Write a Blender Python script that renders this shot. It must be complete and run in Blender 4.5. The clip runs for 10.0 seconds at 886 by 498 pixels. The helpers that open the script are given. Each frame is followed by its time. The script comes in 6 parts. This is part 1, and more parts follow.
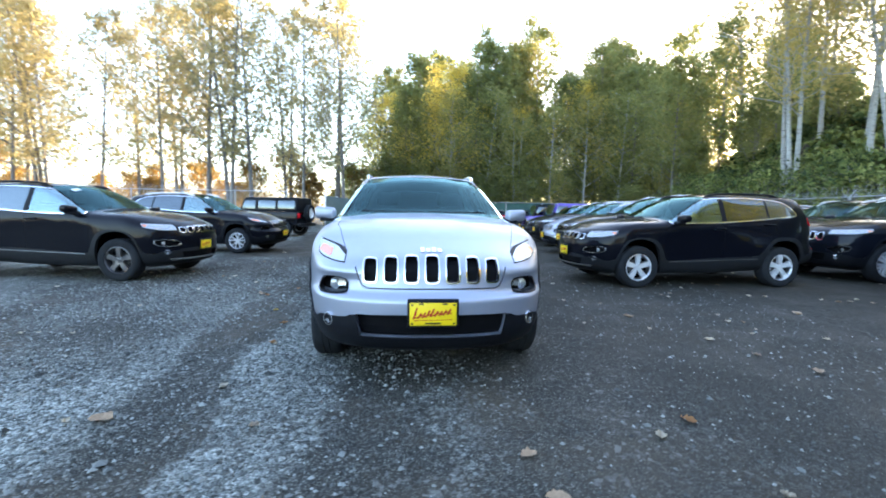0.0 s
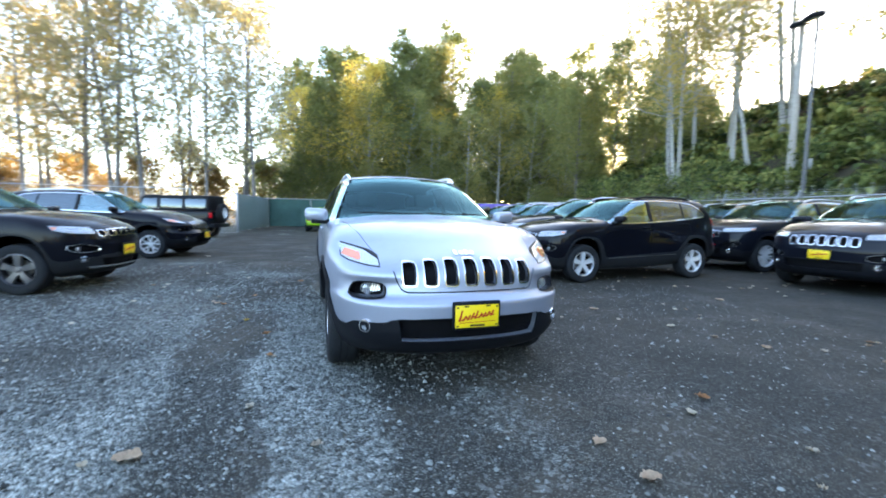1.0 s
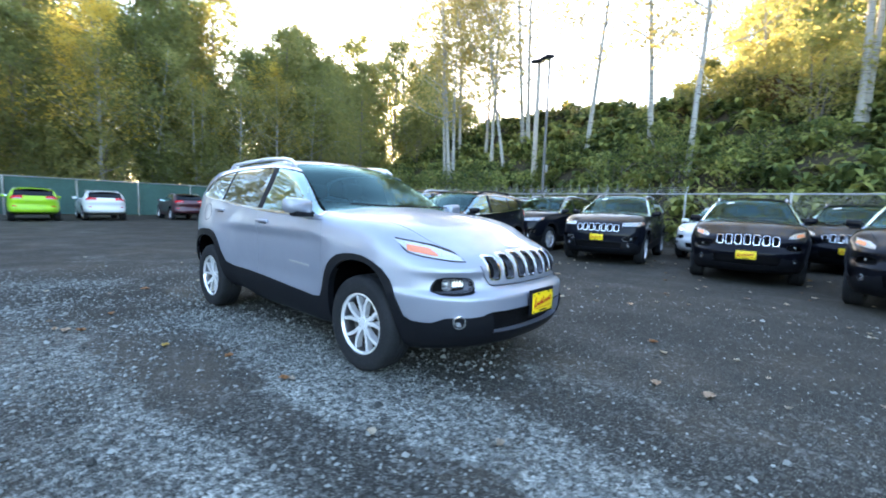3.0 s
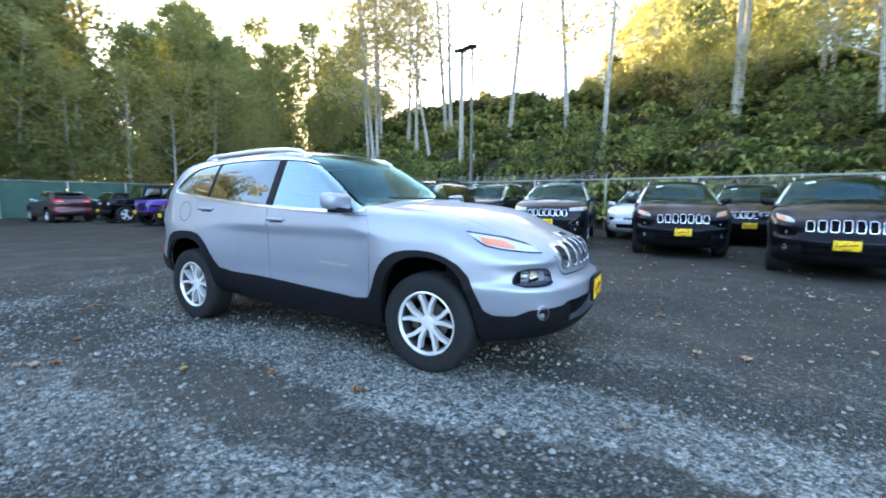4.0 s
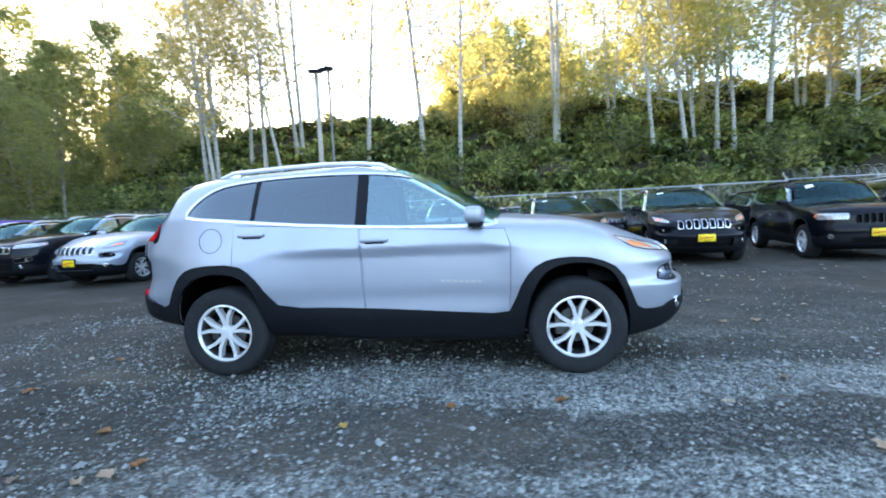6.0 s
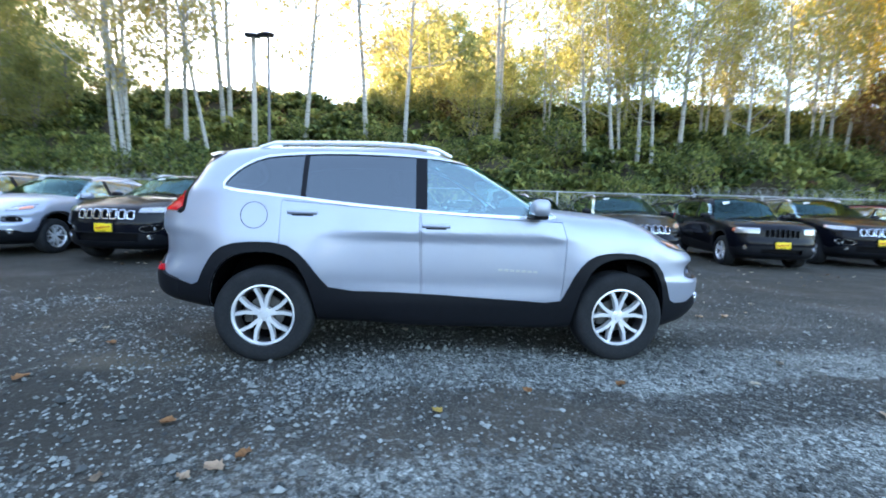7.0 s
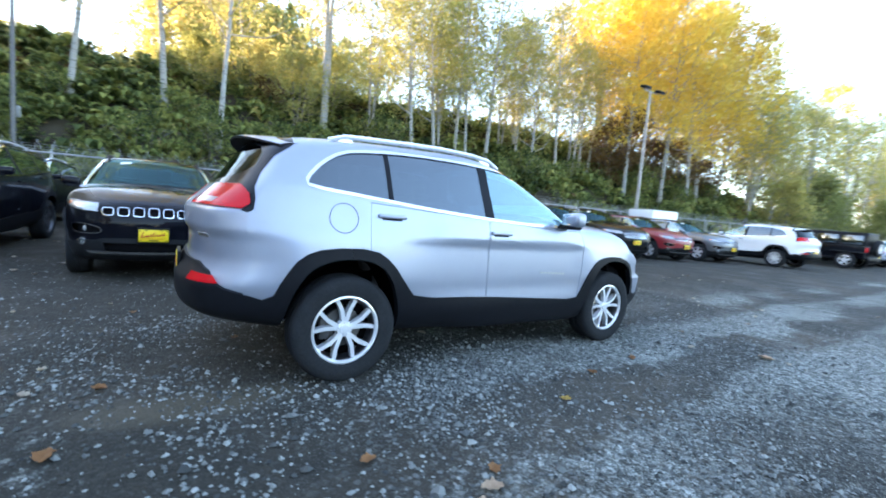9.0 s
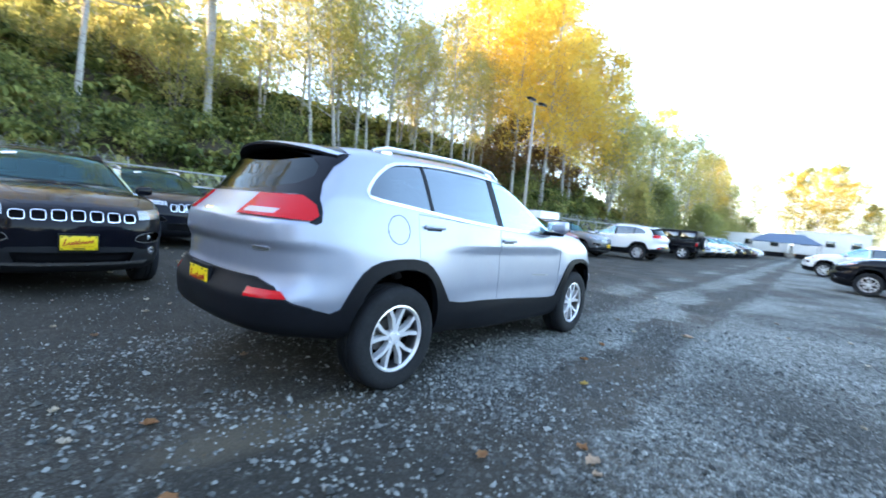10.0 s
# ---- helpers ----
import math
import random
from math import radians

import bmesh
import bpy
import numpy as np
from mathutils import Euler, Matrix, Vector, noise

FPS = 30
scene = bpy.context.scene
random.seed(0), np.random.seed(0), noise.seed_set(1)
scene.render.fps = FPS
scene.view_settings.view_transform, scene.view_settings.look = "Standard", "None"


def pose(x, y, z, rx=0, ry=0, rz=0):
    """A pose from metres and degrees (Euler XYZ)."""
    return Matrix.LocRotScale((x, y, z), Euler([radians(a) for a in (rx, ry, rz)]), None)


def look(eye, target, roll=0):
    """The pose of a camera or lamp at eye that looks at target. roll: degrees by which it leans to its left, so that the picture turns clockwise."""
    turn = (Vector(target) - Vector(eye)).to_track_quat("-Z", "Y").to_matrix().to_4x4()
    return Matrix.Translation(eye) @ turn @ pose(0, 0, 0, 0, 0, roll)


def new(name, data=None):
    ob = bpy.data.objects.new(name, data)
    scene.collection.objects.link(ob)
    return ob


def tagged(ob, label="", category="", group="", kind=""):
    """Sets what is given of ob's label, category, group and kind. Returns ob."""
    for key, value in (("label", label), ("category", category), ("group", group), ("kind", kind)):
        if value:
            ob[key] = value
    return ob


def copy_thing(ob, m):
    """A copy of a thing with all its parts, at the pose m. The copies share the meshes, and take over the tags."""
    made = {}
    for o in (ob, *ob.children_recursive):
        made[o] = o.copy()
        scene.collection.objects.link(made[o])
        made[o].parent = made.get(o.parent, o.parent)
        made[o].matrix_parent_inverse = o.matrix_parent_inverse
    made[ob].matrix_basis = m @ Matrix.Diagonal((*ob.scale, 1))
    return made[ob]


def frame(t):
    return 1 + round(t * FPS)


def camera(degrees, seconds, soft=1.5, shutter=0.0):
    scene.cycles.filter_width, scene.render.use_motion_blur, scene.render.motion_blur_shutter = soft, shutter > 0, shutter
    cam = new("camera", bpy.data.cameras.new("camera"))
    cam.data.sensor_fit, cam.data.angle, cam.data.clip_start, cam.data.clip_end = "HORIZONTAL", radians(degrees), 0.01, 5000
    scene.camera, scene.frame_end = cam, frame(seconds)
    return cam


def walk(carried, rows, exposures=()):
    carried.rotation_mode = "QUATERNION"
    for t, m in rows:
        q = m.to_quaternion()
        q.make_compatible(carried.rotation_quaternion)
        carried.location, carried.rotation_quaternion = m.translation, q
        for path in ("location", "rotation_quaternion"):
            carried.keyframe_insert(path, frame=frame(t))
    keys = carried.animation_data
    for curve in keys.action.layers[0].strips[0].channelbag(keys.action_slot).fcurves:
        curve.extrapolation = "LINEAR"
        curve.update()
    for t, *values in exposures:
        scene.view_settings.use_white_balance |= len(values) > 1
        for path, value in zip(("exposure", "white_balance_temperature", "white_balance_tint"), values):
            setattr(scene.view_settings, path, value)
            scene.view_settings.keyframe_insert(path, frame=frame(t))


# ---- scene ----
cam = camera(93.1, 10.0, soft=1.8, shutter=0.5)
METRES, EYE, TILT, LEAN, TURN = 10.40, 1.196, 0.0, 0.0, 0.0
ROWS = [
    (0.0, 0.0, 0.0, 0.0, 0.08, -4.9, -0.92),
    (0.5, -0.0377, 0.0, -0.0012, -4.93, -5.88, -0.88),
    (1.0, -0.0811, 0.0065, 0.001, -12.1, -4.78, -1.0),
    (1.5, -0.1255, 0.0132, 0.0015, -21.63, -5.53, -0.33),
    (2.0, -0.1707, 0.0359, 0.001, -30.24, -5.04, -0.25),
    (2.5, -0.2184, 0.0616, 0.0009, -37.62, -4.92, -1.93),
    (4.0, -0.3162, 0.1773, 0.0005, -55.78, -6.82, -0.21),
    (4.5, -0.3417, 0.2231, -0.0017, -62.34, -5.6, -0.47),
    (5.0, -0.3601, 0.2699, -0.0011, -67.06, -4.56, 1.1),
    (5.5, -0.38, 0.3208, -0.0026, -73.18, -3.81, 2.28),
    (7.0, -0.4099, 0.472, -0.0029, -89.65, -5.68, -1.73),
    (7.5, -0.4076, 0.5209, -0.0032, -96.89, -4.96, -5.46),
    (8.0, -0.4066, 0.5696, -0.0025, -106.14, -5.05, -3.76),
    (8.5, -0.3903, 0.6181, -0.002, -110.75, -5.79, -4.15),
    (9.0, -0.3766, 0.6666, -0.0027, -117.33, -5.18, -4.73),
    (9.5, -0.3537, 0.7117, -0.0023, -125.67, -3.62, -5.35),
    (10.0, -0.3323, 0.7606, -0.0023, -132.93, -4.2, -5.25),
]
STOPS = 3.02
walk(cam, [(t, pose(0, 0, EYE, TILT, LEAN, TURN) @ pose(METRES * x, METRES * y, METRES * z, 90 + pitch, roll, yaw)) for t, x, y, z, yaw, pitch, roll in ROWS],
     exposures=[(0.0, STOPS, 6220.0, 10.0), (10.0, STOPS, 6220.0, 10.0)])

# ---- light ----
SUN_YAW, SUN_UP = -36.0, 9.0     # degrees: bearing from +y, height over the horizon
world = bpy.data.worlds.new("world")
scene.world = world
world.use_nodes = True
wn = world.node_tree
sky = wn.nodes.new("ShaderNodeTexSky")
sky.sky_type = "NISHITA"
sky.sun_disc = False
sky.sun_elevation = radians(SUN_UP)
sky.sun_rotation = radians(-SUN_YAW)
sky.air_density, sky.dust_density, sky.ozone_density = 1.0, 1.2, 1.5
wn.nodes["Background"].inputs["Strength"].default_value = 0.128
veil = wn.nodes.new("ShaderNodeMix")          # thin high cloud over the blue
veil.data_type, veil.blend_type = "RGBA", "ADD"
veil.inputs[0].default_value = 1.0
haze = wn.nodes.new("ShaderNodeMix")          # the cloud veil, brighter towards the horizon
haze.data_type = "RGBA"
haze.inputs[6].default_value = (1.15, 1.33, 1.78, 1.0)
haze.inputs[7].default_value = (0.56, 0.68, 1.02, 1.0)
sky_dir, sky_split = wn.nodes.new("ShaderNodeTexCoord"), wn.nodes.new("ShaderNodeSeparateXYZ")
lift = wn.nodes.new("ShaderNodeMapRange")
lift.inputs[2].default_value = 0.55
wn.links.new(sky_dir.outputs["Generated"], sky_split.inputs[0])
wn.links.new(sky_split.outputs[2], lift.inputs[0])
wn.links.new(lift.outputs[0], haze.inputs[0])
wn.links.new(haze.outputs[2], veil.inputs[7])
wn.links.new(sky.outputs["Color"], veil.inputs[6])
wn.links.new(veil.outputs[2], wn.nodes["Background"].inputs["Color"])
sun_lamp = new("sun", bpy.data.lights.new("sun", "SUN"))
sun_lamp.data.energy, sun_lamp.data.angle, sun_lamp.data.color = 3.5, radians(0.6), (1.0, 0.72, 0.42)
_a, _e = radians(-SUN_YAW), radians(SUN_UP)
SUN_WAY = Vector((math.sin(_a) * math.cos(_e), math.cos(_a) * math.cos(_e), math.sin(_e)))
sun_lamp.matrix_world = look(SUN_WAY * 60, (0, 0, 0))

# ---- materials ----
def rgba(c):
    return (c[0], c[1], c[2], 1.0)


class Nodes:
    """A node material under construction."""

    def __init__(self, name):
        self.mat = bpy.data.materials.new(name)
        self.mat.use_nodes = True
        self.tree = self.mat.node_tree
        self.bsdf = self.tree.nodes["Principled BSDF"]
        self.out = self.tree.nodes["Material Output"]

    def node(self, kind, **values):
        n = self.tree.nodes.new(kind)
        for key, value in values.items():
            n.inputs[key.replace("_", " ")].default_value = value
        return n

    def link(self, a, b):
        self.tree.links.new(a, b)

    def place(self, scale=1.0):
        """World-size coordinates of the object."""
        c = self.tree.nodes.new("ShaderNodeTexCoord")
        m = self.tree.nodes.new("ShaderNodeMapping")
        m.inputs["Scale"].default_value = (scale, scale, scale) if not isinstance(scale, tuple) else scale
        self.link(c.outputs["Object"], m.inputs["Vector"])
        return m.outputs["Vector"]

    def noise(self, where, scale, detail=4.0, rough=0.55):
        n = self.node("ShaderNodeTexNoise", Scale=scale, Detail=detail, Roughness=rough)
        self.link(where, n.inputs["Vector"])
        return n.outputs["Fac"]

    def ramp(self, fac, *stops):
        r = self.tree.nodes.new("ShaderNodeValToRGB")
        e = r.color_ramp.elements
        while len(e) < len(stops):
            e.new(0.5)
        for el, (p, c) in zip(e, stops):
            el.position = p
            el.color = rgba(c) if isinstance(c, tuple) else (c, c, c, 1)
        self.link(fac, r.inputs["Fac"])
        return r.outputs["Color"]

    def mix(self, fac, a, b, kind="MIX"):
        m = self.tree.nodes.new("ShaderNodeMix")
        m.data_type, m.blend_type = "RGBA", kind
        if isinstance(fac, float):
            m.inputs[0].default_value = fac
        else:
            self.link(fac, m.inputs[0])
        for k, v in ((6, a), (7, b)):
            if isinstance(v, tuple):
                m.inputs[k].default_value = rgba(v)
            else:
                self.link(v, m.inputs[k])
        return m.outputs[2]

    def math(self, op, a, b=None, clamp=False):
        m = self.tree.nodes.new("ShaderNodeMath")
        m.operation, m.use_clamp = op, clamp
        for k, v in ((0, a), (1, b)):
            if v is None:
                continue
            if isinstance(v, (int, float)):
                m.inputs[k].default_value = v
            else:
                self.link(v, m.inputs[k])
        return m.outputs[0]

    def bump(self, height, strength=0.3, distance=0.01):
        b = self.node("ShaderNodeBump", Strength=strength, Distance=distance)
        self.link(height, b.inputs["Height"])
        self.link(b.outputs["Normal"], self.bsdf.inputs["Normal"])

    def set(self, **values):
        for key, value in values.items():
            sock = self.bsdf.inputs[key.replace("_", " ")]
            if isinstance(value, (int, float)):
                sock.default_value = value
            elif isinstance(value, tuple):
                sock.default_value = rgba(value)
            else:
                self.link(value, sock)
        return self


def paint(name, c, metal=0.0, rough=0.35, dirt=0.25, gloss=1.0, ior=1.5):
    """Clear-coated car paint with a little road dust."""
    n = Nodes(name)
    p = n.place()
    d = n.ramp(n.noise(p, 3.0, 6.0, 0.65), (0.45, 0.0), (0.75, 1.0))
    fleck = n.noise(p, 900.0, 1.0)
    base = n.mix(n.math("MULTIPLY", fleck, 0.25), c, tuple(min(1, v * 1.25 + 0.01) for v in c))
    n.set(Base_Color=n.mix(n.math("MULTIPLY", d, dirt), base, (0.17, 0.16, 0.15)), Metallic=metal,
          Roughness=n.math("ADD", n.math("MULTIPLY", d, 0.15), rough), Coat_Weight=gloss, Coat_Roughness=0.03, Coat_IOR=ior)
    if not metal:
        n.bsdf.inputs["Specular IOR Level"].default_value = 0.03
    return n.mat


def plain(name, c, rough=0.6, metal=0.0, grain=60.0, relief=0.15, spread=0.25, sheen=0.5):
    n = Nodes(name)
    n.bsdf.inputs["Specular IOR Level"].default_value = sheen
    p = n.place()
    a = n.noise(p, grain, 5.0)
    b = n.noise(p, grain * 0.07, 4.0)
    k = n.math("MULTIPLY", n.math("ADD", a, b), 0.5)
    n.set(Base_Color=n.ramp(k, (0.3, tuple(v * (1 - spread) for v in c)), (0.7, tuple(min(1, v * (1 + spread)) for v in c))),
          Roughness=rough, Metallic=metal)
    if relief:
        n.bump(a, relief, 0.004)
    return n.mat


def glazing(name, tint, gloss=2.0, gloss_rough=0.01, mirror=(0.84, 0.95, 1.0)):
    """Thin car glass: see-through with its tint, and a mirror at the flat angles."""
    n = Nodes(name)
    clear = n.tree.nodes.new("ShaderNodeBsdfTransparent")
    clear.inputs["Color"].default_value = rgba(tint)
    shine = n.node("ShaderNodeBsdfGlossy", Roughness=gloss_rough)
    shine.inputs["Color"].default_value = rgba(mirror)
    f = n.node("ShaderNodeFresnel", IOR=1.55)
    m = n.tree.nodes.new("ShaderNodeMixShader")
    n.link(n.math("ADD", n.math("MULTIPLY", f.outputs[0], gloss), 0.008, True), m.inputs[0])
    n.link(clear.outputs[0], m.inputs[1])
    n.link(shine.outputs[0], m.inputs[2])
    n.link(m.outputs[0], n.out.inputs["Surface"])
    return n.mat


def lamp_lens(name, c, mirror=0.0, gloss=1.0, low=0.75):
    n = Nodes(name)
    v = n.node("ShaderNodeTexWave", Scale=28.0, Distortion=0.5)
    n.link(n.place(), v.inputs["Vector"])
    n.set(Base_Color=n.ramp(v.outputs["Fac"], (0.2, tuple(k * low for k in c)), (0.8, c)), Roughness=0.12, Metallic=mirror, Coat_Weight=gloss, Coat_Roughness=0.02)
    return n.mat


SILVER = paint("silver paint", (0.335, 0.362, 0.440), 0.58, 0.37, 0.05, 0.6)
PAINTS = {
    "black": paint("black paint", (0.0025, 0.003, 0.006), 0.0, 0.3, 0.0, 0.7, 1.32),
    "charcoal": paint("charcoal paint", (0.004, 0.005, 0.009), 0.0, 0.3, 0.0, 0.7, 1.34),
    "silver": SILVER,
    "white": paint("white paint", (0.75, 0.76, 0.77), 0.0, 0.3, 0.05),
    "red": paint("red paint", (0.20, 0.006, 0.012), 0.1, 0.3, 0.03, 0.8, 1.35),
    "purple": paint("purple paint", (0.075, 0.03, 0.30), 0.1, 0.3, 0.04),
    "lime": paint("lime paint", (0.33, 0.62, 0.02), 0.0, 0.3, 0.04),
    "maroon": paint("maroon paint", (0.055, 0.012, 0.02), 0.2, 0.3, 0.05),
    "grey": paint("grey paint", (0.10, 0.11, 0.125), 0.5, 0.3, 0.06),
}
CLAD = plain("black plastic", (0.007, 0.0078, 0.0105), 0.5, 0.0, 300.0, 0.05, 0.2, 0.14)
CLAD_GREY = plain("grey black plastic", (0.012, 0.013, 0.015), 0.6, 0.0, 300.0, 0.05, 0.2, 0.2)
LINING = plain("dark cabin lining", (0.03, 0.03, 0.033), 0.8, 0.0, 120.0, 0.1)
SEATING = plain("dark seat cloth", (0.045, 0.045, 0.05), 0.85, 0.0, 200.0, 0.2)
RUBBER = plain("tyre rubber", (0.020, 0.0215, 0.024), 0.8, 0.0, 90.0, 0.2, 0.35, 0.12)
CHROME = plain("chrome", (0.82, 0.82, 0.84), 0.12, 1.0, 40.0, 0.0, 0.05)
ALLOY = plain("alloy", (0.88, 0.89, 0.91), 0.25, 0.5, 60.0, 0.02, 0.08)
# dark rims; also carries the shade painted inside the bright rims
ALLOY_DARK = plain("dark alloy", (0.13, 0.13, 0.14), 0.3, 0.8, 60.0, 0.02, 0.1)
STEEL = plain("brake steel", (0.09, 0.088, 0.085), 0.5, 0.8, 70.0, 0.1, 0.2)
MESHING = plain("black grille mesh", (0.006, 0.006, 0.007), 0.6, 0.0, 220.0, 0.5, 0.25, 0.05)
LINER = plain("black felt liner", (0.0025, 0.0025, 0.0028), 1.0, 0.0, 80.0, 0.2, 0.3, 0.0)
GLASS_CLEAR = glazing("clear car glass", (0.76, 0.93, 0.93), 5.0, 0.01, (0.74, 0.97, 1.0))
_n = Nodes("inner glass face")
_t = _n.tree.nodes.new("ShaderNodeBsdfTransparent")
_n.link(_t.outputs[0], _n.out.inputs["Surface"])
GLASS_INNER = _n.mat
GLASS_SCREEN = glazing("windscreen glass", (0.34, 0.56, 0.55), 0.65, 0.01, (0.52, 0.90, 0.92))
GLASS_REAR = glazing("rear window glass", (0.05, 0.055, 0.065), 0.55)
GLASS_DARK = glazing("privacy glass", (0.08, 0.09, 0.11), 3.0)
HEADLAMP = lamp_lens("bright headlamp lens", (0.64, 0.67, 0.72), 0.2, 1.0, 0.5)
LENS = lamp_lens("clear lamp lens", (0.62, 0.64, 0.66), 0.5, 1.0, 0.25)
AMBER = lamp_lens("amber lamp lens", (0.80, 0.23, 0.10))
RED_LENS = lamp_lens("red lamp lens", (0.56, 0.008, 0.015), 0.0, 0.4, 0.95)
PINK_LENS = lamp_lens("pale pink lamp lens", (0.62, 0.47, 0.48), 0.1, 0.4, 0.75)
RED_LENS.node_tree.nodes["Principled BSDF"].inputs["Specular IOR Level"].default_value = 0.06
YELLOW = plain("yellow plate", (0.86, 0.62, 0.005), 0.4, 0.0, 40.0, 0.0, 0.06)
INK_RED = plain("red print", (0.45, 0.02, 0.01), 0.5, 0.0, 40.0, 0.0, 0.1)
INK_DARK = plain("dark print", (0.06, 0.035, 0.01), 0.5, 0.0, 40.0, 0.0, 0.1)
PAPER = plain("white paper", (0.78, 0.78, 0.76), 0.7, 0.0, 40.0, 0.0, 0.05)
GALV = plain("galvanised steel", (0.42, 0.43, 0.43), 0.45, 0.7, 25.0, 0.1, 0.2)

# ---- mesh tools ----
def mesh_from(name, verts, faces):
    me = bpy.data.meshes.new(name)
    me.from_pydata([tuple(map(float, v)) for v in verts] if not isinstance(verts, np.ndarray) else verts.tolist(), [], faces if isinstance(faces, list) else faces.tolist())
    me.update()
    return me


def finish(me, mat, smooth=True, angle=32.0):
    me.materials.clear()
    me.materials.append(mat)
    me.polygons.foreach_set("material_index", [0] * len(me.polygons))
    me.polygons.foreach_set("use_smooth", [smooth] * len(me.polygons))
    if smooth:
        me.set_sharp_from_angle(angle=radians(angle))
    me.update()
    return me


def part(name, me, mat, parent, label="", at=None, smooth=True, angle=32.0):
    """One mesh object under a thing or a part."""
    if isinstance(me, bmesh.types.BMesh):
        b = me
        me = bpy.data.meshes.new(name)
        b.to_mesh(me)
        b.free()
    finish(me, mat, smooth, angle)
    me.name = name
    ob = new(name, me)
    ob.parent = parent
    if at is not None:
        ob.matrix_basis = at
    return tagged(ob, label)


def thing(name, label, category, group="", kind=""):
    return tagged(new(name), label, category, group, kind)


def single(name, me, mat, label, category, group="", kind="", smooth=True, angle=32.0, at=None):
    if isinstance(me, bmesh.types.BMesh):
        b = me
        me = bpy.data.meshes.new(name)
        b.to_mesh(me)
        b.free()
    finish(me, mat, smooth, angle)
    ob = new(name, me)
    if at is not None:
        ob.matrix_basis = at
    return tagged(ob, label, category, group, kind)


def chaikin(pts, times=2, closed=True):
    p = np.array(pts, float)
    for _ in range(times):
        q = np.roll(p, -1, 0)
        a, b = p * 0.75 + q * 0.25, p * 0.25 + q * 0.75
        r = np.empty((2 * len(p), p.shape[1]))
        r[0::2], r[1::2] = a, b
        p = r if closed else np.vstack([p[:1], r[:-2], p[-1:]])
    return p


def prism(poly, axis, lo, hi):
    """A closed prism: poly in the two other axes (xz for y, xy for z, yz for x)."""
    b = bmesh.new()
    def at(p, h):
        return {"y": (p[0], h, p[1]), "z": (p[0], p[1], h), "x": (h, p[0], p[1])}[axis]
    one = [b.verts.new(at(p, lo)) for p in poly]
    two = [b.verts.new(at(p, hi)) for p in poly]
    b.faces.new(one)
    b.faces.new(two[::-1])
    for i in range(len(poly)):
        j = (i + 1) % len(poly)
        b.faces.new((one[j], one[i], two[i], two[j]))
    bmesh.ops.recalc_face_normals(b, faces=b.faces)
    bmesh.ops.triangulate(b, faces=[f for f in b.faces if len(f.verts) > 4])
    me = bpy.data.meshes.new("prism")
    b.to_mesh(me)
    b.free()
    return me


def grown(poly, d):
    """The polygon moved outwards by d."""
    p = np.array(poly, float)
    a, c = np.roll(p, 1, 0), np.roll(p, -1, 0)
    t = c - a
    n = np.stack([t[:, 1], -t[:, 0]], 1)
    n /= np.linalg.norm(n, axis=1)[:, None] + 1e-9
    area = np.sum(p[:, 0] * c[:, 1] - c[:, 0] * p[:, 1])
    return p + n * d * (1 if area > 0 else -1)


bench = bpy.data.scenes.new("bench")     # where parts are cut, apart from the place


def boolean(a, b, op):
    """Mesh a, joined, cut or crossed with mesh b, as a new mesh."""
    oa, ob = bpy.data.objects.new("cut_a", a), bpy.data.objects.new("cut_b", b)
    bench.collection.objects.link(oa)
    bench.collection.objects.link(ob)
    m = oa.modifiers.new("cut", "BOOLEAN")
    m.object, m.operation, m.solver = ob, op, "MANIFOLD"
    layer = bench.view_layers[0]
    layer.update()
    me = bpy.data.meshes.new_from_object(oa.evaluated_get(layer.depsgraph))
    bpy.data.objects.remove(oa)
    bpy.data.objects.remove(ob)
    return me


def cut(a, *bs):
    for b in bs:
        a = boolean(a, b, "DIFFERENCE")
    return a


def cross(a, *bs):
    for b in bs:
        a = boolean(a, b, "INTERSECT")
    return a


def box_bm(b, x0, x1, y0, y1, z0, z1, bevel=0.0, seg=2):
    r = bmesh.ops.create_cube(b, size=1.0)
    for v in r["verts"]:
        v.co = Vector((x0 if v.co.x < 0 else x1, y0 if v.co.y < 0 else y1, z0 if v.co.z < 0 else z1))
    if bevel:
        es = list({e for v in r["verts"] for e in v.link_edges})
        bmesh.ops.bevel(b, geom=es, offset=bevel, segments=seg, profile=0.5, affect="EDGES")
    return b


def box(x0, x1, y0, y1, z0, z1, bevel=0.0, seg=2):
    return box_bm(bmesh.new(), x0, x1, y0, y1, z0, z1, bevel, seg)


def tube(pts, radii, seg=8, cap=True):
    """Verts and faces of a tube along points."""
    pts = [Vector(p) for p in pts]
    vs, fs = [], []
    for i, p in enumerate(pts):
        d = (pts[min(i + 1, len(pts) - 1)] - pts[max(i - 1, 0)]).normalized()
        u = d.orthogonal().normalized() if abs(d.z) > 0.9 else d.cross(Vector((0, 0, 1))).normalized()
        if abs(d.z) > 0.9:
            u = (Vector((1, 0, 0)) - d * d.x).normalized()
        w = d.cross(u)
        r = radii[i] if isinstance(radii, (list, tuple)) else radii
        for k in range(seg):
            a = 2 * math.pi * k / seg
            vs.append(p + (u * math.cos(a) + w * math.sin(a)) * r)
    for i in range(len(pts) - 1):
        for k in range(seg):
            j = (k + 1) % seg
            fs.append((i * seg + k, i * seg + j, (i + 1) * seg + j, (i + 1) * seg + k))
    if cap:
        fs.append(tuple(range(seg))[::-1])
        fs.append(tuple((len(pts) - 1) * seg + k for k in range(seg)))
    return vs, fs


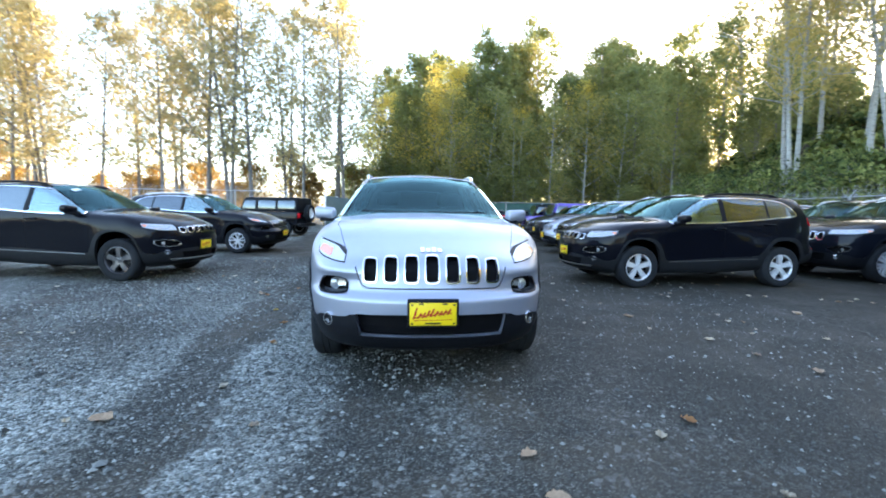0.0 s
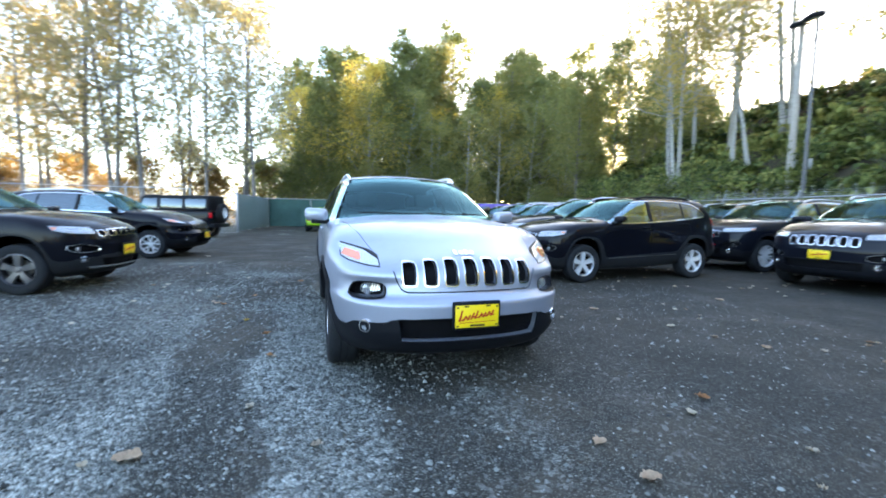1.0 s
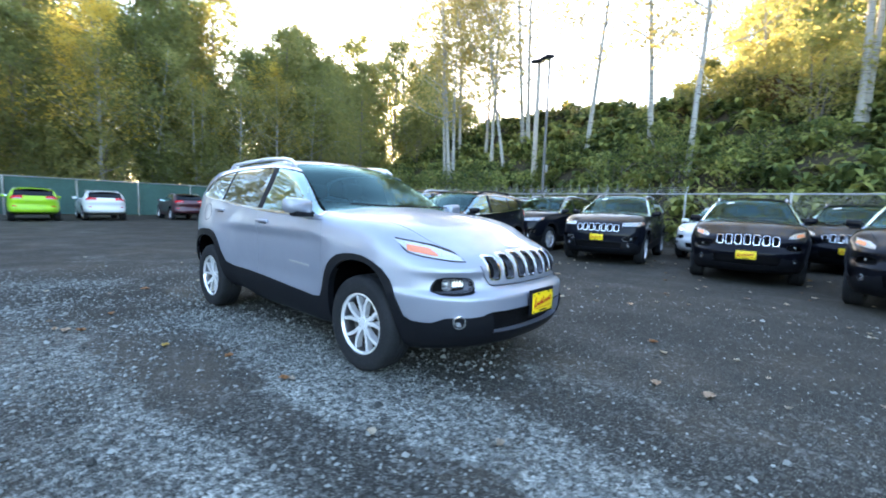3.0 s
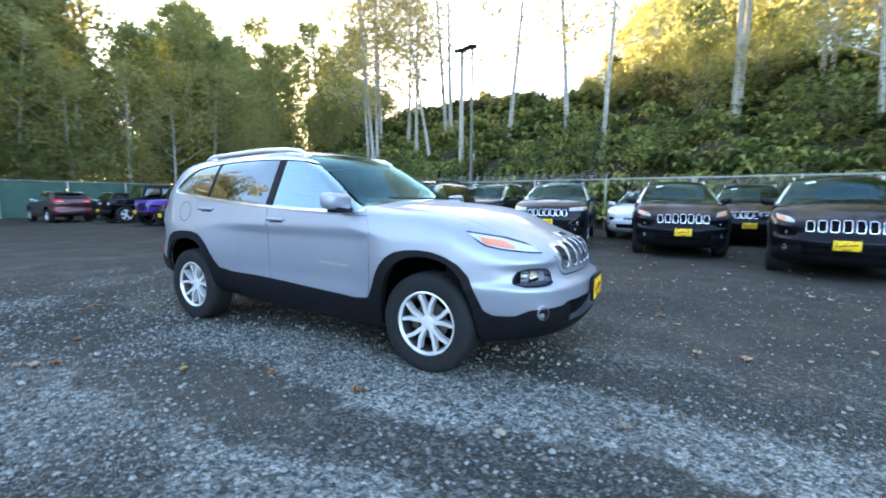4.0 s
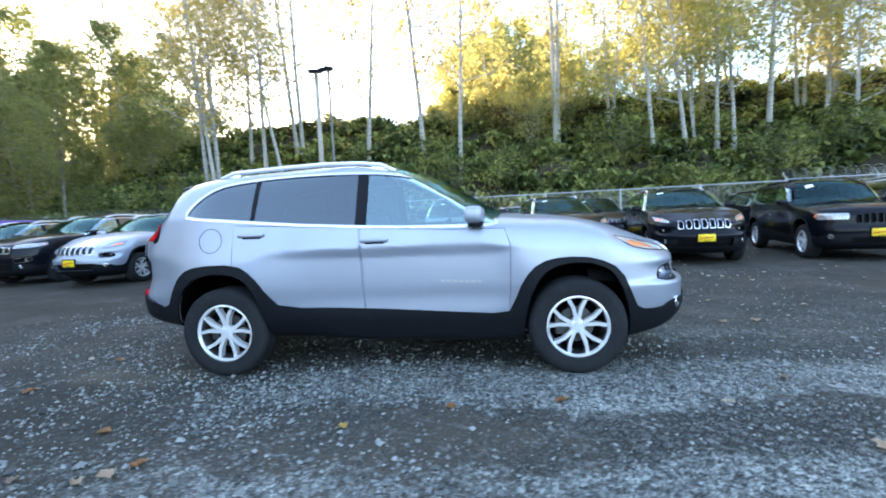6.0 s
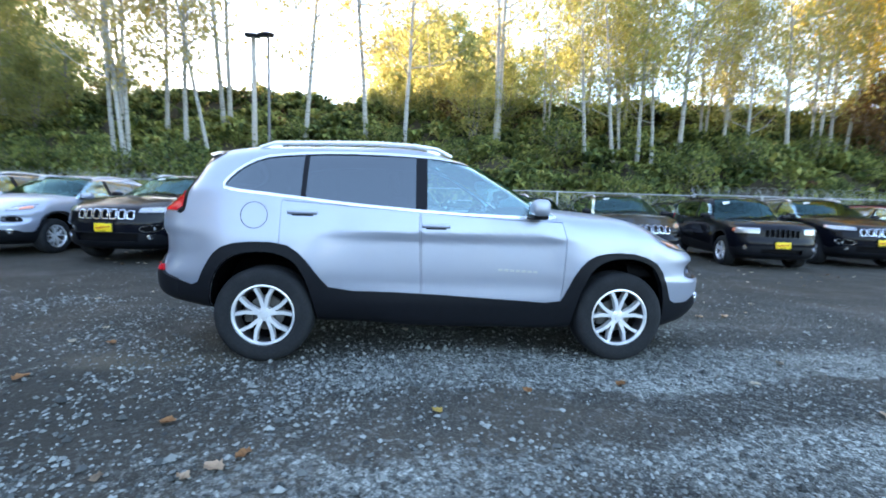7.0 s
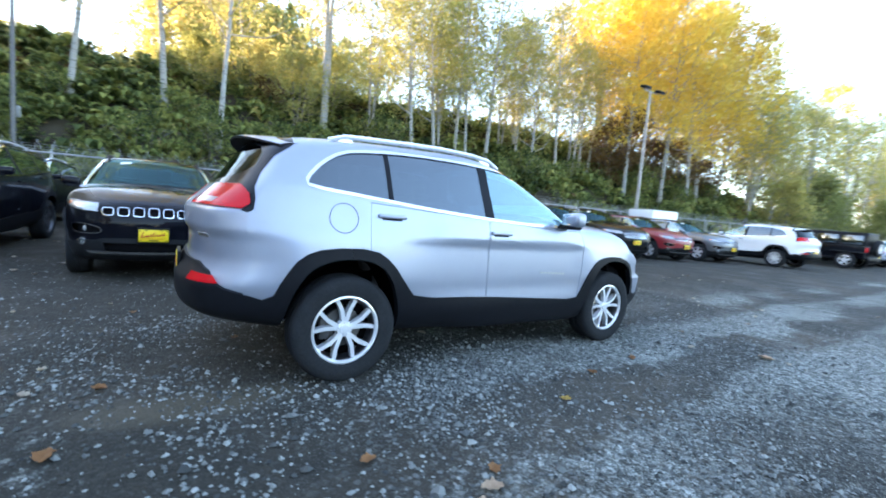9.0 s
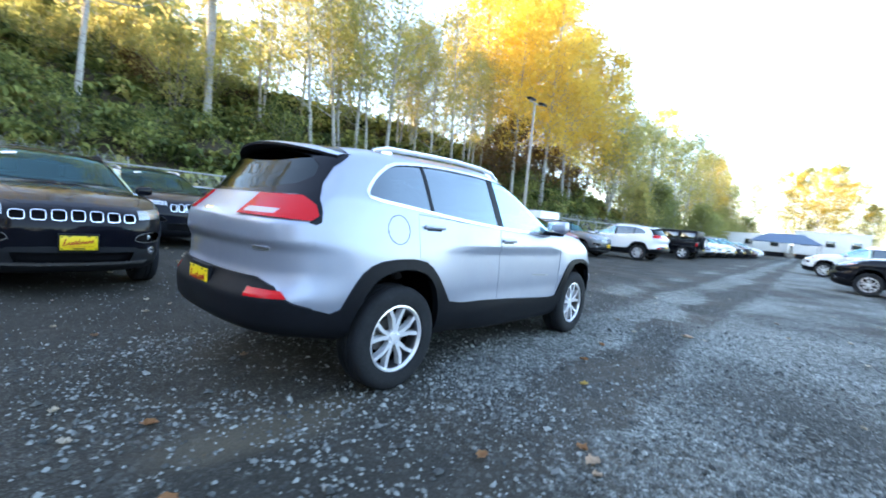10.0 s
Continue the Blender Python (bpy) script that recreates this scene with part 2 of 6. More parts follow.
def tubes(*many):
    """Several tubes (points, radii, seg) as one mesh."""
    vs, fs = [], []
    for pts, radii, seg in many:
        v, f = tube(pts, radii, seg)
        o = len(vs)
        vs += v
        fs += [tuple(o + i for i in q) for q in f]
    return mesh_from("tube", [tuple(v) for v in vs], fs)


def turned(profile, seg=48, loop=False):
    """A solid of revolution round the y axis from (radius, y) points, closed along the profile."""
    if loop:
        profile = profile[:-1]
    n = len(profile)
    vs, fs = [], []
    for k in range(seg):
        a = 2 * math.pi * k / seg
        for r, y in profile:
            vs.append((r * math.cos(a), y, r * math.sin(a)))
    for k in range(seg):
        j = (k + 1) % seg
        for i in range(n if loop else n - 1):
            fs.append((k * n + i, k * n + (i + 1) % n, j * n + (i + 1) % n, j * n + i))
    if loop:
        b = bmesh.new()
        b.from_mesh(mesh_from("turned", vs, fs))
        bmesh.ops.recalc_face_normals(b, faces=b.faces)
        me = bpy.data.meshes.new("turned")
        b.to_mesh(me)
        b.free()
        return me
    return mesh_from("turned", vs, fs)


def curve_of(table):
    """A smooth function through (x, y) points (monotone cubic)."""
    t = np.array(sorted(table), float)
    x, y = t[:, 0], t[:, 1]
    h, d = np.diff(x), np.diff(y) / np.diff(x)
    m = np.zeros(len(x))
    m[0], m[-1] = d[0], d[-1]
    for i in range(1, len(x) - 1):
        m[i] = 0 if d[i - 1] * d[i] <= 0 else 3 * (h[i - 1] + h[i]) / ((2 * h[i] + h[i - 1]) / d[i - 1] + (h[i] + 2 * h[i - 1]) / d[i])
    def f(q):
        q = np.clip(np.asarray(q, float), x[0], x[-1])
        i = np.clip(np.searchsorted(x, q) - 1, 0, len(x) - 2)
        s = (q - x[i]) / h[i]
        return ((1 + 2 * s) * (1 - s) ** 2 * y[i] + s * (1 - s) ** 2 * h[i] * m[i] + s * s * (3 - 2 * s) * y[i + 1] + s * s * (s - 1) * h[i] * m[i + 1])
    return f


def ease(x, a, b):
    s = np.clip((np.asarray(x, float) - a) / (b - a), 0, 1)
    return s * s * (3 - 2 * s)

# ---- cars: forward is x from the front axle, left is y ----
from mathutils.bvhtree import BVHTree


def lattice(nu, nv, nw):
    """Points on a cube's surface and its quads."""
    idx, pts, quads = {}, [], []
    def at(i, j, k):
        if (i, j, k) not in idx:
            idx[(i, j, k)] = len(pts)
            s = np.array([2 * i / nu - 1, 2 * j / nv - 1, 2 * k / nw - 1])
            s[0] = (3 * s[0] - s[0] ** 3) / 2
            s[1] = (1.3 * s[1] - 0.3 * s[1] ** 3)
            s[2] = (1.2 * s[2] - 0.2 * s[2] ** 3)
            pts.append(s)
        return idx[(i, j, k)]
    for k in (0, nw):
        for i in range(nu):
            for j in range(nv):
                q = (at(i, j, k), at(i + 1, j, k), at(i + 1, j + 1, k), at(i, j + 1, k))
                quads.append(q if k else q[::-1])
    for j in (0, nv):
        for i in range(nu):
            for k in range(nw):
                q = (at(i, j, k), at(i, j, k + 1), at(i + 1, j, k + 1), at(i + 1, j, k))
                quads.append(q if j else q[::-1])
    for i in (0, nu):
        for j in range(nv):
            for k in range(nw):
                q = (at(i, j, k), at(i, j + 1, k), at(i, j + 1, k + 1), at(i, j, k + 1))
                quads.append(q if i else q[::-1])
    return np.array(pts), quads


class Shell:
    """The closed outer form of a car body, from its side and plan curves."""

    def __init__(self, s, res):
        self.bvh = None
        P, self.F = lattice(*res)
        xq = s["xr"] + (P[:, 0] + 1) / 2 * (s["xf"] - s["xr"])
        n = s["round"] + 16 * ease(xq, s["screen"][0] - 0.9, s["screen"][0] - 0.3) * ease(-xq, -s["screen"][1] - 0.2, -s["screen"][1] + 0.25)
        P = P / (np.sum(np.abs(P) ** n[:, None], axis=1) ** (1 / n))[:, None]
        u, v, w = P.T
        xr, xf, wb, h = s["xr"], s["xf"], s["wb"], s["hub"]
        x = xr + (u + 1) / 2 * (xf - xr)
        zt, zb = curve_of(s["top"])(x), curve_of(s["low"])(x)
        z = zb + (w + 1) / 2 * (zt - zb) - s["crown"] * v ** 2 * np.clip(w, 0, 1) ** 2
        belt = curve_of(s["belt"])(x)
        side = curve_of(((0.1, 0.86), (0.3, 0.93), (0.5, 0.98), (0.7, 1.0), (0.9, 0.995), (1.05, 0.97), (1.3, 0.92)))
        W = s["half"] * (1 - 0.06 * ease(-x, -(xr + 0.9), -xr) - 0.02 * ease(x, 0.2, xf))
        k = s["zk"]
        y = np.where(z < belt, W * side(z / k), W * side(belt / k) - s["tumble"] * (z - belt))
        for c in (0.0, -wb):
            y = y + s["flare"] * np.exp(-((x - c) / 0.55) ** 4) * np.exp(-((z - 0.62) / 0.3) ** 2)
        tuck = ease(x, -wb + 0.15, -wb + 1.0) * ease(-x, 0.3, 0.55)
        y = y - s["tuck"] * tuck * ease(-z, -0.965 * k, -0.915 * k) * ease(z, 0.42, 0.62)
        Y = v * y
        X = x + curve_of(s["nose"])(z) * ease(x, xf - 0.75, xf) + curve_of(s["tail"])(z) * ease(-x, -(xr + 0.6), -xr)
        X = X - s["bow"] * np.abs(v) ** 2.6 * ease(x, -0.1, xf) + s["bow_rear"] * np.abs(v) ** 3 * ease(-x, -(xr + 0.9), -xr)
        for y0, z0, wy, wz, d in s.get("sculpt", ()):
            X = X + d * np.exp(-((np.abs(Y) - y0) / wy) ** 4 - ((z - z0) / wz) ** 4) * ease(x, 0.2, 0.6)
        a, b = s["screen"]
        X = X - 0.16 * v ** 2 * np.clip(w, 0, 1) * ease(x, a - 0.5, a) * ease(-x, -b - 0.35, -b)
        self.V = np.stack([X, Y, z], 1)
        f = np.array(self.F)
        d1, d2 = self.V[f[:, 2]] - self.V[f[:, 0]], self.V[f[:, 3]] - self.V[f[:, 1]]
        fn = np.cross(d1, d2)
        N = np.zeros_like(self.V)
        for c in range(4):
            np.add.at(N, f[:, c], fn)
        self.N = N / (np.linalg.norm(N, axis=1)[:, None] + 1e-9)

    def settle(self, me):
        """Give the faces that lie on the body form the form's own smooth normals, so that cuts leave no dents in the shine."""
        from_form = self.tree()
        co = np.empty(len(me.vertices) * 3)
        me.vertices.foreach_get("co", co)
        co = co.reshape(-1, 3)
        near = []
        for c in co:
            loc, _, i, d = from_form.find_nearest(Vector(c))
            q = self.F[i]
            w = 1 / (np.sum((self.V[list(q)] - np.array(loc)) ** 2, axis=1) + 1e-6)
            n = (self.N[list(q)] * w[:, None]).sum(0)
            near.append((n / np.linalg.norm(n), d))
        out = []
        for p in me.polygons:
            fn = np.array(p.normal)
            ok = all(near[v][1] < 0.03 for v in p.vertices) and all(float(near[v][0] @ fn) > 0.75 for v in p.vertices)
            for v in p.vertices:
                out.append(tuple(near[v][0]) if ok else tuple(fn))
        me.polygons.foreach_set("use_smooth", [True] * len(me.polygons))
        me.normals_split_custom_set(out)
        return me

    def tree(self):
        if self.bvh is None:
            self.bvh = BVHTree.FromPolygons([Vector(v) for v in self.V], self.F)
        return self.bvh

    def glaze(self, ob, glass):
        """Glass on the outer face of a pane, plain clear on its inner face and edges."""
        me = ob.data
        me.materials.append(GLASS_INNER)
        idx = []
        for p in me.polygons:
            loc, _, i, d = self.tree().find_nearest(p.center)
            idx.append(0 if float(self.N[self.F[i][0]] @ np.array(p.normal)) > 0.6 and d < 0.010 else 1)
        me.polygons.foreach_set("material_index", idx)
        return ob

    def skin(self, d=0.0):
        return mesh_from("skin", self.V + self.N * d, self.F)

    def pane(self, cutter, outer=-0.004, inner=-0.02):
        """The slice of the body's skin within the cutter."""
        return cut(cross(self.skin(outer), cutter), self.skin(inner))


def mirror_y(me):
    me = me.copy()
    n = len(me.vertices)
    co = np.empty(n * 3)
    me.vertices.foreach_get("co", co)
    co[1::3] *= -1
    me.vertices.foreach_set("co", co)
    me.flip_normals()
    me.update()
    return me


WHEELS = {}


def wheel_meshes(style, r, rim, seg=30):
    key = (style, r, rim, seg)
    if key in WHEELS:
        return WHEELS[key]
    w = 0.113
    tyre = turned([(rim, -w * .8), (rim + .012, -w * .99), (rim + (r - rim) * .5, -w * 1.05), (r - .03, -w), (r - .008, -w * .86), (r, -w * .6),
                   (r, -w * .26), (r - .007, -w * .24), (r - .007, -w * .16), (r, -w * .14), (r, w * .14), (r - .007, w * .16), (r - .007, w * .24),
                   (r, w * .26), (r, w * .6), (r - .008, w * .86), (r - .03, w), (rim + .012, w * .98), (rim, w * .8), (rim, -w * .8)], seg)
    rm = (turned([(rim + .003, -w * .9), (rim - .006, -w * .92), (rim - .018, -w * .76), (rim - .022, -w * .2), (rim - .026, w * .7),
                        (rim, w * .8), (rim + .001, 0), (rim + .003, -w * .9)], seg, True))
    rims = [rm]
    def spoke(a0, a1, w0, w1, r0, r1):
        b = bmesh.new()
        c = [b.verts.new((rr * math.cos(a) - s * ww * math.sin(a), yy, rr * math.sin(a) + s * ww * math.cos(a)))
             for rr, a, ww, dy in ((r0, a0, w0, 0.0), ((r0 + r1) * .55, a0 * .45 + a1 * .55, (w0 + w1) * .47, -0.012), (r1, a1, w1, -0.01))
             for s in (-1, 1) for yy in (-0.072 + dy, -0.035)]
        for i in range(2):
            o = i * 4
            for q in ((0, 2, 6, 4), (1, 5, 7, 3), (0, 4, 5, 1), (2, 3, 7, 6)):
                b.faces.new([c[o + t] for t in q])
        b.faces.new([c[t] for t in (0, 1, 3, 2)])
        b.faces.new([c[t] for t in (8, 10, 11, 9)])
        bmesh.ops.recalc_face_normals(b, faces=b.faces)
        me = bpy.data.meshes.new("spoke")
        b.to_mesh(me)
        b.free()
        rims[0] = boolean(rims[0], me, "UNION")
    arms = {"split": 5, "five": 5, "multi": 7, "block": 6}[style]
    for i in range(arms):
        a = 2 * math.pi * i / arms + math.pi / 2
        if style == "five":
            spoke(a, a, 0.034, 0.05, 0.04, rim - 0.008)
        elif style == "block":
            spoke(a, a, 0.022, 0.03, 0.03, rim - 0.008)
        else:
            g, h0, w0, w1 = (0.315, 0.07, 0.0145, 0.0130) if style == "split" else (0.19, 0.16, 0.019, 0.0165)
            spoke(a - h0, a - g, w0, w1, 0.03, rim - 0.008)
            spoke(a + h0, a + g, w0, w1, 0.03, rim - 0.008)
    hub = turned([(0.001, -0.082), (0.03, -0.08), (0.032, -0.074), (0.052, -0.07), (0.056, -0.03), (0.001, -0.03), (0.001, -0.082)], 28 if seg > 40 else 14, True)
    rm = boolean(rims[0], hub, "UNION")
    b = bmesh.new()
    for i in range(5):
        a = 2 * math.pi * i / 5 + 0.3
        m = Matrix.Translation((0.043 * math.cos(a), -0.074, 0.043 * math.sin(a))) @ Matrix.Rotation(math.pi / 2, 4, "X")
        bmesh.ops.create_cone(b, cap_ends=True, segments=6, radius1=0.009, radius2=0.008, depth=0.016, matrix=m)
    nuts = bpy.data.meshes.new("nuts")
    b.to_mesh(nuts)
    b.free()
    rm = boolean(rm, nuts, "UNION")
    disc = turned([(0.0, -0.03), (0.06, -0.03), (0.065, -0.014), (0.130, -0.014), (0.132, 0.0), (0.06, 0.002), (0.0, 0.002)], 24)
    bb = box(-0.155, -0.09, -0.035, 0.03, -0.07, 0.07, 0.012)
    cal = bpy.data.meshes.new("caliper")
    bb.to_mesh(cal)
    bb.free()
    # black disc added behind the brake for the shade between the spokes
    back = turned([(0.0, -0.002), (rim - .03, -0.002), (rim - .03, 0.012), (0.0, 0.012)], 24)
    WHEELS[key] = tyre, rm, disc, cal, back
    return WHEELS[key]


def shade_barrel(me, rim):
    """Shade behind the spokes, put into the inner barrel's colour as dark alloy."""
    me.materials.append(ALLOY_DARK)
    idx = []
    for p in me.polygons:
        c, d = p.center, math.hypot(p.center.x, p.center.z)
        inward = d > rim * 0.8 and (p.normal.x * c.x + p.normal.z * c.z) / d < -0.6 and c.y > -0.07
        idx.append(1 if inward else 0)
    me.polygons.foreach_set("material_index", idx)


def add_wheels(root, style, r, rim, xs, half, rim_mat=None, seg=30):
    tyre, rm, disc, cal, back = wheel_meshes(style, r, rim, seg)
    for x in xs:
        for s in (-1, 1):
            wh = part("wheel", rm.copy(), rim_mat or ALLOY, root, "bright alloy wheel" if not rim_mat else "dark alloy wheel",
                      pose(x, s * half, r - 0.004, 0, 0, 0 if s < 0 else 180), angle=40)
            shade_barrel(wh.data, rim)
            part("tyre", tyre, RUBBER, wh, "black tyre with a plain sidewall", angle=40)
            part("brake_disc", disc, STEEL, wh)
            part("brake_caliper", cal, STEEL, wh)
            part("wheel_back", back, LINER, wh)


def stroke(b, y0, z0, y1, z1, w):
    """A pen stroke lying on a plate's face."""
    d = Vector((0, y1 - y0, z1 - z0)).normalized() * w
    n = Vector((0, -d.z, d.y))
    p, q = Vector((0.0165, y0, z0)) - d * 0.5, Vector((0.0165, y1, z1)) + d * 0.5
    ring = [b.verts.new(v) for v in (p + n * 0.6, p - n * 0.6, q - n * 0.6, q + n * 0.6)]
    top = [b.verts.new(v.co + Vector((0.0014, 0, 0))) for v in ring]
    b.faces.new(top)
    for i in range(4):
        b.faces.new((ring[i], ring[(i + 1) % 4], top[(i + 1) % 4], top[i]))
    bmesh.ops.recalc_face_normals(b, faces=b.faces)


def plate_on(root, x, y, z, tilt, facing, back=True):
    """A yellow dealer plate in its black frame; the writing is plain strokes."""
    turn = pose(x, y, z, 0, tilt, 0 if facing > 0 else 180)
    fr = part("plate_holder", box(-0.012, 0.012, -0.165, 0.165, -0.092, 0.092, 0.008), CLAD, root, at=turn)
    part("number_plate", box(0.008, 0.016, -0.150, 0.150, -0.078, 0.068, 0.003), YELLOW, fr, "bright yellow dealer plate with red script")
    b = bmesh.new()
    for i in range(9):
        c, k = -0.115 + i * 0.027, (0.034, 0.014, 0.014, 0.02, 0.024, 0.014, 0.012, 0.014, 0.016)[i]
        stroke(b, c - 0.009, -0.032 + 0.0035 * i, c + 0.010, -0.032 + 0.0035 * i + k * 1.9, 0.0085)
        stroke(b, c - 0.012, -0.028 + 0.0035 * i, c + 0.015, -0.026 + 0.0035 * i + (0.012 if i % 2 else 0.0), 0.0065)
        stroke(b, c + 0.010, -0.032 + 0.0035 * i + k * (1.9 if i in (0, 3) else 1.0), c + 0.004, -0.010 + 0.0035 * i, 0.004)
    stroke(b, -0.12, -0.045, 0.12, -0.040, 0.003)
    part("plate_script", b, INK_RED, fr, "red script strokes")
    b = bmesh.new()
    box_bm(b, 0.0165, 0.018, -0.05, 0.05, -0.07, -0.058)
    box_bm(b, 0.0165, 0.018, -0.09, -0.06, 0.056, 0.066)
    box_bm(b, 0.0165, 0.018, 0.06, 0.09, 0.056, 0.066)
    for s in (-1, 1):
        box_bm(b, 0.0165, 0.018, s * 0.135 - 0.008, s * 0.135 + 0.008, 0.05, 0.06)
        box_bm(b, 0.0165, 0.018, s * 0.135 - 0.008, s * 0.135 + 0.008, -0.07, -0.06)
    part("plate_border", b, INK_DARK, fr)


MIDSIZE = dict(
    xr=-3.63, xf=0.95, wb=2.70, hub=0.351, half=0.915, zk=1.0, tumble=0.46, flare=0.022, tuck=0.026, crown=0.05, round=11,
    bow=0.34, bow_rear=0.2, screen=(-1.15, -0.45), rim=0.222, style="split",
    top=((-3.66, 1.16), (-3.52, 1.25), (-3.40, 1.38), (-3.24, 1.54), (-3.1, 1.585), (-2.6, 1.635), (-1.8, 1.66), (-1.4, 1.625), (-1.1, 1.55),
         (-0.8, 1.39), (-0.45, 1.195), (-0.33, 1.18), (0.0, 1.15), (0.3, 1.09), (0.6, 1.015), (0.8, 0.96), (0.95, 0.925)),
    low=((-3.66, 0.40), (-3.2, 0.36), (-2.2, 0.27), (-0.5, 0.24), (0.4, 0.21), (0.95, 0.24)),
    belt=((-3.66, 1.24), (-2.9, 1.25), (-2.56, 1.215), (-1.76, 1.145), (-0.9, 1.105), (-0.3, 1.10), (0.95, 1.10)),
    nose=((0.2, -0.12), (0.33, -0.05), (0.40, -0.012), (0.46, 0.0), (0.615, 0.0), (0.638, -0.010), (0.664, -0.056), (0.70, -0.070), (0.80, -0.088), (0.90, -0.115), (1.0, -0.16)),
    sculpt=((0.665, 0.705, 0.145, 0.058, -0.022), (0.66, 0.800, 0.17, 0.030, 0.016)),
    tail=((0.3, 0.10), (0.5, 0.0), (0.62, 0.0), (0.68, 0.028), (0.72, 0.05), (0.80, 0.072), (0.90, 0.070), (0.965, 0.040), (1.06, 0.040), (1.15, 0.068), (1.3, 0.08)),
    win=((-2.97, 1.262), (-2.97, 1.30), (-2.88, 1.40), (-2.74, 1.487), (-2.55, 1.52), (-2.19, 1.548), (-1.77, 1.548), (-1.34, 1.525), (-1.10, 1.475),
         (-0.88, 1.365), (-0.68, 1.22), (-0.54, 1.125), (-0.62, 1.115), (-0.9, 1.118), (-1.34, 1.13), (-1.76, 1.155), (-2.17, 1.185), (-2.56, 1.225)),
    pillars=((-2.44, -2.405), (-1.61, -1.525)),
    clad=((-3.9, 0.60), (-3.33, 0.60), (-3.17, 0.548), (-3.10, 0.70), (-3.01, 0.83), (-2.86, 0.885), (-2.55, 0.885), (-2.42, 0.80), (-2.30, 0.64),
          (-2.21, 0.54), (-1.6, 0.525), (-0.9, 0.48), (-0.50, 0.455), (-0.45, 0.54), (-0.38, 0.71), (-0.27, 0.825), (-0.1, 0.862), (0.12, 0.85),
          (0.30, 0.76), (0.385, 0.56), (0.43, 0.462), (0.60, 0.456), (0.655, 0.482), (0.70, 0.503), (0.845, 0.503), (0.875, 0.535), (1.1, 0.545), (1.1, 0.1), (-3.9, 0.1)),
    lamp=((0.27, 0.988), (0.36, 0.935), (0.41, 0.906), (0.50, 0.886), (0.66, 0.862), (0.735, 0.854), (0.715, 0.866), (0.65, 0.892), (0.47, 0.946)), lamp_in=0.595,
    slots=(0.137, 0.042, 0.738, 0.905), ring=0.0095, pod=((0.565, 0.672), (0.565, 0.736), (0.64, 0.750), (0.745, 0.746), (0.772, 0.70), (0.785, 0.656), (0.70, 0.652), (0.60, 0.660)),
    intake=((-0.47, 0.385), (0.47, 0.385), (0.50, 0.535), (-0.50, 0.535)), plate=(0.968, 0.557), rear_plate=(-3.617, 0.665),
    light=((-3.9, 1.112), (-3.33, 1.088), (-3.285, 1.12), (-3.29, 1.18), (-3.325, 1.232), (-3.9, 1.218)), light_in=0.36,
    glass_rear=((-0.66, 1.25), (0.66, 1.25), (0.58, 1.53), (-0.58, 1.53)), rails=(-2.80, -1.33, 0.60, 1.60))


def well(c, r, hub, wide=0.40):
    k = wide / 0.40
    p = [(-0.41 * k, -0.4), (-0.41 * k, 0.05), (-0.31 * k, 0.36), (-0.13 * k, 0.468), (0.14 * k, 0.463), (0.30 * k, 0.36), (0.405 * k, 0.05), (0.405 * k, -0.4)]
    return [(c + x, hub + z) for x, z in chaikin(p, 2)]


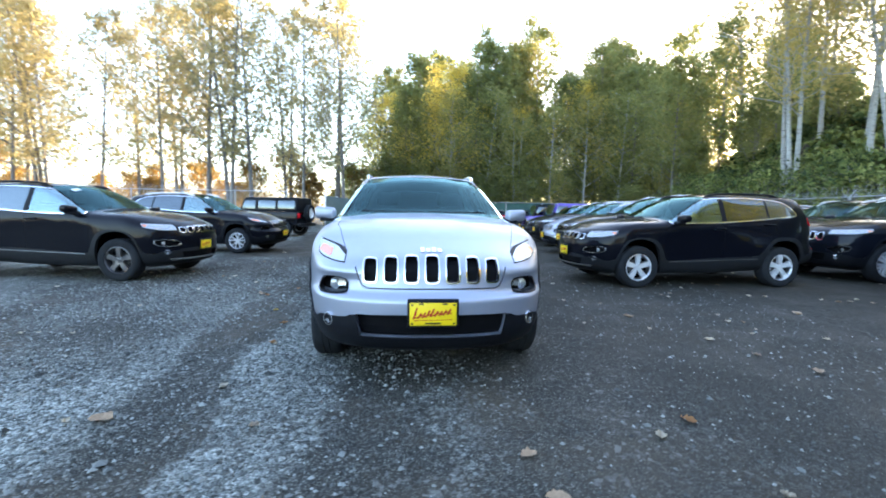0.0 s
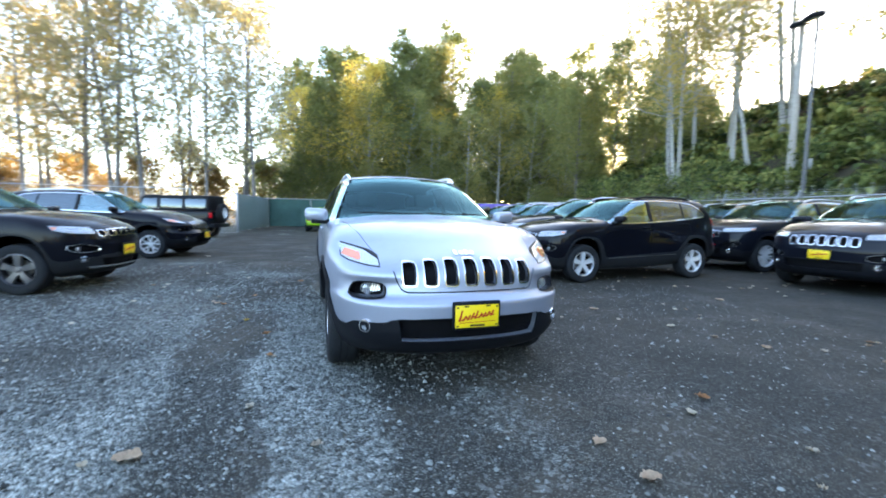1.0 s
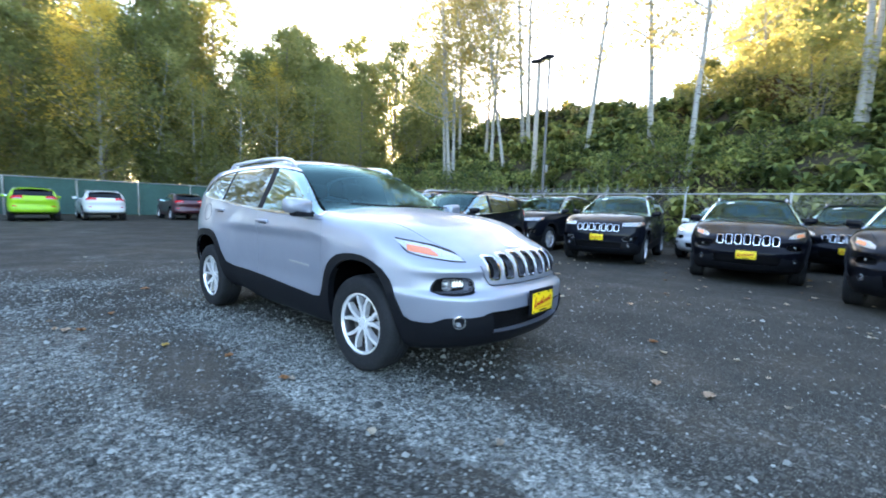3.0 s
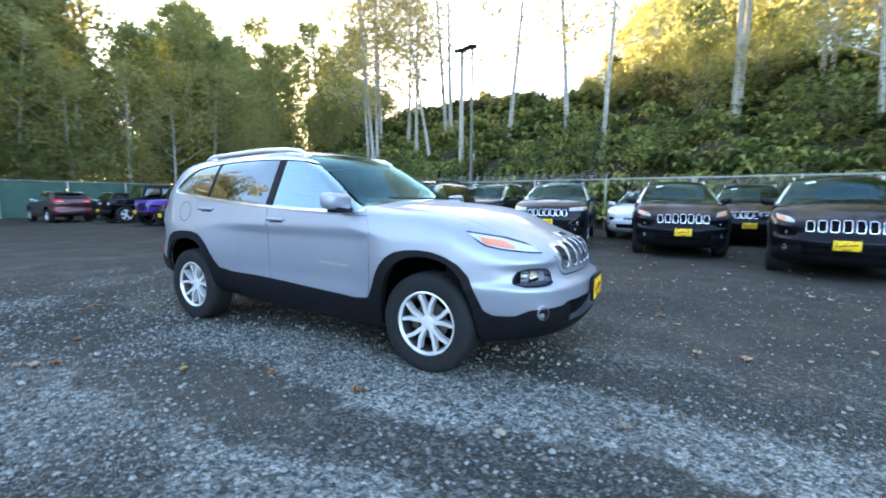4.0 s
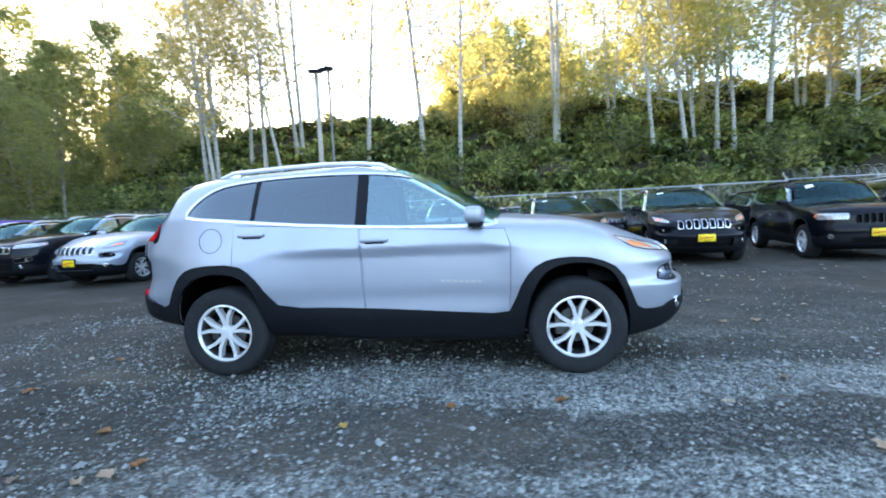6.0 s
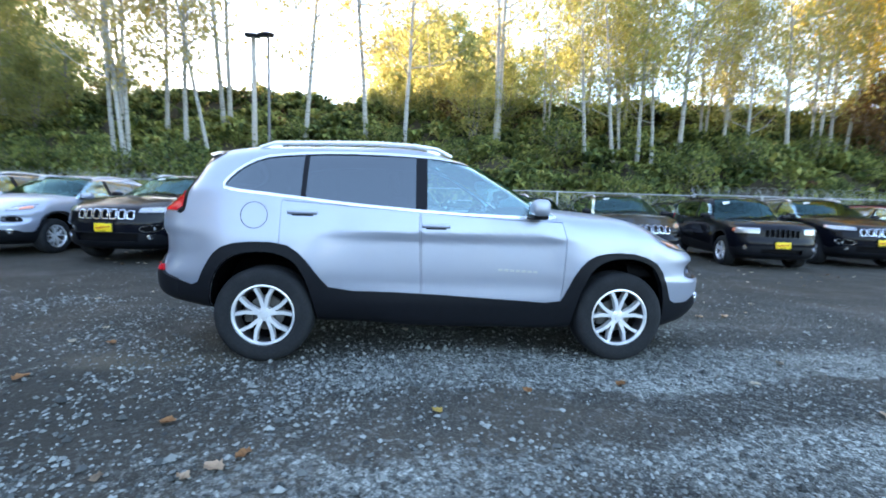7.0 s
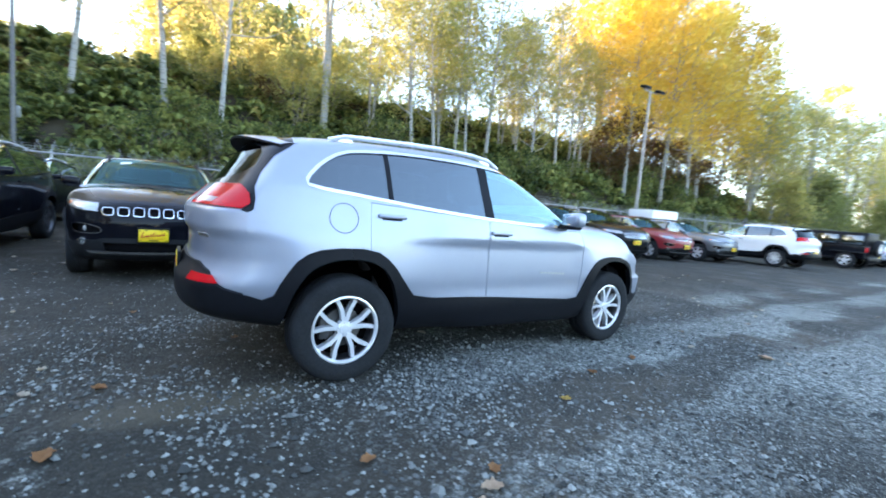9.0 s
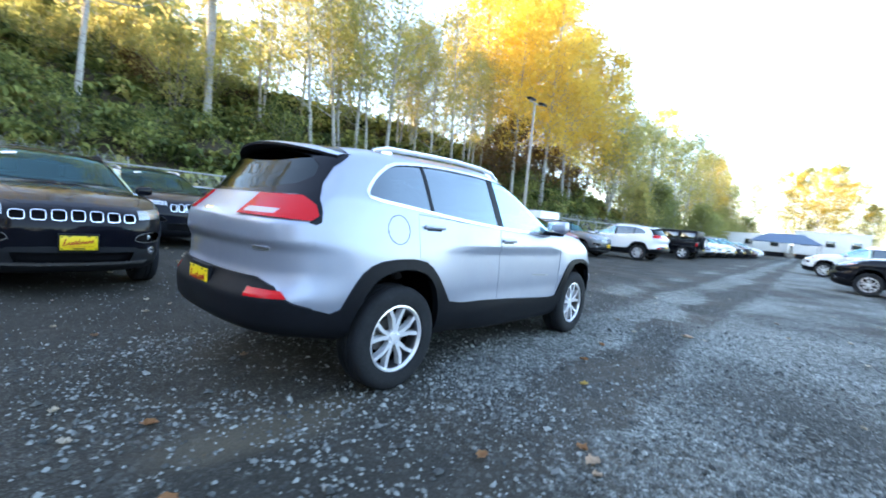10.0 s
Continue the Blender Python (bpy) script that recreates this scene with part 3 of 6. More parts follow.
def suv(s, coat, label, fine=False, name="suv", rim_mat=None, plates=True, category="car"):
    """A sport utility car built from its curves; the parts are slices of one body form."""
    root = thing(name, label, category)
    res = (104, 34, 56) if fine else (44, 14, 18)
    S = Shell(s, res)
    hub, wb = s["hub"], s["wb"]
    C = S if fine else Shell(s, (26, 10, 12))
    wells = [prism(well(c, 0, hub, 0.40 * hub / 0.351), "y", lo, hi) for c in (0.0, -wb) for lo, hi in ((-1.4, -0.56), (0.56, 1.4))]
    win = chaikin(s["win"], 1)
    body = cut(S.skin(), *wells)
    xa, xb = s["screen"]
    cabin = cross(C.skin(-0.06), prism([(s["xr"] + 0.28, 0.5), (xb + 0.12, 0.5), (xb + 0.12, 2.2), (s["xr"] + 0.28, 2.2)], "y", -1.2, 1.2))
    body = cut(body, cabin)
    sides = ((-1.4, -0.3), (0.3, 1.4))
    # the side windows lie in the flanks alone, not in the screen that shares their outline
    k = s["zk"]
    def flank(z, sg, deep=0.062):
        return sg * (s["half"] * 0.955 - s["tumble"] * (z - 1.12 * k) - deep)
    zones = {lo: prism([(flank(0.95, sg), 0.95), (sg * 1.5, 0.95), (sg * 1.5, 1.9), (flank(1.9, sg), 1.9)], "x", s["xr"] - 0.2, s["xf"]) for lo, sg in ((-1.4, -1), (0.3, 1))}
    openings = {lo: cross(prism(win, "y", lo, hi), zones[lo]) for lo, hi in sides}
    through_wall = {lo: cross(prism(win, "y", lo, hi), prism([(flank(0.95, sg, 0.17), 0.95), (sg * 1.5, 0.95), (sg * 1.5, 1.9), (flank(1.9, sg, 0.17), 1.9)], "x", s["xr"] - 0.2, s["xf"]))
                    for (lo, hi), sg in zip(sides, (-1, 1))}
    for lo, hi in sides:
        body = cut(body, openings[lo], through_wall[lo])
    # windscreen, seen from above
    hw = s["half"]
    kw = hw / 0.915
    tz = curve_of(s["top"])
    z0, z1 = float(tz(xb)), float(tz(xa - 0.12))
    ws = [(-0.775, z0 - 0.05), (-0.45, z0 - 0.012), (0, z0), (0.45, z0 - 0.012), (0.775, z0 - 0.05), (0.61, z1 - 0.055), (0.57, z1 - 0.02), (0.3, z1 - 0.003), (0, z1),
          (-0.3, z1 - 0.003), (-0.57, z1 - 0.02), (-0.61, z1 - 0.055)]
    ws = [(y * kw, z) for y, z in ws]
    wsp = prism(ws, "x", xa - 0.4, xb + 0.2)
    body = cut(body, wsp)
    S.glaze(part("windscreen", S.pane(wsp), GLASS_SCREEN, root, "clear windscreen reflecting the sky"), GLASS_SCREEN)
    rg = chaikin(s["glass_rear"], 2)
    rgp = prism(rg, "x", s["xr"] - 0.3, s["xr"] + 0.75)
    body = cut(body, rgp)
    S.glaze(part("rear_window", S.pane(rgp), GLASS_REAR, root, "dark tinted rear window"), GLASS_DARK)
    kx, kz = wb / 2.70, s["zk"]
    rp = prism([(x * kx, z * kz) for x, z in ((-3.9, 1.225), (-3.335, 1.236), (-3.29, 1.18), (-3.285, 1.115), (-3.335, 1.078), (-3.30, 1.066), (-3.268, 1.085), (-3.258, 1.15), (-3.262, 1.22), (-3.225, 1.31), (-3.15, 1.42), (-3.04, 1.50), (-3.02, 1.56), (-3.05, 1.8), (-3.9, 1.8))], "y", -1.2, 1.2)
    if not s.get("square", False):
        part("rear_pillar", cut(S.pane(rp, 0.003, -0.03), rgp), PAINTS["black"], root, "gloss black surround of the rear window")
    # side glass and pillars
    p1, p2 = s["pillars"]
    x0, x1 = min(p[0] for p in win) - 0.02, max(p[0] for p in win) + 0.02
    def strip(a, b, lo, hi):
        return prism([(a, 0.9), (b, 0.9), (b, 2.1), (a, 2.1)], "y", lo, hi)
    for lo, hi in sides:
        w = S.pane(openings[lo])
        for nm, a, b, m in (("quarter_window", x0, p1[0], GLASS_DARK), ("rear_door_window", p1[1], p2[0], GLASS_DARK), ("front_door_window", p2[1], x1, GLASS_CLEAR)):
            S.glaze(part(nm, cross(w, strip(a, b, lo, hi)), m, root, "dark privacy glass" if m is GLASS_DARK else "clear side glass"), m)
        pl = S.pane(openings[lo], -0.001, -0.03)
        for a, b in (p1, p2):
            part("window_pillar", cross(pl, strip(a, b, lo, hi)), CLAD, root, "gloss black pillar")
        ring = cut(S.pane(cross(prism(grown(win, 0.020), "y", lo, hi), zones[lo]), 0.005, -0.012), prism(win, "y", lo - 0.1, hi + 0.1))
        part("window_trim", ring, CHROME if s.get("bright", True) else CLAD, root, "bright trim round the side windows")
    # dark lining inside
    lin = cut(cross(C.skin(-0.061), prism([(s["xr"] + 0.285, 0.505), (xb + 0.11, 0.505), (xb + 0.11, 2.2), (s["xr"] + 0.285, 2.2)], "y", -1.2, 1.2)),
              cross(C.skin(-0.073), prism([(s["xr"] + 0.30, 0.52), (xb + 0.09, 0.52), (xb + 0.09, 2.2), (s["xr"] + 0.30, 2.2)], "y", -1.2, 1.2)))
    lin = cut(lin, wsp, rgp, *openings.values(), *through_wall.values(), *wells)
    part("cabin_lining", lin, LINING, root)
    for c in (0.0, -wb):
        for sg in (-1, 1):
            a, b = sorted((sg * 0.55, sg * 1.4))
            a2, b2 = sorted((sg * 0.562, sg * 1.5))
            o = well(c, 0, hub, 0.40 * hub / 0.351)
            part("wheel_liner", cut(cross(S.skin(-0.012), prism(o, "y", a, b)), prism(grown(o, -0.012), "y", a2, b2)), LINER, root, "dark wheel arch liner")
    # black lower cladding
    clad = prism(chaikin(s["clad"], 1), "y", -1.4, 1.4)
    cl = cut(S.pane(clad, 0.012, -0.04), *[prism(well(c, 0, hub, 0.375 * hub / 0.351), "y", lo, hi) for c in (0.0, -wb) for lo, hi in sides])
    rear_low = prism([(-1.1, 0.1), (1.1, 0.1), (1.1, 0.57), (0.85, 0.575), (0.77, 0.63), (0.68, 0.71), (0.56, 0.75), (-0.56, 0.75), (-0.68, 0.71), (-0.77, 0.63), (-0.85, 0.575), (-1.1, 0.57)], "x", s["xr"] - 0.3, s["xr"] + 0.32)
    ink = prism(s["intake"], "x", 0.55, 1.3)
    cl = cut(cl, ink)
    def span(a, b):
        return prism([(a, 0), (b, 0), (b, 1.2), (a, 1.2)], "y", -1.4, 1.4)
    plastic = s.get("plastic", CLAD)
    if s.get("lip"):
        part("bumper_lip", S.pane(prism([(-0.62, 0.335), (0.62, 0.335), (0.66, 0.365), (-0.66, 0.365)], "x", 0.4, 1.4), 0.022, -0.01), CHROME, root, "bright lower bumper lip")
        for lo, hi in sides:
            part("sill_strip", S.pane(prism([(-2.15, 0.487), (-0.52, 0.435), (-0.52, 0.449), (-2.15, 0.501)], "y", lo, hi), 0.016, -0.01), CHROME, root, "thin bright strip along the sill")
    if s.get("clad_on", True):
        part("front_lower_bumper", cross(cl, span(0.0, 1.3)), plastic, root, "black plastic lower bumper")
        part("sill_cladding", cross(cl, span(-wb, -0.002)), plastic, root, "black plastic sill and arch cladding")
        rl = cut(boolean(cross(cl, span(s["xr"] - 0.5, -wb - 0.002)), S.pane(rear_low, 0.013, -0.04), "UNION"), *wells)
        part("rear_lower_bumper", rl, plastic, root, "black plastic rear bumper")
    part("lower_intake", cross(S.skin(-0.05), prism(grown(s["intake"], 0.02), "x", 0.4, 1.3)), MESHING, root, "black lower intake mesh")
    body = cut(body, prism(grown(s["intake"], -0.002), "x", 0.55, 1.3))
    # grille
    pitch, half, za, zb = s["slots"]
    frames = bmesh.new()
    for i in range(7):
        c = (i - 3) * pitch
        k = 1 - 0.06 * abs(i - 3) / 3
        t, q = zb - 0.02 * (abs(i - 3) / 3) ** 2, 0.012
        o = chaikin([(c - half + q, za), (c + half - q, za), (c + half, za + q), (c + half, t - q), (c + half - q, t), (c - half + q, t), (c - half, t - q), (c - half, za + q)], 1)
        hole = prism(o, "x", 0.4, 1.4)
        body = cut(body, hole)
        slot = part("grille_slot", cross(S.skin(-0.035), prism(grown(o, 0.004), "x", 0.5, 1.4)), MESHING, root, "black grille slot")
        part("slot_surround", cut(S.pane(prism(grown(o, s.get("ring", 0.011)), "x", 0.4, 1.4), 0.008, -0.03), hole), CHROME if s.get("bright", True) else CLAD, slot, "chrome slot surround")
    if fine:
        gap = [(-0.515, 0.83), (-0.495, 0.76), (-0.465, 0.705), (-0.43, 0.690), (0.43, 0.690), (0.465, 0.705), (0.495, 0.76), (0.515, 0.83),
               (0.507, 0.83), (0.487, 0.764), (0.459, 0.712), (0.427, 0.699), (-0.427, 0.699), (-0.459, 0.712), (-0.487, 0.764), (-0.507, 0.83)]
        groove = prism(gap, "x", 0.5, 1.3)
        body = cut(body, S.pane(groove, 0.02, -0.03))
        part("grille_gap", S.pane(groove, -0.022, -0.036), LINER, root, "dark gap round the grille panel")
    # lamps
    for sg in (-1, 1):
        a, b = sorted((sg * s["lamp_in"], sg * 1.3))
        lp = prism(s["lamp"], "y", a, b)
        head = part("headlight", S.pane(lp, 0.004, -0.05), HEADLAMP if fine else LENS, root, "clear headlight")
        bez = cut(S.pane(prism(grown(s["lamp"], 0.007), "y", *sorted((sg * (s["lamp_in"] - 0.007), sg * 1.3))), 0.002, -0.04), lp)
        part("headlight_bezel", bez, CLAD, head, "black headlight edge")
        part("turn_lamp", S.pane(prism(s["turn"] if "turn" in s else [(0.36, 0.955), (0.40, 0.915), (0.57, 0.886), (0.555, 0.920)], "y", *sorted((sg * 0.70, sg * 1.3))), 0.007, -0.02), AMBER, head, "amber side lamp")
        pod = [(sg * y, z) for y, z in chaikin(s["pod"], 1)]
        pp = prism(pod, "x", 0.3, 1.3)
        body = cut(body, pp)
        pb = part("lamp_pod", cross(S.skin(-0.06), prism(grown(pod, 0.01), "x", 0.1, 1.3), prism([(0.1, 0.4), (1.2, 0.4), (1.2, 1), (0.1, 1)], "y", -1.2, 1.2)), MESHING, root, "black lamp recess")
        yc, zc = np.mean(pod, 0)
        lens = turned([(0.0, 0.0), (0.03, 0.003), (0.043, 0.012), (0.045, 0.05), (0.0, 0.05)], 20)
        xs = S.V[np.argmin((S.V[:, 1] - yc) ** 2 + (S.V[:, 2] - zc) ** 2 + np.where(S.V[:, 0] > 0.2, 0, 9))][0]
        part("projector_lens", lens, LENS, pb, "round projector lamp", pose(xs - 0.035, yc * 0.97, zc, 0, 0, 90 - sg * 12))
        if fine:
            mid = [(sg * y, z) for y, z in ((0.585, 0.690), (0.585, 0.730), (0.63, 0.738), (0.655, 0.70), (0.64, 0.680))]
            part("reflector", cross(S.skin(-0.045), prism(mid, "x", 0.3, 1.3), prism([(0.3, 0.5), (1.2, 0.5), (1.2, 1.0), (0.3, 1.0)], "y", -1.2, 1.2)), LENS, pb, "bright reflector bowl")
        ring = S.pane(prism(grown(pod, 0.008), "x", 0.3, 1.3), 0.004, -0.03)
        part("pod_rim", cut(ring, pp), CLAD if not s.get("pod_bright") else CHROME, pb)
        yf, zf = sg * 0.69, 0.475
        xs = S.tree().ray_cast(Vector((1.6, yf, zf)), Vector((-1, 0, 0)))[0].x
        fog = part("fog_lamp", turned([(0.0, -0.008), (0.028, -0.006), (0.036, 0.0), (0.036, 0.08), (0.0, 0.08)], 20), LENS, root, "round fog lamp", pose(xs + 0.006, yf, zf, 0, 0, 90 + sg * 40))
        part("fog_ring", turned([(0.036, -0.012), (0.043, -0.011), (0.047, 0.0), (0.046, 0.06), (0.036, 0.06), (0.036, -0.012)], 24), CHROME, fog)
        a, b = sorted((sg * s["light_in"], sg * 1.3))
        tl = prism(s["light"], "y", a, b)
        tp = part("tail_light", S.pane(tl, 0.012, -0.05), RED_LENS, root, "red tail light")
        zc = 0.5 * (s["light"][0][1] + s["light"][2][1])
        tl2 = prism([(s["xr"] - 0.2, zc - 0.002), (s["light"][1][0] - 0.06, zc - 0.002), (s["light"][1][0] - 0.06, zc + 0.028), (s["xr"] - 0.2, zc + 0.028)], "y", *sorted((sg * (s["light_in"] + 0.04), sg * 0.62)))
        part("reversing_lamp", S.pane(tl2, 0.0135, -0.01), PINK_LENS, tp, "clear reversing lamp strip")
        a, b = sorted((sg * 0.55, sg * 0.84))
        part("rear_reflector", S.pane(prism([(s["xr"] - 0.3, 0.635), (s["xr"] + 0.19, 0.65), (s["xr"] + 0.17, 0.69), (s["xr"] - 0.3, 0.71)], "y", a, b), 0.018, -0.01), RED_LENS, root, "red rear reflector")
        # mirror
        mb = box(-0.055, 0.075, -0.105, 0.105, -0.058, 0.062, 0.04, 3)
        for v in mb.verts:
            v.co.x -= 0.25 * (v.co.y * sg) if v.co.y * sg > 0 else 0
            v.co.z += 0.06 * (v.co.y * sg)
        xm = s["screen"][1] - 0.26
        zm = float(curve_of(s["belt"])(xm)) + 0.075
        ym = s["half"] + 0.055
        mi = part("door_mirror", mb, coat, root, "door mirror with a painted cap", pose(xm, sg * ym, zm))
        part("mirror_base", box(-0.052, 0.06, -0.11, 0.07, -0.082, -0.035, 0.018), CLAD, mi, at=pose(0, -sg * 0.06, 0))
        part("mirror_glass", box(-0.058, -0.050, -0.085, 0.085, -0.045, 0.05, 0.003), CHROME, mi, "mirror glass")
        # roof rail
        ra, rb, ry, rz = s["rails"]
        zr = curve_of(s["top"])
        pts = [(ra, sg * ry, rz - 0.02)] + [(ra + (rb - ra) * t, sg * (ry + 0.01), float(zr(ra + (rb - ra) * t)) - 0.018) for t in (0.08, 0.2, 0.4, 0.6, 0.8, 0.92)] + [(rb, sg * ry, float(zr(rb)) - 0.05)]
        b = bmesh.new()
        b.from_mesh(tubes((pts, [0.012] + [0.018] * 6 + [0.012], 8)))
        for t in (0.08, 0.9):
            xx = ra + (rb - ra) * t
            box_bm(b, xx - 0.05, xx + 0.05, sg * ry - 0.012, sg * ry + 0.012, float(zr(xx)) - 0.08, float(zr(xx)) - 0.02, 0.006)
        part("roof_rail", b, ALLOY if s.get("bright_rails", s.get("bright", True)) else CLAD, root, "satin silver roof rail" if s.get("bright_rails", s.get("bright", True)) else "black roof rail")
    # doors and bonnet
    doors = s.get("doors", (((-1.548, 0.45), (-0.50, 0.42), (-0.475, 0.60), (-0.465, 0.95), (-0.50, 1.075), (-0.9, 1.082), (-1.57, 1.12)),
                            ((-1.562, 0.45), (-2.22, 0.46), (-2.29, 0.52), (-2.36, 0.63), (-2.46, 0.79), (-2.575, 0.845), (-2.57, 1.18), (-1.585, 1.122))))
    for lo, hi in ((-1.4, -0.45), (0.45, 1.4)):
        for nm, d in zip(("front_door", "rear_door"), doors):
            dp = cross(body, prism(d, "y", lo, hi))
            body = cut(body, prism(grown(d, 0.0045), "y", lo, hi))
            dr = part(nm, dp, coat, root)
            S.settle(dr.data)
            sg = -1 if lo < 0 else 1
            hx = d[0][0] + 0.09 if nm == "front_door" else d[6][0] + 0.15
            hz = float(curve_of(s["belt"])(hx)) - 0.10
            near = np.argmin((S.V[:, 0] - hx) ** 2 + (S.V[:, 2] - hz) ** 2 + np.where(S.V[:, 1] * sg > 0, 0, 9))
            hy = abs(S.V[near][1])
            hb = box(-0.105, 0.105, -0.012, 0.016, -0.014, 0.014, 0.01, 3)
            for v in hb.verts:
                v.co.y += 0.018 * (1 - (v.co.x / 0.105) ** 2)
            if sg < 0:
                for v in hb.verts:
                    v.co.y *= -1
                bmesh.ops.reverse_faces(hb, faces=hb.faces)
            part("door_handle", hb, coat, dr, "door handle", pose(hx, sg * (hy + 0.008), hz, 0, 0, 0))
            part("handle_cup", box(-0.075, 0.075, -0.004, 0.0045, -0.028, 0.014, 0.003), CLAD, dr, "", pose(hx, sg * (hy + 0.002), hz - 0.006))
    hd = s.get("bonnet", ((-0.36, -0.74), (-0.30, -0.76), (0.10, -0.72), (0.55, -0.60), (0.76, -0.44), (0.83, -0.2), (0.845, 0.0), (0.83, 0.2), (0.76, 0.44), (0.55, 0.60), (0.10, 0.72), (-0.30, 0.76), (-0.36, 0.74), (-0.28, 0.4), (-0.26, 0.0), (-0.28, -0.4)))
    hp = prism(hd, "z", 0.93, 1.6)
    S.settle(part("bonnet", cross(body, hp), coat, root, "painted bonnet").data)
    body = cut(body, prism(grown(hd, 0.0045), "z", 0.93, 1.6))
    S.settle(part("body", body, coat, root).data)
    # spoiler over the rear window
    b = bmesh.new()
    n = 12
    rows = []
    for i in range(n + 1):
        y = (2 * i / n - 1)
        dx, dz = 0.20 * abs(y) ** 2.2, -0.075 * y * y
        yy = y * 0.665 * s["half"] / 0.915
        rows.append([b.verts.new((x * kx + dx * (x < -3.05), yy, z * kz + dz)) for x, z in ((-2.93, 1.600), (-3.12, 1.598), (-3.27, 1.585), (-3.315, 1.570), (-3.315, 1.555), (-3.22, 1.545), (-2.93, 1.54))])
    for p, q in zip(rows, rows[1:]):
        for i in range(7):
            b.faces.new((p[i], p[(i + 1) % 7], q[(i + 1) % 7], q[i]))
    b.faces.new(rows[0])
    b.faces.new(rows[-1][::-1])
    bmesh.ops.recalc_face_normals(b, faces=b.faces)
    if not s.get("square", False):
        wing = part("spoiler", b, coat, root, "painted roof spoiler with a black underside")
        wing.data.materials.append(CLAD)
        wing.data.polygons.foreach_set("material_index", [1 if f.normal.z < 0.25 else 0 for f in wing.data.polygons])
    # fuel flap, badges and a dealer tag
    if fine:
        ring = [(-2.755 + 0.095 * math.cos(a), 1.072 + 0.095 * math.sin(a)) for a in np.linspace(0, 2 * math.pi, 33)[:-1]]
        part("fuel_flap", cut(S.pane(prism(ring, "y", -1.3, -0.5), 0.001, -0.006), prism(grown(ring, -0.0045), "y", -1.4, -0.4)), CLAD, root, "round fuel flap seam")
        for lo, hi in ((-1.3, -0.5), (0.5, 1.3)):
            for i in range(7):
                x = -0.98 + 0.045 * i
                part("door_badge", S.pane(prism([(x, 0.700 - 0.045 * (x + 0.98)), (x + 0.032, 0.699 - 0.045 * (x + 0.98)), (x + 0.032, 0.716 - 0.045 * (x + 0.98)), (x, 0.717 - 0.045 * (x + 0.98))], "y", lo, hi), 0.003, -0.004), GALV, root, "small silver badge")
        for i in range(4):
            y = -0.075 + 0.04 * i
            part("bonnet_badge", S.pane(prism([(y, 0.928), (y + 0.03, 0.928), (y + 0.03, 0.952 - 0.006 * (i % 2)), (y, 0.952 - 0.004 * (i % 2))], "x", 0.5, 1.2), 0.006, -0.01), CHROME, root, "small chrome badge")
        for y, z, w in ((-0.62, 0.90, 0.12), (0.50, 0.90, 0.18), (0.0, 1.10, 0.14)):
            part("tailgate_badge", S.pane(prism([(y, z), (y + w, z), (y + w, z + 0.022), (y, z + 0.022)], "x", -4, -3.2), 0.004, -0.006), CHROME, root, "small chrome badge")
    else:
        tag = [(xa - 0.02, -0.44), (xa - 0.02, -0.30), (xa + 0.06, -0.30), (xa + 0.06, -0.44)]
        part("window_tag", S.pane(prism(tag, "z", 1.0, 2.4), 0.0, -0.004), PAPER, root, "white paper tag behind the windscreen")
    # wipers
    b = bmesh.new()
    for y0, y1 in ((0.62, 0.03), (0.0, -0.60)):
        pts = []
        for q in (0.0, 0.5, 1.0):
            y = (y0 + (y1 - y0) * q) * kw
            x = xb + 0.035 - 0.14 * (y / (0.8 * kw)) ** 2 - 0.02 * q
            pts.append((x, y, float(tz(x)) - s["crown"] * (y / hw) ** 2 + 0.016))
        v, f = tube(pts, 0.008, 6)
        b.from_mesh(mesh_from("w", [tuple(q) for q in v], f))
    part("wiper", b, CLAD, root, "black wipers")
    # seats and dashboard
    def seat(x, y, wd, nm):
        st = part(nm, box(-0.24, 0.26, -wd, wd, 0.0, 0.20, 0.06, 3), SEATING, root, at=pose(x, y, 0.52))
        part("seat_back", box(-0.09, 0.07, -wd, wd, 0.0, 0.56, 0.06, 3), SEATING, st, at=pose(-0.25, 0, 0.17, 0, -14, 0))
        for q in ((0,) if wd < 0.4 else (-0.42, 0.42)):
            part("headrest", box(-0.05, 0.05, -0.13, 0.13, 0.0, 0.17, 0.04, 3), SEATING, st, at=pose(-0.40, q, 0.76, 0, -10, 0))
    for y in (-0.37, 0.37):
        seat(-wb * 0.5 - 0.02, y, 0.25, "front_seat")
    seat(-wb * 0.80, 0, 0.62, "rear_seat")
    part("dashboard", box(xb - 0.52, xb - 0.02, -0.70, 0.70, 0.72, float(curve_of(s["belt"])(xb)) - 0.02, 0.08, 3), LINING, root)
    if fine:
        pts = [(0.0, 0.18 * math.cos(a), 0.18 * math.sin(a)) for a in np.linspace(0, 2 * math.pi, 25)]
        part("steering_wheel", tubes((pts, 0.015, 6)), LINING, root, at=pose(xb - 0.62, 0.37, 1.0, 0, 25, 0))
    add_wheels(root, s["style"], hub, s["rim"], (0.0, -wb), s["half"] - 0.125, rim_mat, 56 if fine else 22)
    if plates:
        plate_on(root, s["plate"][0], -0.0, s["plate"][1], 0, 1)
        plate_on(root, s["rear_plate"][0], 0.0, s["rear_plate"][1], 0, -1)
    return root


def recoloured(ob, coat, names=("body", "bonnet", "front_door", "rear_door", "door_handle", "door_mirror", "spoiler")):
    """A thing's painted parts given another paint, on meshes of their own."""
    for o in ob.children_recursive:
        if o.type == "MESH" and o.name.split(".")[0] in names:
            o.data = o.data.copy()
            o.data.materials[0] = coat
    return ob

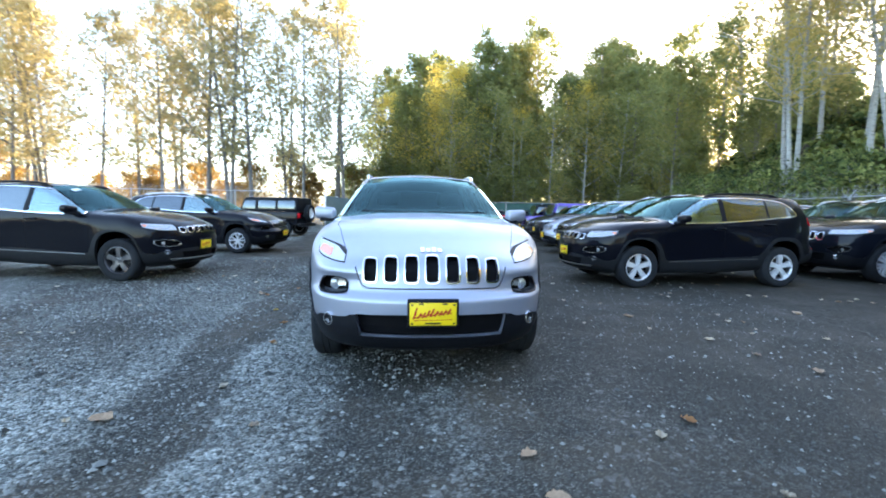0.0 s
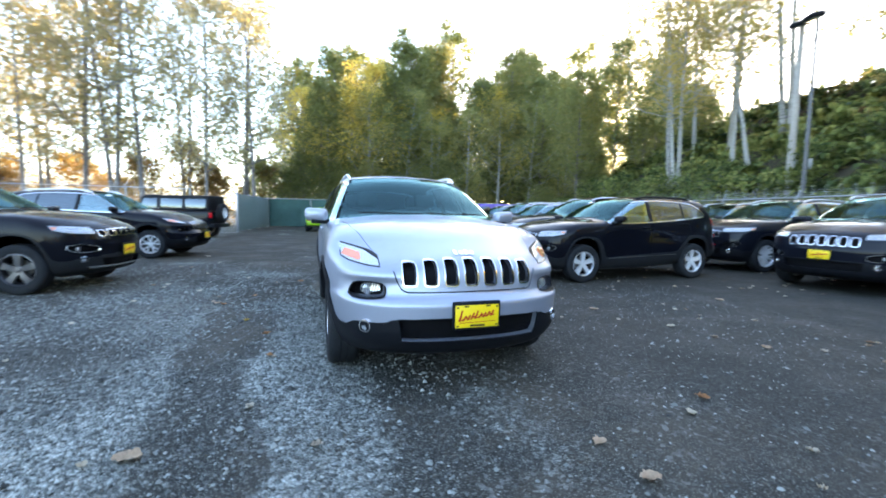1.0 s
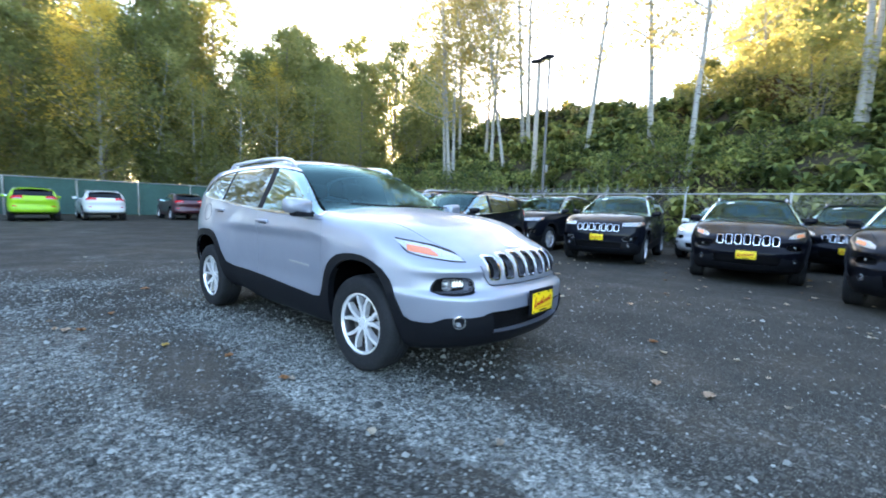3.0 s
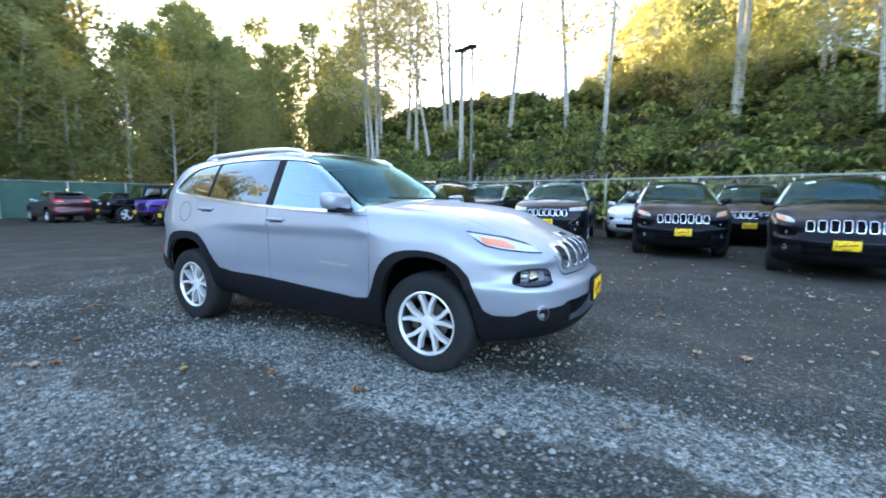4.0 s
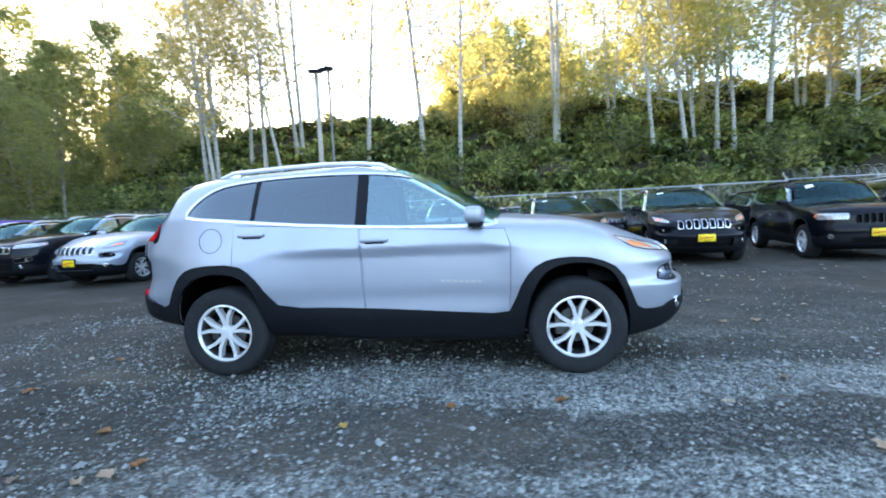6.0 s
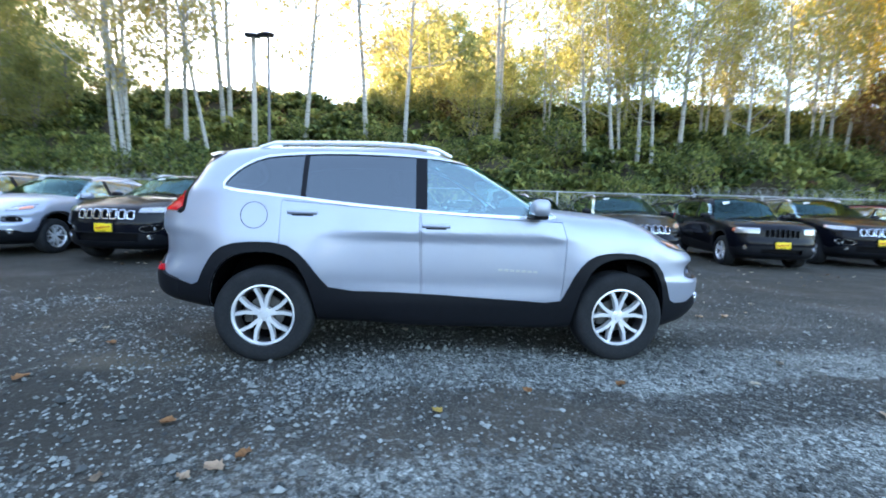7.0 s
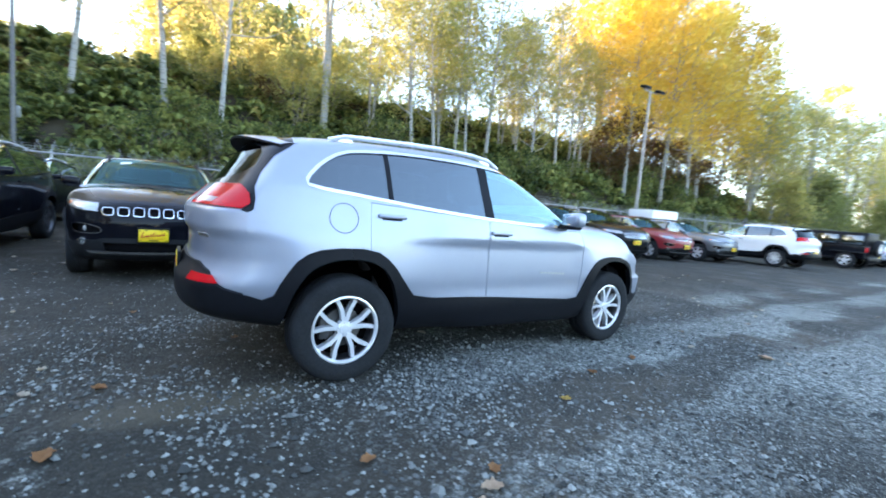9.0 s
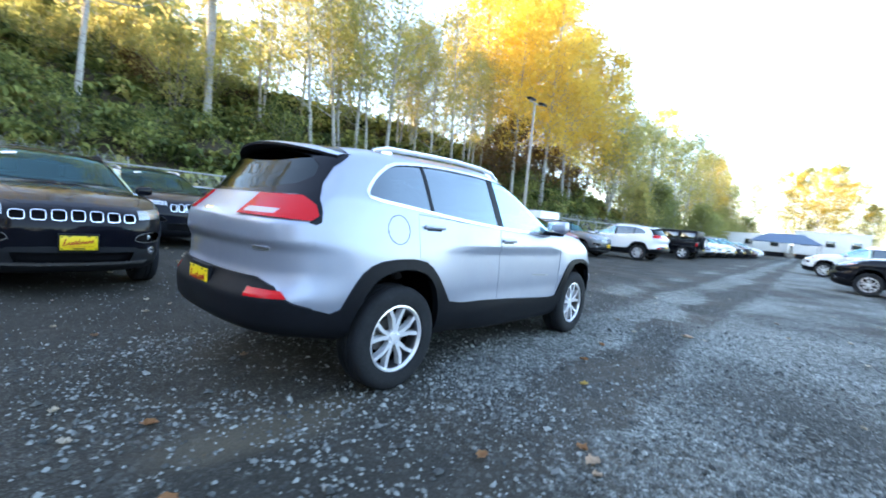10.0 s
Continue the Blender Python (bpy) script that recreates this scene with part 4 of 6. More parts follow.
# ---- ground ----
def gravel_material():
    n = Nodes("wet gravel")
    p = n.place()
    sep = n.tree.nodes.new("ShaderNodeSeparateXYZ")
    n.link(p, sep.inputs[0])
    lat = n.math("ADD", n.math("MULTIPLY", sep.outputs[0], 0.9956), n.math("MULTIPLY", sep.outputs[1], 0.0941))
    wob = n.math("MULTIPLY", n.math("SUBTRACT", n.noise(p, 0.7, 5.0, 0.6), 0.5), 1.5)
    lane = n.math("MULTIPLY", n.math("ADD", n.math("ADD", lat, wob), 6.0), 1 / 12)
    # wheel lanes: pale loose stone between dark packed strips
    band = n.ramp(lane, (0.20, 0.60), (0.30, 0.72), (0.345, 0.75), (0.362, 0.36), (0.393, 0.30), (0.408, 0.78), (0.452, 0.80), (0.474, 0.25),
                  (0.53, 0.52), (0.575, 0.18), (0.68, 0.10), (0.75, 0.04), (1.0, 0.1))
    patch = n.ramp(n.noise(p, 0.35, 6.0, 0.6), (0.35, 0.0), (0.68, 1.0))
    north = n.math("MULTIPLY", n.ramp(n.math("MULTIPLY", n.math("ADD", sep.outputs[1], wob), 0.1), (0.52, 1.0), (0.66, 0.45)), n.ramp(n.math("MULTIPLY", n.math("ADD", lat, 10.0), 0.1), (0.52, 0.0), (0.60, 1.0)))
    band = n.math("MULTIPLY", band, n.math("MAXIMUM", north, n.ramp(n.math("MULTIPLY", n.math("ADD", lat, 10.0), 0.1), (0.52, 1.0), (0.60, 0.0))))
    loose = n.math("ADD", n.math("MULTIPLY", band, 0.75), n.math("MULTIPLY", n.math("SUBTRACT", patch, 0.45), 0.5), True)
    v = n.node("ShaderNodeTexVoronoi", Scale=42.0)
    n.link(p, v.inputs["Vector"])
    v2 = n.node("ShaderNodeTexVoronoi", Scale=110.0)
    n.link(p, v2.inputs["Vector"])
    stone = n.tree.nodes.new("ShaderNodeSeparateColor")
    n.link(v.outputs["Color"], stone.inputs[0])
    stone2 = n.tree.nodes.new("ShaderNodeSeparateColor")
    n.link(v2.outputs["Color"], stone2.inputs[0])
    pale = n.ramp(n.math("MULTIPLY", n.math("ADD", stone.outputs[0], stone2.outputs[0]), 0.5), (0.15, (0.034, 0.036, 0.035)), (0.45, (0.140, 0.149, 0.149)), (0.62, (0.235, 0.249, 0.25)), (0.85, (0.43, 0.45, 0.45)))
    fine = n.ramp(n.noise(p, 45.0, 8.0, 0.7), (0.3, (0.022, 0.021, 0.020)), (0.52, (0.048, 0.046, 0.043)), (0.72, (0.115, 0.11, 0.103)))
    # small close-set stones, their colour darker between them
    stone_edge = n.ramp(v2.outputs["Distance"], (0.25, 1.0), (0.62, 0.25))
    pebble = n.ramp(n.math("ADD", n.math("MULTIPLY", stone2.outputs[0], 0.75), n.math("MULTIPLY", n.noise(p, 6.0, 5.0, 0.7), 0.35)),
                    (0.25, (0.020, 0.0205, 0.020)), (0.6, (0.069, 0.069, 0.067)), (0.82, (0.18, 0.184, 0.178)), (0.98, (0.34, 0.35, 0.34)))
    fine = n.mix(0.72, fine, n.mix(stone_edge, (0.010, 0.010, 0.009), pebble))
    brown = n.ramp(n.noise(p, 0.55, 5.0, 0.65), (0.47, 0.0), (0.60, 0.75))
    fine = n.mix(brown, fine, n.ramp(n.noise(p, 60.0, 6.0, 0.7), (0.3, (0.045, 0.038, 0.031)), (0.7, (0.105, 0.092, 0.077))))
    speck = n.math("MULTIPLY", n.ramp(stone.outputs[1], (0.78, 0.0), (0.84, 1.0)), n.ramp(n.noise(p, 1.1, 5.0, 0.65), (0.42, 0.15), (0.58, 1.0)))
    fine = n.mix(n.math("MULTIPLY", speck, 0.42), fine, n.ramp(stone.outputs[2], (0.0, (0.10, 0.105, 0.11)), (1.0, (0.32, 0.33, 0.34))))
    cover = n.ramp(n.math("ADD", loose, n.math("MULTIPLY", n.math("SUBTRACT", n.noise(p, 14.0, 4.0, 0.7), 0.5), 0.9)), (0.35, 0.0), (0.62, 1.0))
    soil = n.math("MULTIPLY", n.ramp(n.math("MULTIPLY", n.math("ADD", sep.outputs[1], wob), 0.1), (0.55, 0.0), (0.70, 1.0)), n.ramp(n.math("MULTIPLY", n.math("ADD", lat, 10.0), 0.1), (0.52, 0.0), (0.60, 1.0)))
    # darker ground towards the east side
    east_dark = n.ramp(n.math("MULTIPLY", n.math("ADD", lat, wob), 0.1), (0.07, 0.0), (0.19, 0.55))
    fine = n.mix(east_dark, fine, n.ramp(n.noise(p, 38.0, 8.0, 0.75), (0.3, (0.012, 0.011, 0.010)), (0.55, (0.040, 0.037, 0.033)), (0.75, (0.12, 0.114, 0.103))))
    fine = n.mix(n.math("MULTIPLY", soil, 0.42), fine, n.ramp(n.noise(p, 50.0, 7.0, 0.7), (0.3, (0.012, 0.011, 0.009)), (0.7, (0.055, 0.047, 0.036))))
    # a damp dark stretch west of the hollow
    eu = n.math("MULTIPLY", n.math("ADD", sep.outputs[0], n.math("ADD", n.math("MULTIPLY", wob, 0.6), 2.45)), 0.72)
    ev = n.math("MULTIPLY", n.math("ADD", sep.outputs[1], n.math("ADD", wob, -7.7)), 0.55)
    damp = n.ramp(n.math("ADD", n.math("MULTIPLY", eu, eu), n.math("MULTIPLY", ev, ev)), (0.3, 0.7), (1.1, 0.0))
    fine = n.mix(damp, fine, n.ramp(n.noise(p, 42.0, 7.0, 0.7), (0.3, (0.010, 0.010, 0.009)), (0.62, (0.036, 0.036, 0.033)), (0.8, (0.10, 0.10, 0.095))))
    # a bare sandy hollow behind the car
    du = n.math("MULTIPLY", n.math("ADD", sep.outputs[0], n.math("ADD", n.math("MULTIPLY", wob, 0.35), 1.36)), 4.2)
    dv = n.math("MULTIPLY", n.math("ADD", sep.outputs[1], -7.0), 1.5)
    sand = n.ramp(n.math("ADD", n.math("MULTIPLY", du, du), n.math("MULTIPLY", dv, dv)), (0.25, 0.85), (1.0, 0.0))
    sandy = n.ramp(n.noise(p, 70.0, 6.0, 0.7), (0.3, (0.050, 0.044, 0.034)), (0.7, (0.115, 0.102, 0.080)))
    n.set(Base_Color=n.mix(1.0, n.mix(sand, n.mix(cover, fine, pale), sandy), (1.0, 1.0, 0.91), "MULTIPLY"), Roughness=n.math("SUBTRACT", 0.9, n.math("MULTIPLY", n.ramp(n.noise(p, 1.3, 3.0), (0.45, 0.0), (0.7, 1.0)), 0.25)))
    n.bsdf.inputs["Specular IOR Level"].default_value = 0.16
    h = n.math("ADD", n.math("MULTIPLY", n.math("SUBTRACT", 0.6, v.outputs["Distance"]), n.math("ADD", cover, 0.35)), n.math("MULTIPLY", n.noise(p, 120.0, 4.0), 0.5))
    n.bump(h, 0.8, 0.012)
    return n.mat


GRAVEL = gravel_material()
b = bmesh.new()
bmesh.ops.create_grid(b, x_segments=40, y_segments=40, size=900)
single("ground", b, GRAVEL, "dark wet gravel lot with pale loose stone lanes", "ground", kind="structure", smooth=False)

rng = np.random.default_rng(7)


def scatter_stones(name, n, size, mat, label, where):
    """Many small stones as one mesh: squashed, tilted octahedra."""
    c = where(n)
    s = size * np.exp(rng.normal(0, 0.38, n))
    base = np.array([(1, 0, 0), (0.3, 0.95, 0.1), (-0.85, 0.5, 0), (-0.7, -0.7, 0.1), (0.4, -0.9, 0), (0, 0, 0.75)])
    fac = [(0, 1, 5), (1, 2, 5), (2, 3, 5), (3, 4, 5), (4, 0, 5)]
    a = rng.uniform(0, 2 * np.pi, n)
    st = rng.uniform(0.55, 1.0, (n, 3)) * np.array([1, 1, 1.05])
    v = base[None] * st[:, None] + rng.normal(0, 0.09, (n, 6, 3))
    x = v[:, :, 0] * np.cos(a)[:, None] - v[:, :, 1] * np.sin(a)[:, None]
    y = v[:, :, 0] * np.sin(a)[:, None] + v[:, :, 1] * np.cos(a)[:, None]
    z = v[:, :, 2]
    P = np.stack([x, y, z], 2) * s[:, None, None] + np.concatenate([c, (s * 0.22)[:, None]], 1)[:, None]
    F = (np.array(fac)[None] + 6 * np.arange(n)[:, None, None]).reshape(-1, 3)
    single(name, mesh_from(name, P.reshape(-1, 3), F), mat, label, "gravel", kind="stuff", smooth=False)


def stone_material(name, dark, light):
    n = Nodes(name)
    g = n.tree.nodes.new("ShaderNodeNewGeometry")
    k = n.noise(n.place(), 160.0, 3.0)
    n.set(Base_Color=n.mix(n.math("MULTIPLY", k, 0.35), n.ramp(g.outputs["Random Per Island"], (0.0, dark), (0.6, tuple((a + b) / 2 for a, b in zip(dark, light))), (1.0, light)), (0.1, 0.1, 0.1)), Roughness=0.75)
    n.bsdf.inputs["Specular IOR Level"].default_value = 0.15
    return n.mat


STONE = stone_material("crushed stone", (0.028, 0.031, 0.029), (0.34, 0.36, 0.335))


def in_lanes(n):
    """Where loose stone gathers: mostly along the pale lanes."""
    out = []
    while len(out) < n:
        p = np.stack([rng.uniform(-7.5, 4.5, 4 * n), rng.uniform(-0.6, 10.5, 4 * n)], 1)
        lat = p[:, 0] * 0.9956 + p[:, 1] * 0.0941
        w = np.array([noise.noise((q[0] * 0.7, q[1] * 0.7, 3.1)) for q in p]) * 0.35
        l = lat + w
        k = 0.22 + 0.75 * ((l > -1.15) & (l < -0.35) & (p[:, 1] < 6)) + 0.5 * (l < -1.75)
        k = k * np.clip(1.4 - 0.10 * np.hypot(p[:, 0] + 1.5, p[:, 1] - 4), 0.15, 1)
        p = p[rng.uniform(0, 1, len(p)) < k]
        out = p if len(out) == 0 else np.vstack([out, p])
    return out[:n]


def in_patches(n):
    """Coarser stones, thick in patches west and north of the car."""
    out = []
    while len(out) < n:
        p = np.stack([rng.uniform(-5.5, 0.6, 4 * n), rng.uniform(1.0, 9.5, 4 * n)], 1)
        w = np.array([noise.noise((q[0] * 0.9, q[1] * 0.9, 7.1)) + 0.5 * noise.noise((q[0] * 2.2, q[1] * 2.2, 1.1)) for q in p])
        k = np.clip(0.16 + 0.85 * w, 0.05, 1) * np.clip(1.3 - 0.24 * np.hypot(p[:, 0] + 2.4, p[:, 1] - 6.2), 0.1, 1)
        p = p[rng.uniform(0, 1, len(p)) < k]
        out = p if len(out) == 0 else np.vstack([out, p])
    return out[:n]


scatter_stones("loose_gravel", 36000, 0.0095, STONE, "small crushed grey stones loose on the lot", in_lanes)
scatter_stones("coarse_gravel", 20000, 0.0118, STONE, "larger grey stones scattered on the lot", in_patches)


def leaf_mesh(seed, size):
    """A curled, lobed fallen leaf."""
    r = random.Random(seed)
    b = bmesh.new()
    n = 16
    mid = [b.verts.new(((i / 4 - 1) * size * 0.9, 0, 0.006 + 0.012 * abs(i / 4 - 1) ** 2)) for i in range(9)]
    for s in (-1, 1):
        rim = []
        for i in range(9):
            t = i / 8
            w = size * 0.62 * math.sin(math.pi * min(1, t * 0.96 + 0.03)) ** 0.7 * (1 + 0.25 * math.sin(i * 2.4 + r.random()))
            rim.append(b.verts.new(((i / 4 - 1) * size * 0.9, s * w, 0.004 + r.uniform(0.2, 1.0) * 0.02 + w * 0.25)))
        for i in range(8):
            f = (mid[i], mid[i + 1], rim[i + 1], rim[i])
            b.faces.new(f if s > 0 else f[::-1])
    bmesh.ops.solidify(b, geom=b.faces, thickness=0.0012)
    bmesh.ops.recalc_face_normals(b, faces=b.faces)
    return b


LEAF_DRY = [plain("pale dry leaf", (0.55, 0.41, 0.28), 0.8, 0, 80, 0.2), plain("brown dry leaf", (0.36, 0.18, 0.07), 0.8, 0, 80, 0.2),
            plain("yellow dry leaf", (0.62, 0.45, 0.12), 0.8, 0, 80, 0.2)]
SPOTS = ((-1.9, 2.26, 0.075, 0), (-2.55, 5.88, 0.055, 0), (-2.45, 5.80, 0.045, 1), (-1.98, 4.92, 0.04, 2), (-1.52, 3.69, 0.045, 1), (-1.67, 4.35, 0.045, 1),
         (-2.19, 6.32, 0.045, 1), (-1.71, 7.57, 0.06, 1), (-1.03, 7.53, 0.045, 1), (2.21, 4.89, 0.06, 0), (2.94, 3.18, 0.06, 0), (1.45, 2.36, 0.05, 1),
         (0.44, 1.98, 0.05, 0), (4.44, 5.17, 0.07, 0), (0.5, 1.66, 0.06, 0), (-2.62, 5.97, 0.035, 0))
for i, (x, y, s, m) in enumerate(SPOTS):
    single("fallen_leaf", leaf_mesh(i, s), LEAF_DRY[m], ("pale curled dry leaf lying on the gravel", "brown curled dry leaf lying on the gravel", "yellow dry leaf lying on the gravel")[m],
           "leaf", "fallen leaves", at=pose(x, y, 0.004, 0, 0, i * 77))
litter = bmesh.new()
for i in range(420):
    x, y = rng.uniform(-6, 9), rng.uniform(-4, 12)
    if x > 2.5 or rng.uniform() < 0.35:
        o = leaf_mesh(i + 50, rng.uniform(0.02, 0.05))
        me = bpy.data.meshes.new("l")
        o.to_mesh(me)
        o.free()
        me.transform(pose(x, y, 0.004, 0, 0, rng.uniform(0, 360)))
        litter.from_mesh(me)
n = Nodes("leaf litter")
g = n.tree.nodes.new("ShaderNodeNewGeometry")
n.set(Base_Color=n.ramp(g.outputs["Random Per Island"], (0.0, (0.20, 0.11, 0.05)), (0.4, (0.46, 0.40, 0.31)), (1.0, (0.62, 0.55, 0.42))), Roughness=0.8)
single("leaf_litter", litter, n.mat, "small dry leaves scattered over the gravel", "leaves", kind="stuff", smooth=False)

# ---- slope, trees, undergrowth ----
def foliage(name, *stops, through_light=0.58, spread=0.5):
    n = Nodes(name)
    g = n.tree.nodes.new("ShaderNodeNewGeometry")
    o = n.tree.nodes.new("ShaderNodeObjectInfo")
    k = n.math("ADD", n.math("MULTIPLY", g.outputs["Random Per Island"], 1 - spread), n.math("MULTIPLY", o.outputs["Random"], spread))
    c = n.ramp(k, *stops)
    n.set(Base_Color=c, Roughness=0.6)
    n.bsdf.inputs["Specular IOR Level"].default_value = 0.3
    t = n.tree.nodes.new("ShaderNodeBsdfTranslucent")
    n.link(n.mix(0.35, c, (0.50, 0.44, 0.11), "MIX"), t.inputs["Color"])
    m = n.tree.nodes.new("ShaderNodeMixShader")
    m.inputs[0].default_value = through_light
    n.link(n.bsdf.outputs[0], m.inputs[1])
    n.link(t.outputs[0], m.inputs[2])
    n.link(m.outputs[0], n.out.inputs["Surface"])
    return n.mat


GREEN = foliage("green alder leaves", (0.0, (0.095, 0.138, 0.062)), (0.45, (0.165, 0.208, 0.084)), (0.75, (0.255, 0.268, 0.10)), (1.0, (0.40, 0.32, 0.115)), through_light=0.65)
FADED = foliage("faded poplar leaves", (0.0, (0.28, 0.26, 0.16)), (0.5, (0.42, 0.36, 0.21)), (1.0, (0.55, 0.44, 0.25)), through_light=0.68)
OLIVE = foliage("turning birch leaves", (0.0, (0.20, 0.25, 0.09)), (0.4, (0.31, 0.33, 0.12)), (0.75, (0.45, 0.40, 0.145)), (1.0, (0.58, 0.45, 0.16)), through_light=0.68)
FADED_GOLD = foliage("thin yellowing leaves", (0.0, (0.26, 0.24, 0.13)), (0.5, (0.46, 0.38, 0.16)), (1.0, (0.62, 0.45, 0.16)), through_light=0.68)
GOLD = foliage("golden maple leaves", (0.0, (0.66, 0.44, 0.06)), (0.5, (0.82, 0.60, 0.10)), (1.0, (0.90, 0.72, 0.20)), through_light=0.78)
RUST = foliage("rusty autumn leaves", (0.0, (0.16, 0.09, 0.045)), (0.5, (0.36, 0.19, 0.06)), (1.0, (0.48, 0.28, 0.10)))
def ivy_material():
    n = Nodes("ivy and bramble leaves")
    g = n.tree.nodes.new("ShaderNodeNewGeometry")
    p = n.place()
    k = n.math("ADD", n.math("MULTIPLY", g.outputs["Random Per Island"], 0.45), n.math("MULTIPLY", n.ramp(n.noise(p, 0.42, 4.0, 0.65), (0.34, 0.0), (0.66, 1.0)), 0.55))
    c = n.ramp(k, (0.0, (0.012, 0.022, 0.010)), (0.3, (0.070, 0.098, 0.034)), (0.5, (0.18, 0.215, 0.064)), (0.70, (0.33, 0.345, 0.10)), (0.85, (0.42, 0.38, 0.13)), (0.94, (0.20, 0.12, 0.06)), (1.0, (0.14, 0.07, 0.04)))
    n.set(Base_Color=c, Roughness=0.6)
    n.bsdf.inputs["Specular IOR Level"].default_value = 0.15
    t = n.tree.nodes.new("ShaderNodeBsdfTranslucent")
    n.link(c, t.inputs["Color"])
    m = n.tree.nodes.new("ShaderNodeMixShader")
    m.inputs[0].default_value = 0.42
    n.link(n.bsdf.outputs[0], m.inputs[1])
    n.link(t.outputs[0], m.inputs[2])
    n.link(m.outputs[0], n.out.inputs["Surface"])
    return n.mat


IVY = ivy_material()
BRACKEN = foliage("dead brown bracken", (0.0, (0.045, 0.026, 0.015)), (0.6, (0.13, 0.066, 0.034)), (1.0, (0.24, 0.14, 0.065)), through_light=0.35)


def bark(name, light, dark):
    n = Nodes(name)
    p = n.place((1, 1, 0.35))
    k = n.noise(p, 9.0, 6.0, 0.7)
    ring = n.noise(n.place((1.2, 1.2, 9.0)), 2.2, 4.0)
    n.set(Base_Color=n.mix(n.ramp(ring, (0.56, 0.0), (0.64, 0.8)), n.ramp(k, (0.3, tuple(v * 0.7 for v in light)), (0.7, light)), dark), Roughness=0.85)
    n.bump(k, 0.5, 0.02)
    return n.mat


BIRCH = bark("pale birch bark", (0.43, 0.415, 0.375), (0.11, 0.10, 0.09))
ALDER = bark("grey alder bark", (0.24, 0.22, 0.20), (0.08, 0.07, 0.06))
EARTH = plain("hill earth", (0.045, 0.036, 0.02), 0.95, 0, 3, 0.4, 0.4)

_hill = curve_of(((14.2, -0.05), (15.2, 0.35), (16.5, 1.5), (19, 3.4), (24, 6.2), (29, 8.4), (33, 9.2), (60, 9.6), (200, 10)))


def hill(x, y):
    f = 1 - 0.75 * ease(y, 26, 46) - 0.62 * ease(-y, 22, 75)
    return _hill(x) * f


def hill_rough(x, y):
    """The height of the undergrowth over the slope."""
    h = float(hill(x, y))
    if h < 0.02:
        return h
    k = min(1.0, h / 0.8)
    return h + k * (0.95 * noise.noise((x * 0.33, y * 0.33, 0.5)) + 0.75 * noise.noise((x * 0.95, y * 0.95, 4.0)) + 0.18 * noise.noise((x * 2.6, y * 2.6, 8.0)) + 0.25)


vs, fs, cols, rows = [], [], 0, 0
xs = np.concatenate([np.linspace(14.2, 34, 56), [40, 60, 120, 250]])
ys = np.concatenate([[-300, -200, -140, -110], np.linspace(-90, 46, 210), [60, 90, 150]])
for y in ys:
    for x in xs:
        vs.append((x, y, hill_rough(x, y) - 0.12))
nx = len(xs)
for j in range(len(ys) - 1):
    for i in range(nx - 1):
        fs.append((j * nx + i, j * nx + i + 1, (j + 1) * nx + i + 1, (j + 1) * nx + i))
single("slope", mesh_from("slope", vs, fs), EARTH, "overgrown earth slope behind the fence", "hillside", kind="structure")


def leaf_cloud(centres, size, spread_up=0.0, fold=0.25, flat=False):
    """Folded diamond leaves at the centres, turned at random; vertices and faces."""
    n = len(centres)
    a = rng.normal(0, 1, (n, 3))
    a[:, 2] += spread_up
    a /= np.linalg.norm(a, axis=1)[:, None]
    t = np.cross(a, rng.normal(0, 1, (n, 3)))
    t /= np.linalg.norm(t, axis=1)[:, None] + 1e-9
    w = np.cross(a, t)
    s = (size * np.exp(rng.normal(0, 0.3, n)))[:, None]
    k = rng.uniform(0.45, 0.8, (n, 1))
    if flat:
        P = np.stack([centres - t * s - w * s * k * 0.5, centres + w * s * k, centres + t * s * 1.1 - w * s * k * 0.3], 1).reshape(-1, 3)
        return P, np.arange(3 * n).reshape(-1, 3)
    P = np.stack([centres - t * s, centres + w * s * k + a * s * fold, centres + t * s, centres - w * s * k + a * s * fold], 1).reshape(-1, 3)
    i = 4 * np.arange(n)[:, None]
    F = np.concatenate([i + np.array([[0, 1, 2]]), i + np.array([[0, 2, 3]])], 0)
    return P, F


# undergrowth leaves over the slope, thickest where it faces the lot
def ivy_points(n, x0, x1, y0, y1):
    x = x0 + (x1 - x0) * rng.uniform(0, 1, n) ** 1.25
    y = rng.uniform(y0, y1, n)
    z = np.array([hill_rough(a, c) for a, c in zip(x, y)])
    p = np.stack([x, y, z + np.abs(rng.normal(0, 0.16, n))], 1)
    thick = np.array([noise.noise((a * 0.7, c * 0.7, 9.0)) + 0.6 * noise.noise((a * 1.9, c * 1.9, 2.0)) for a, c in zip(x, y)])
    return p[(z > 0.15) & (rng.uniform(0, 1, n) < np.clip(0.62 + 1.5 * thick, 0.06, 1.0))]


P, F = leaf_cloud(ivy_points(170000, 14.4, 33, -42, 44), 0.105, 0.7, flat=True)
single("undergrowth", mesh_from("undergrowth", P, F), IVY, "dense green ivy and bramble covering the slope", "undergrowth", kind="stuff", smooth=False)


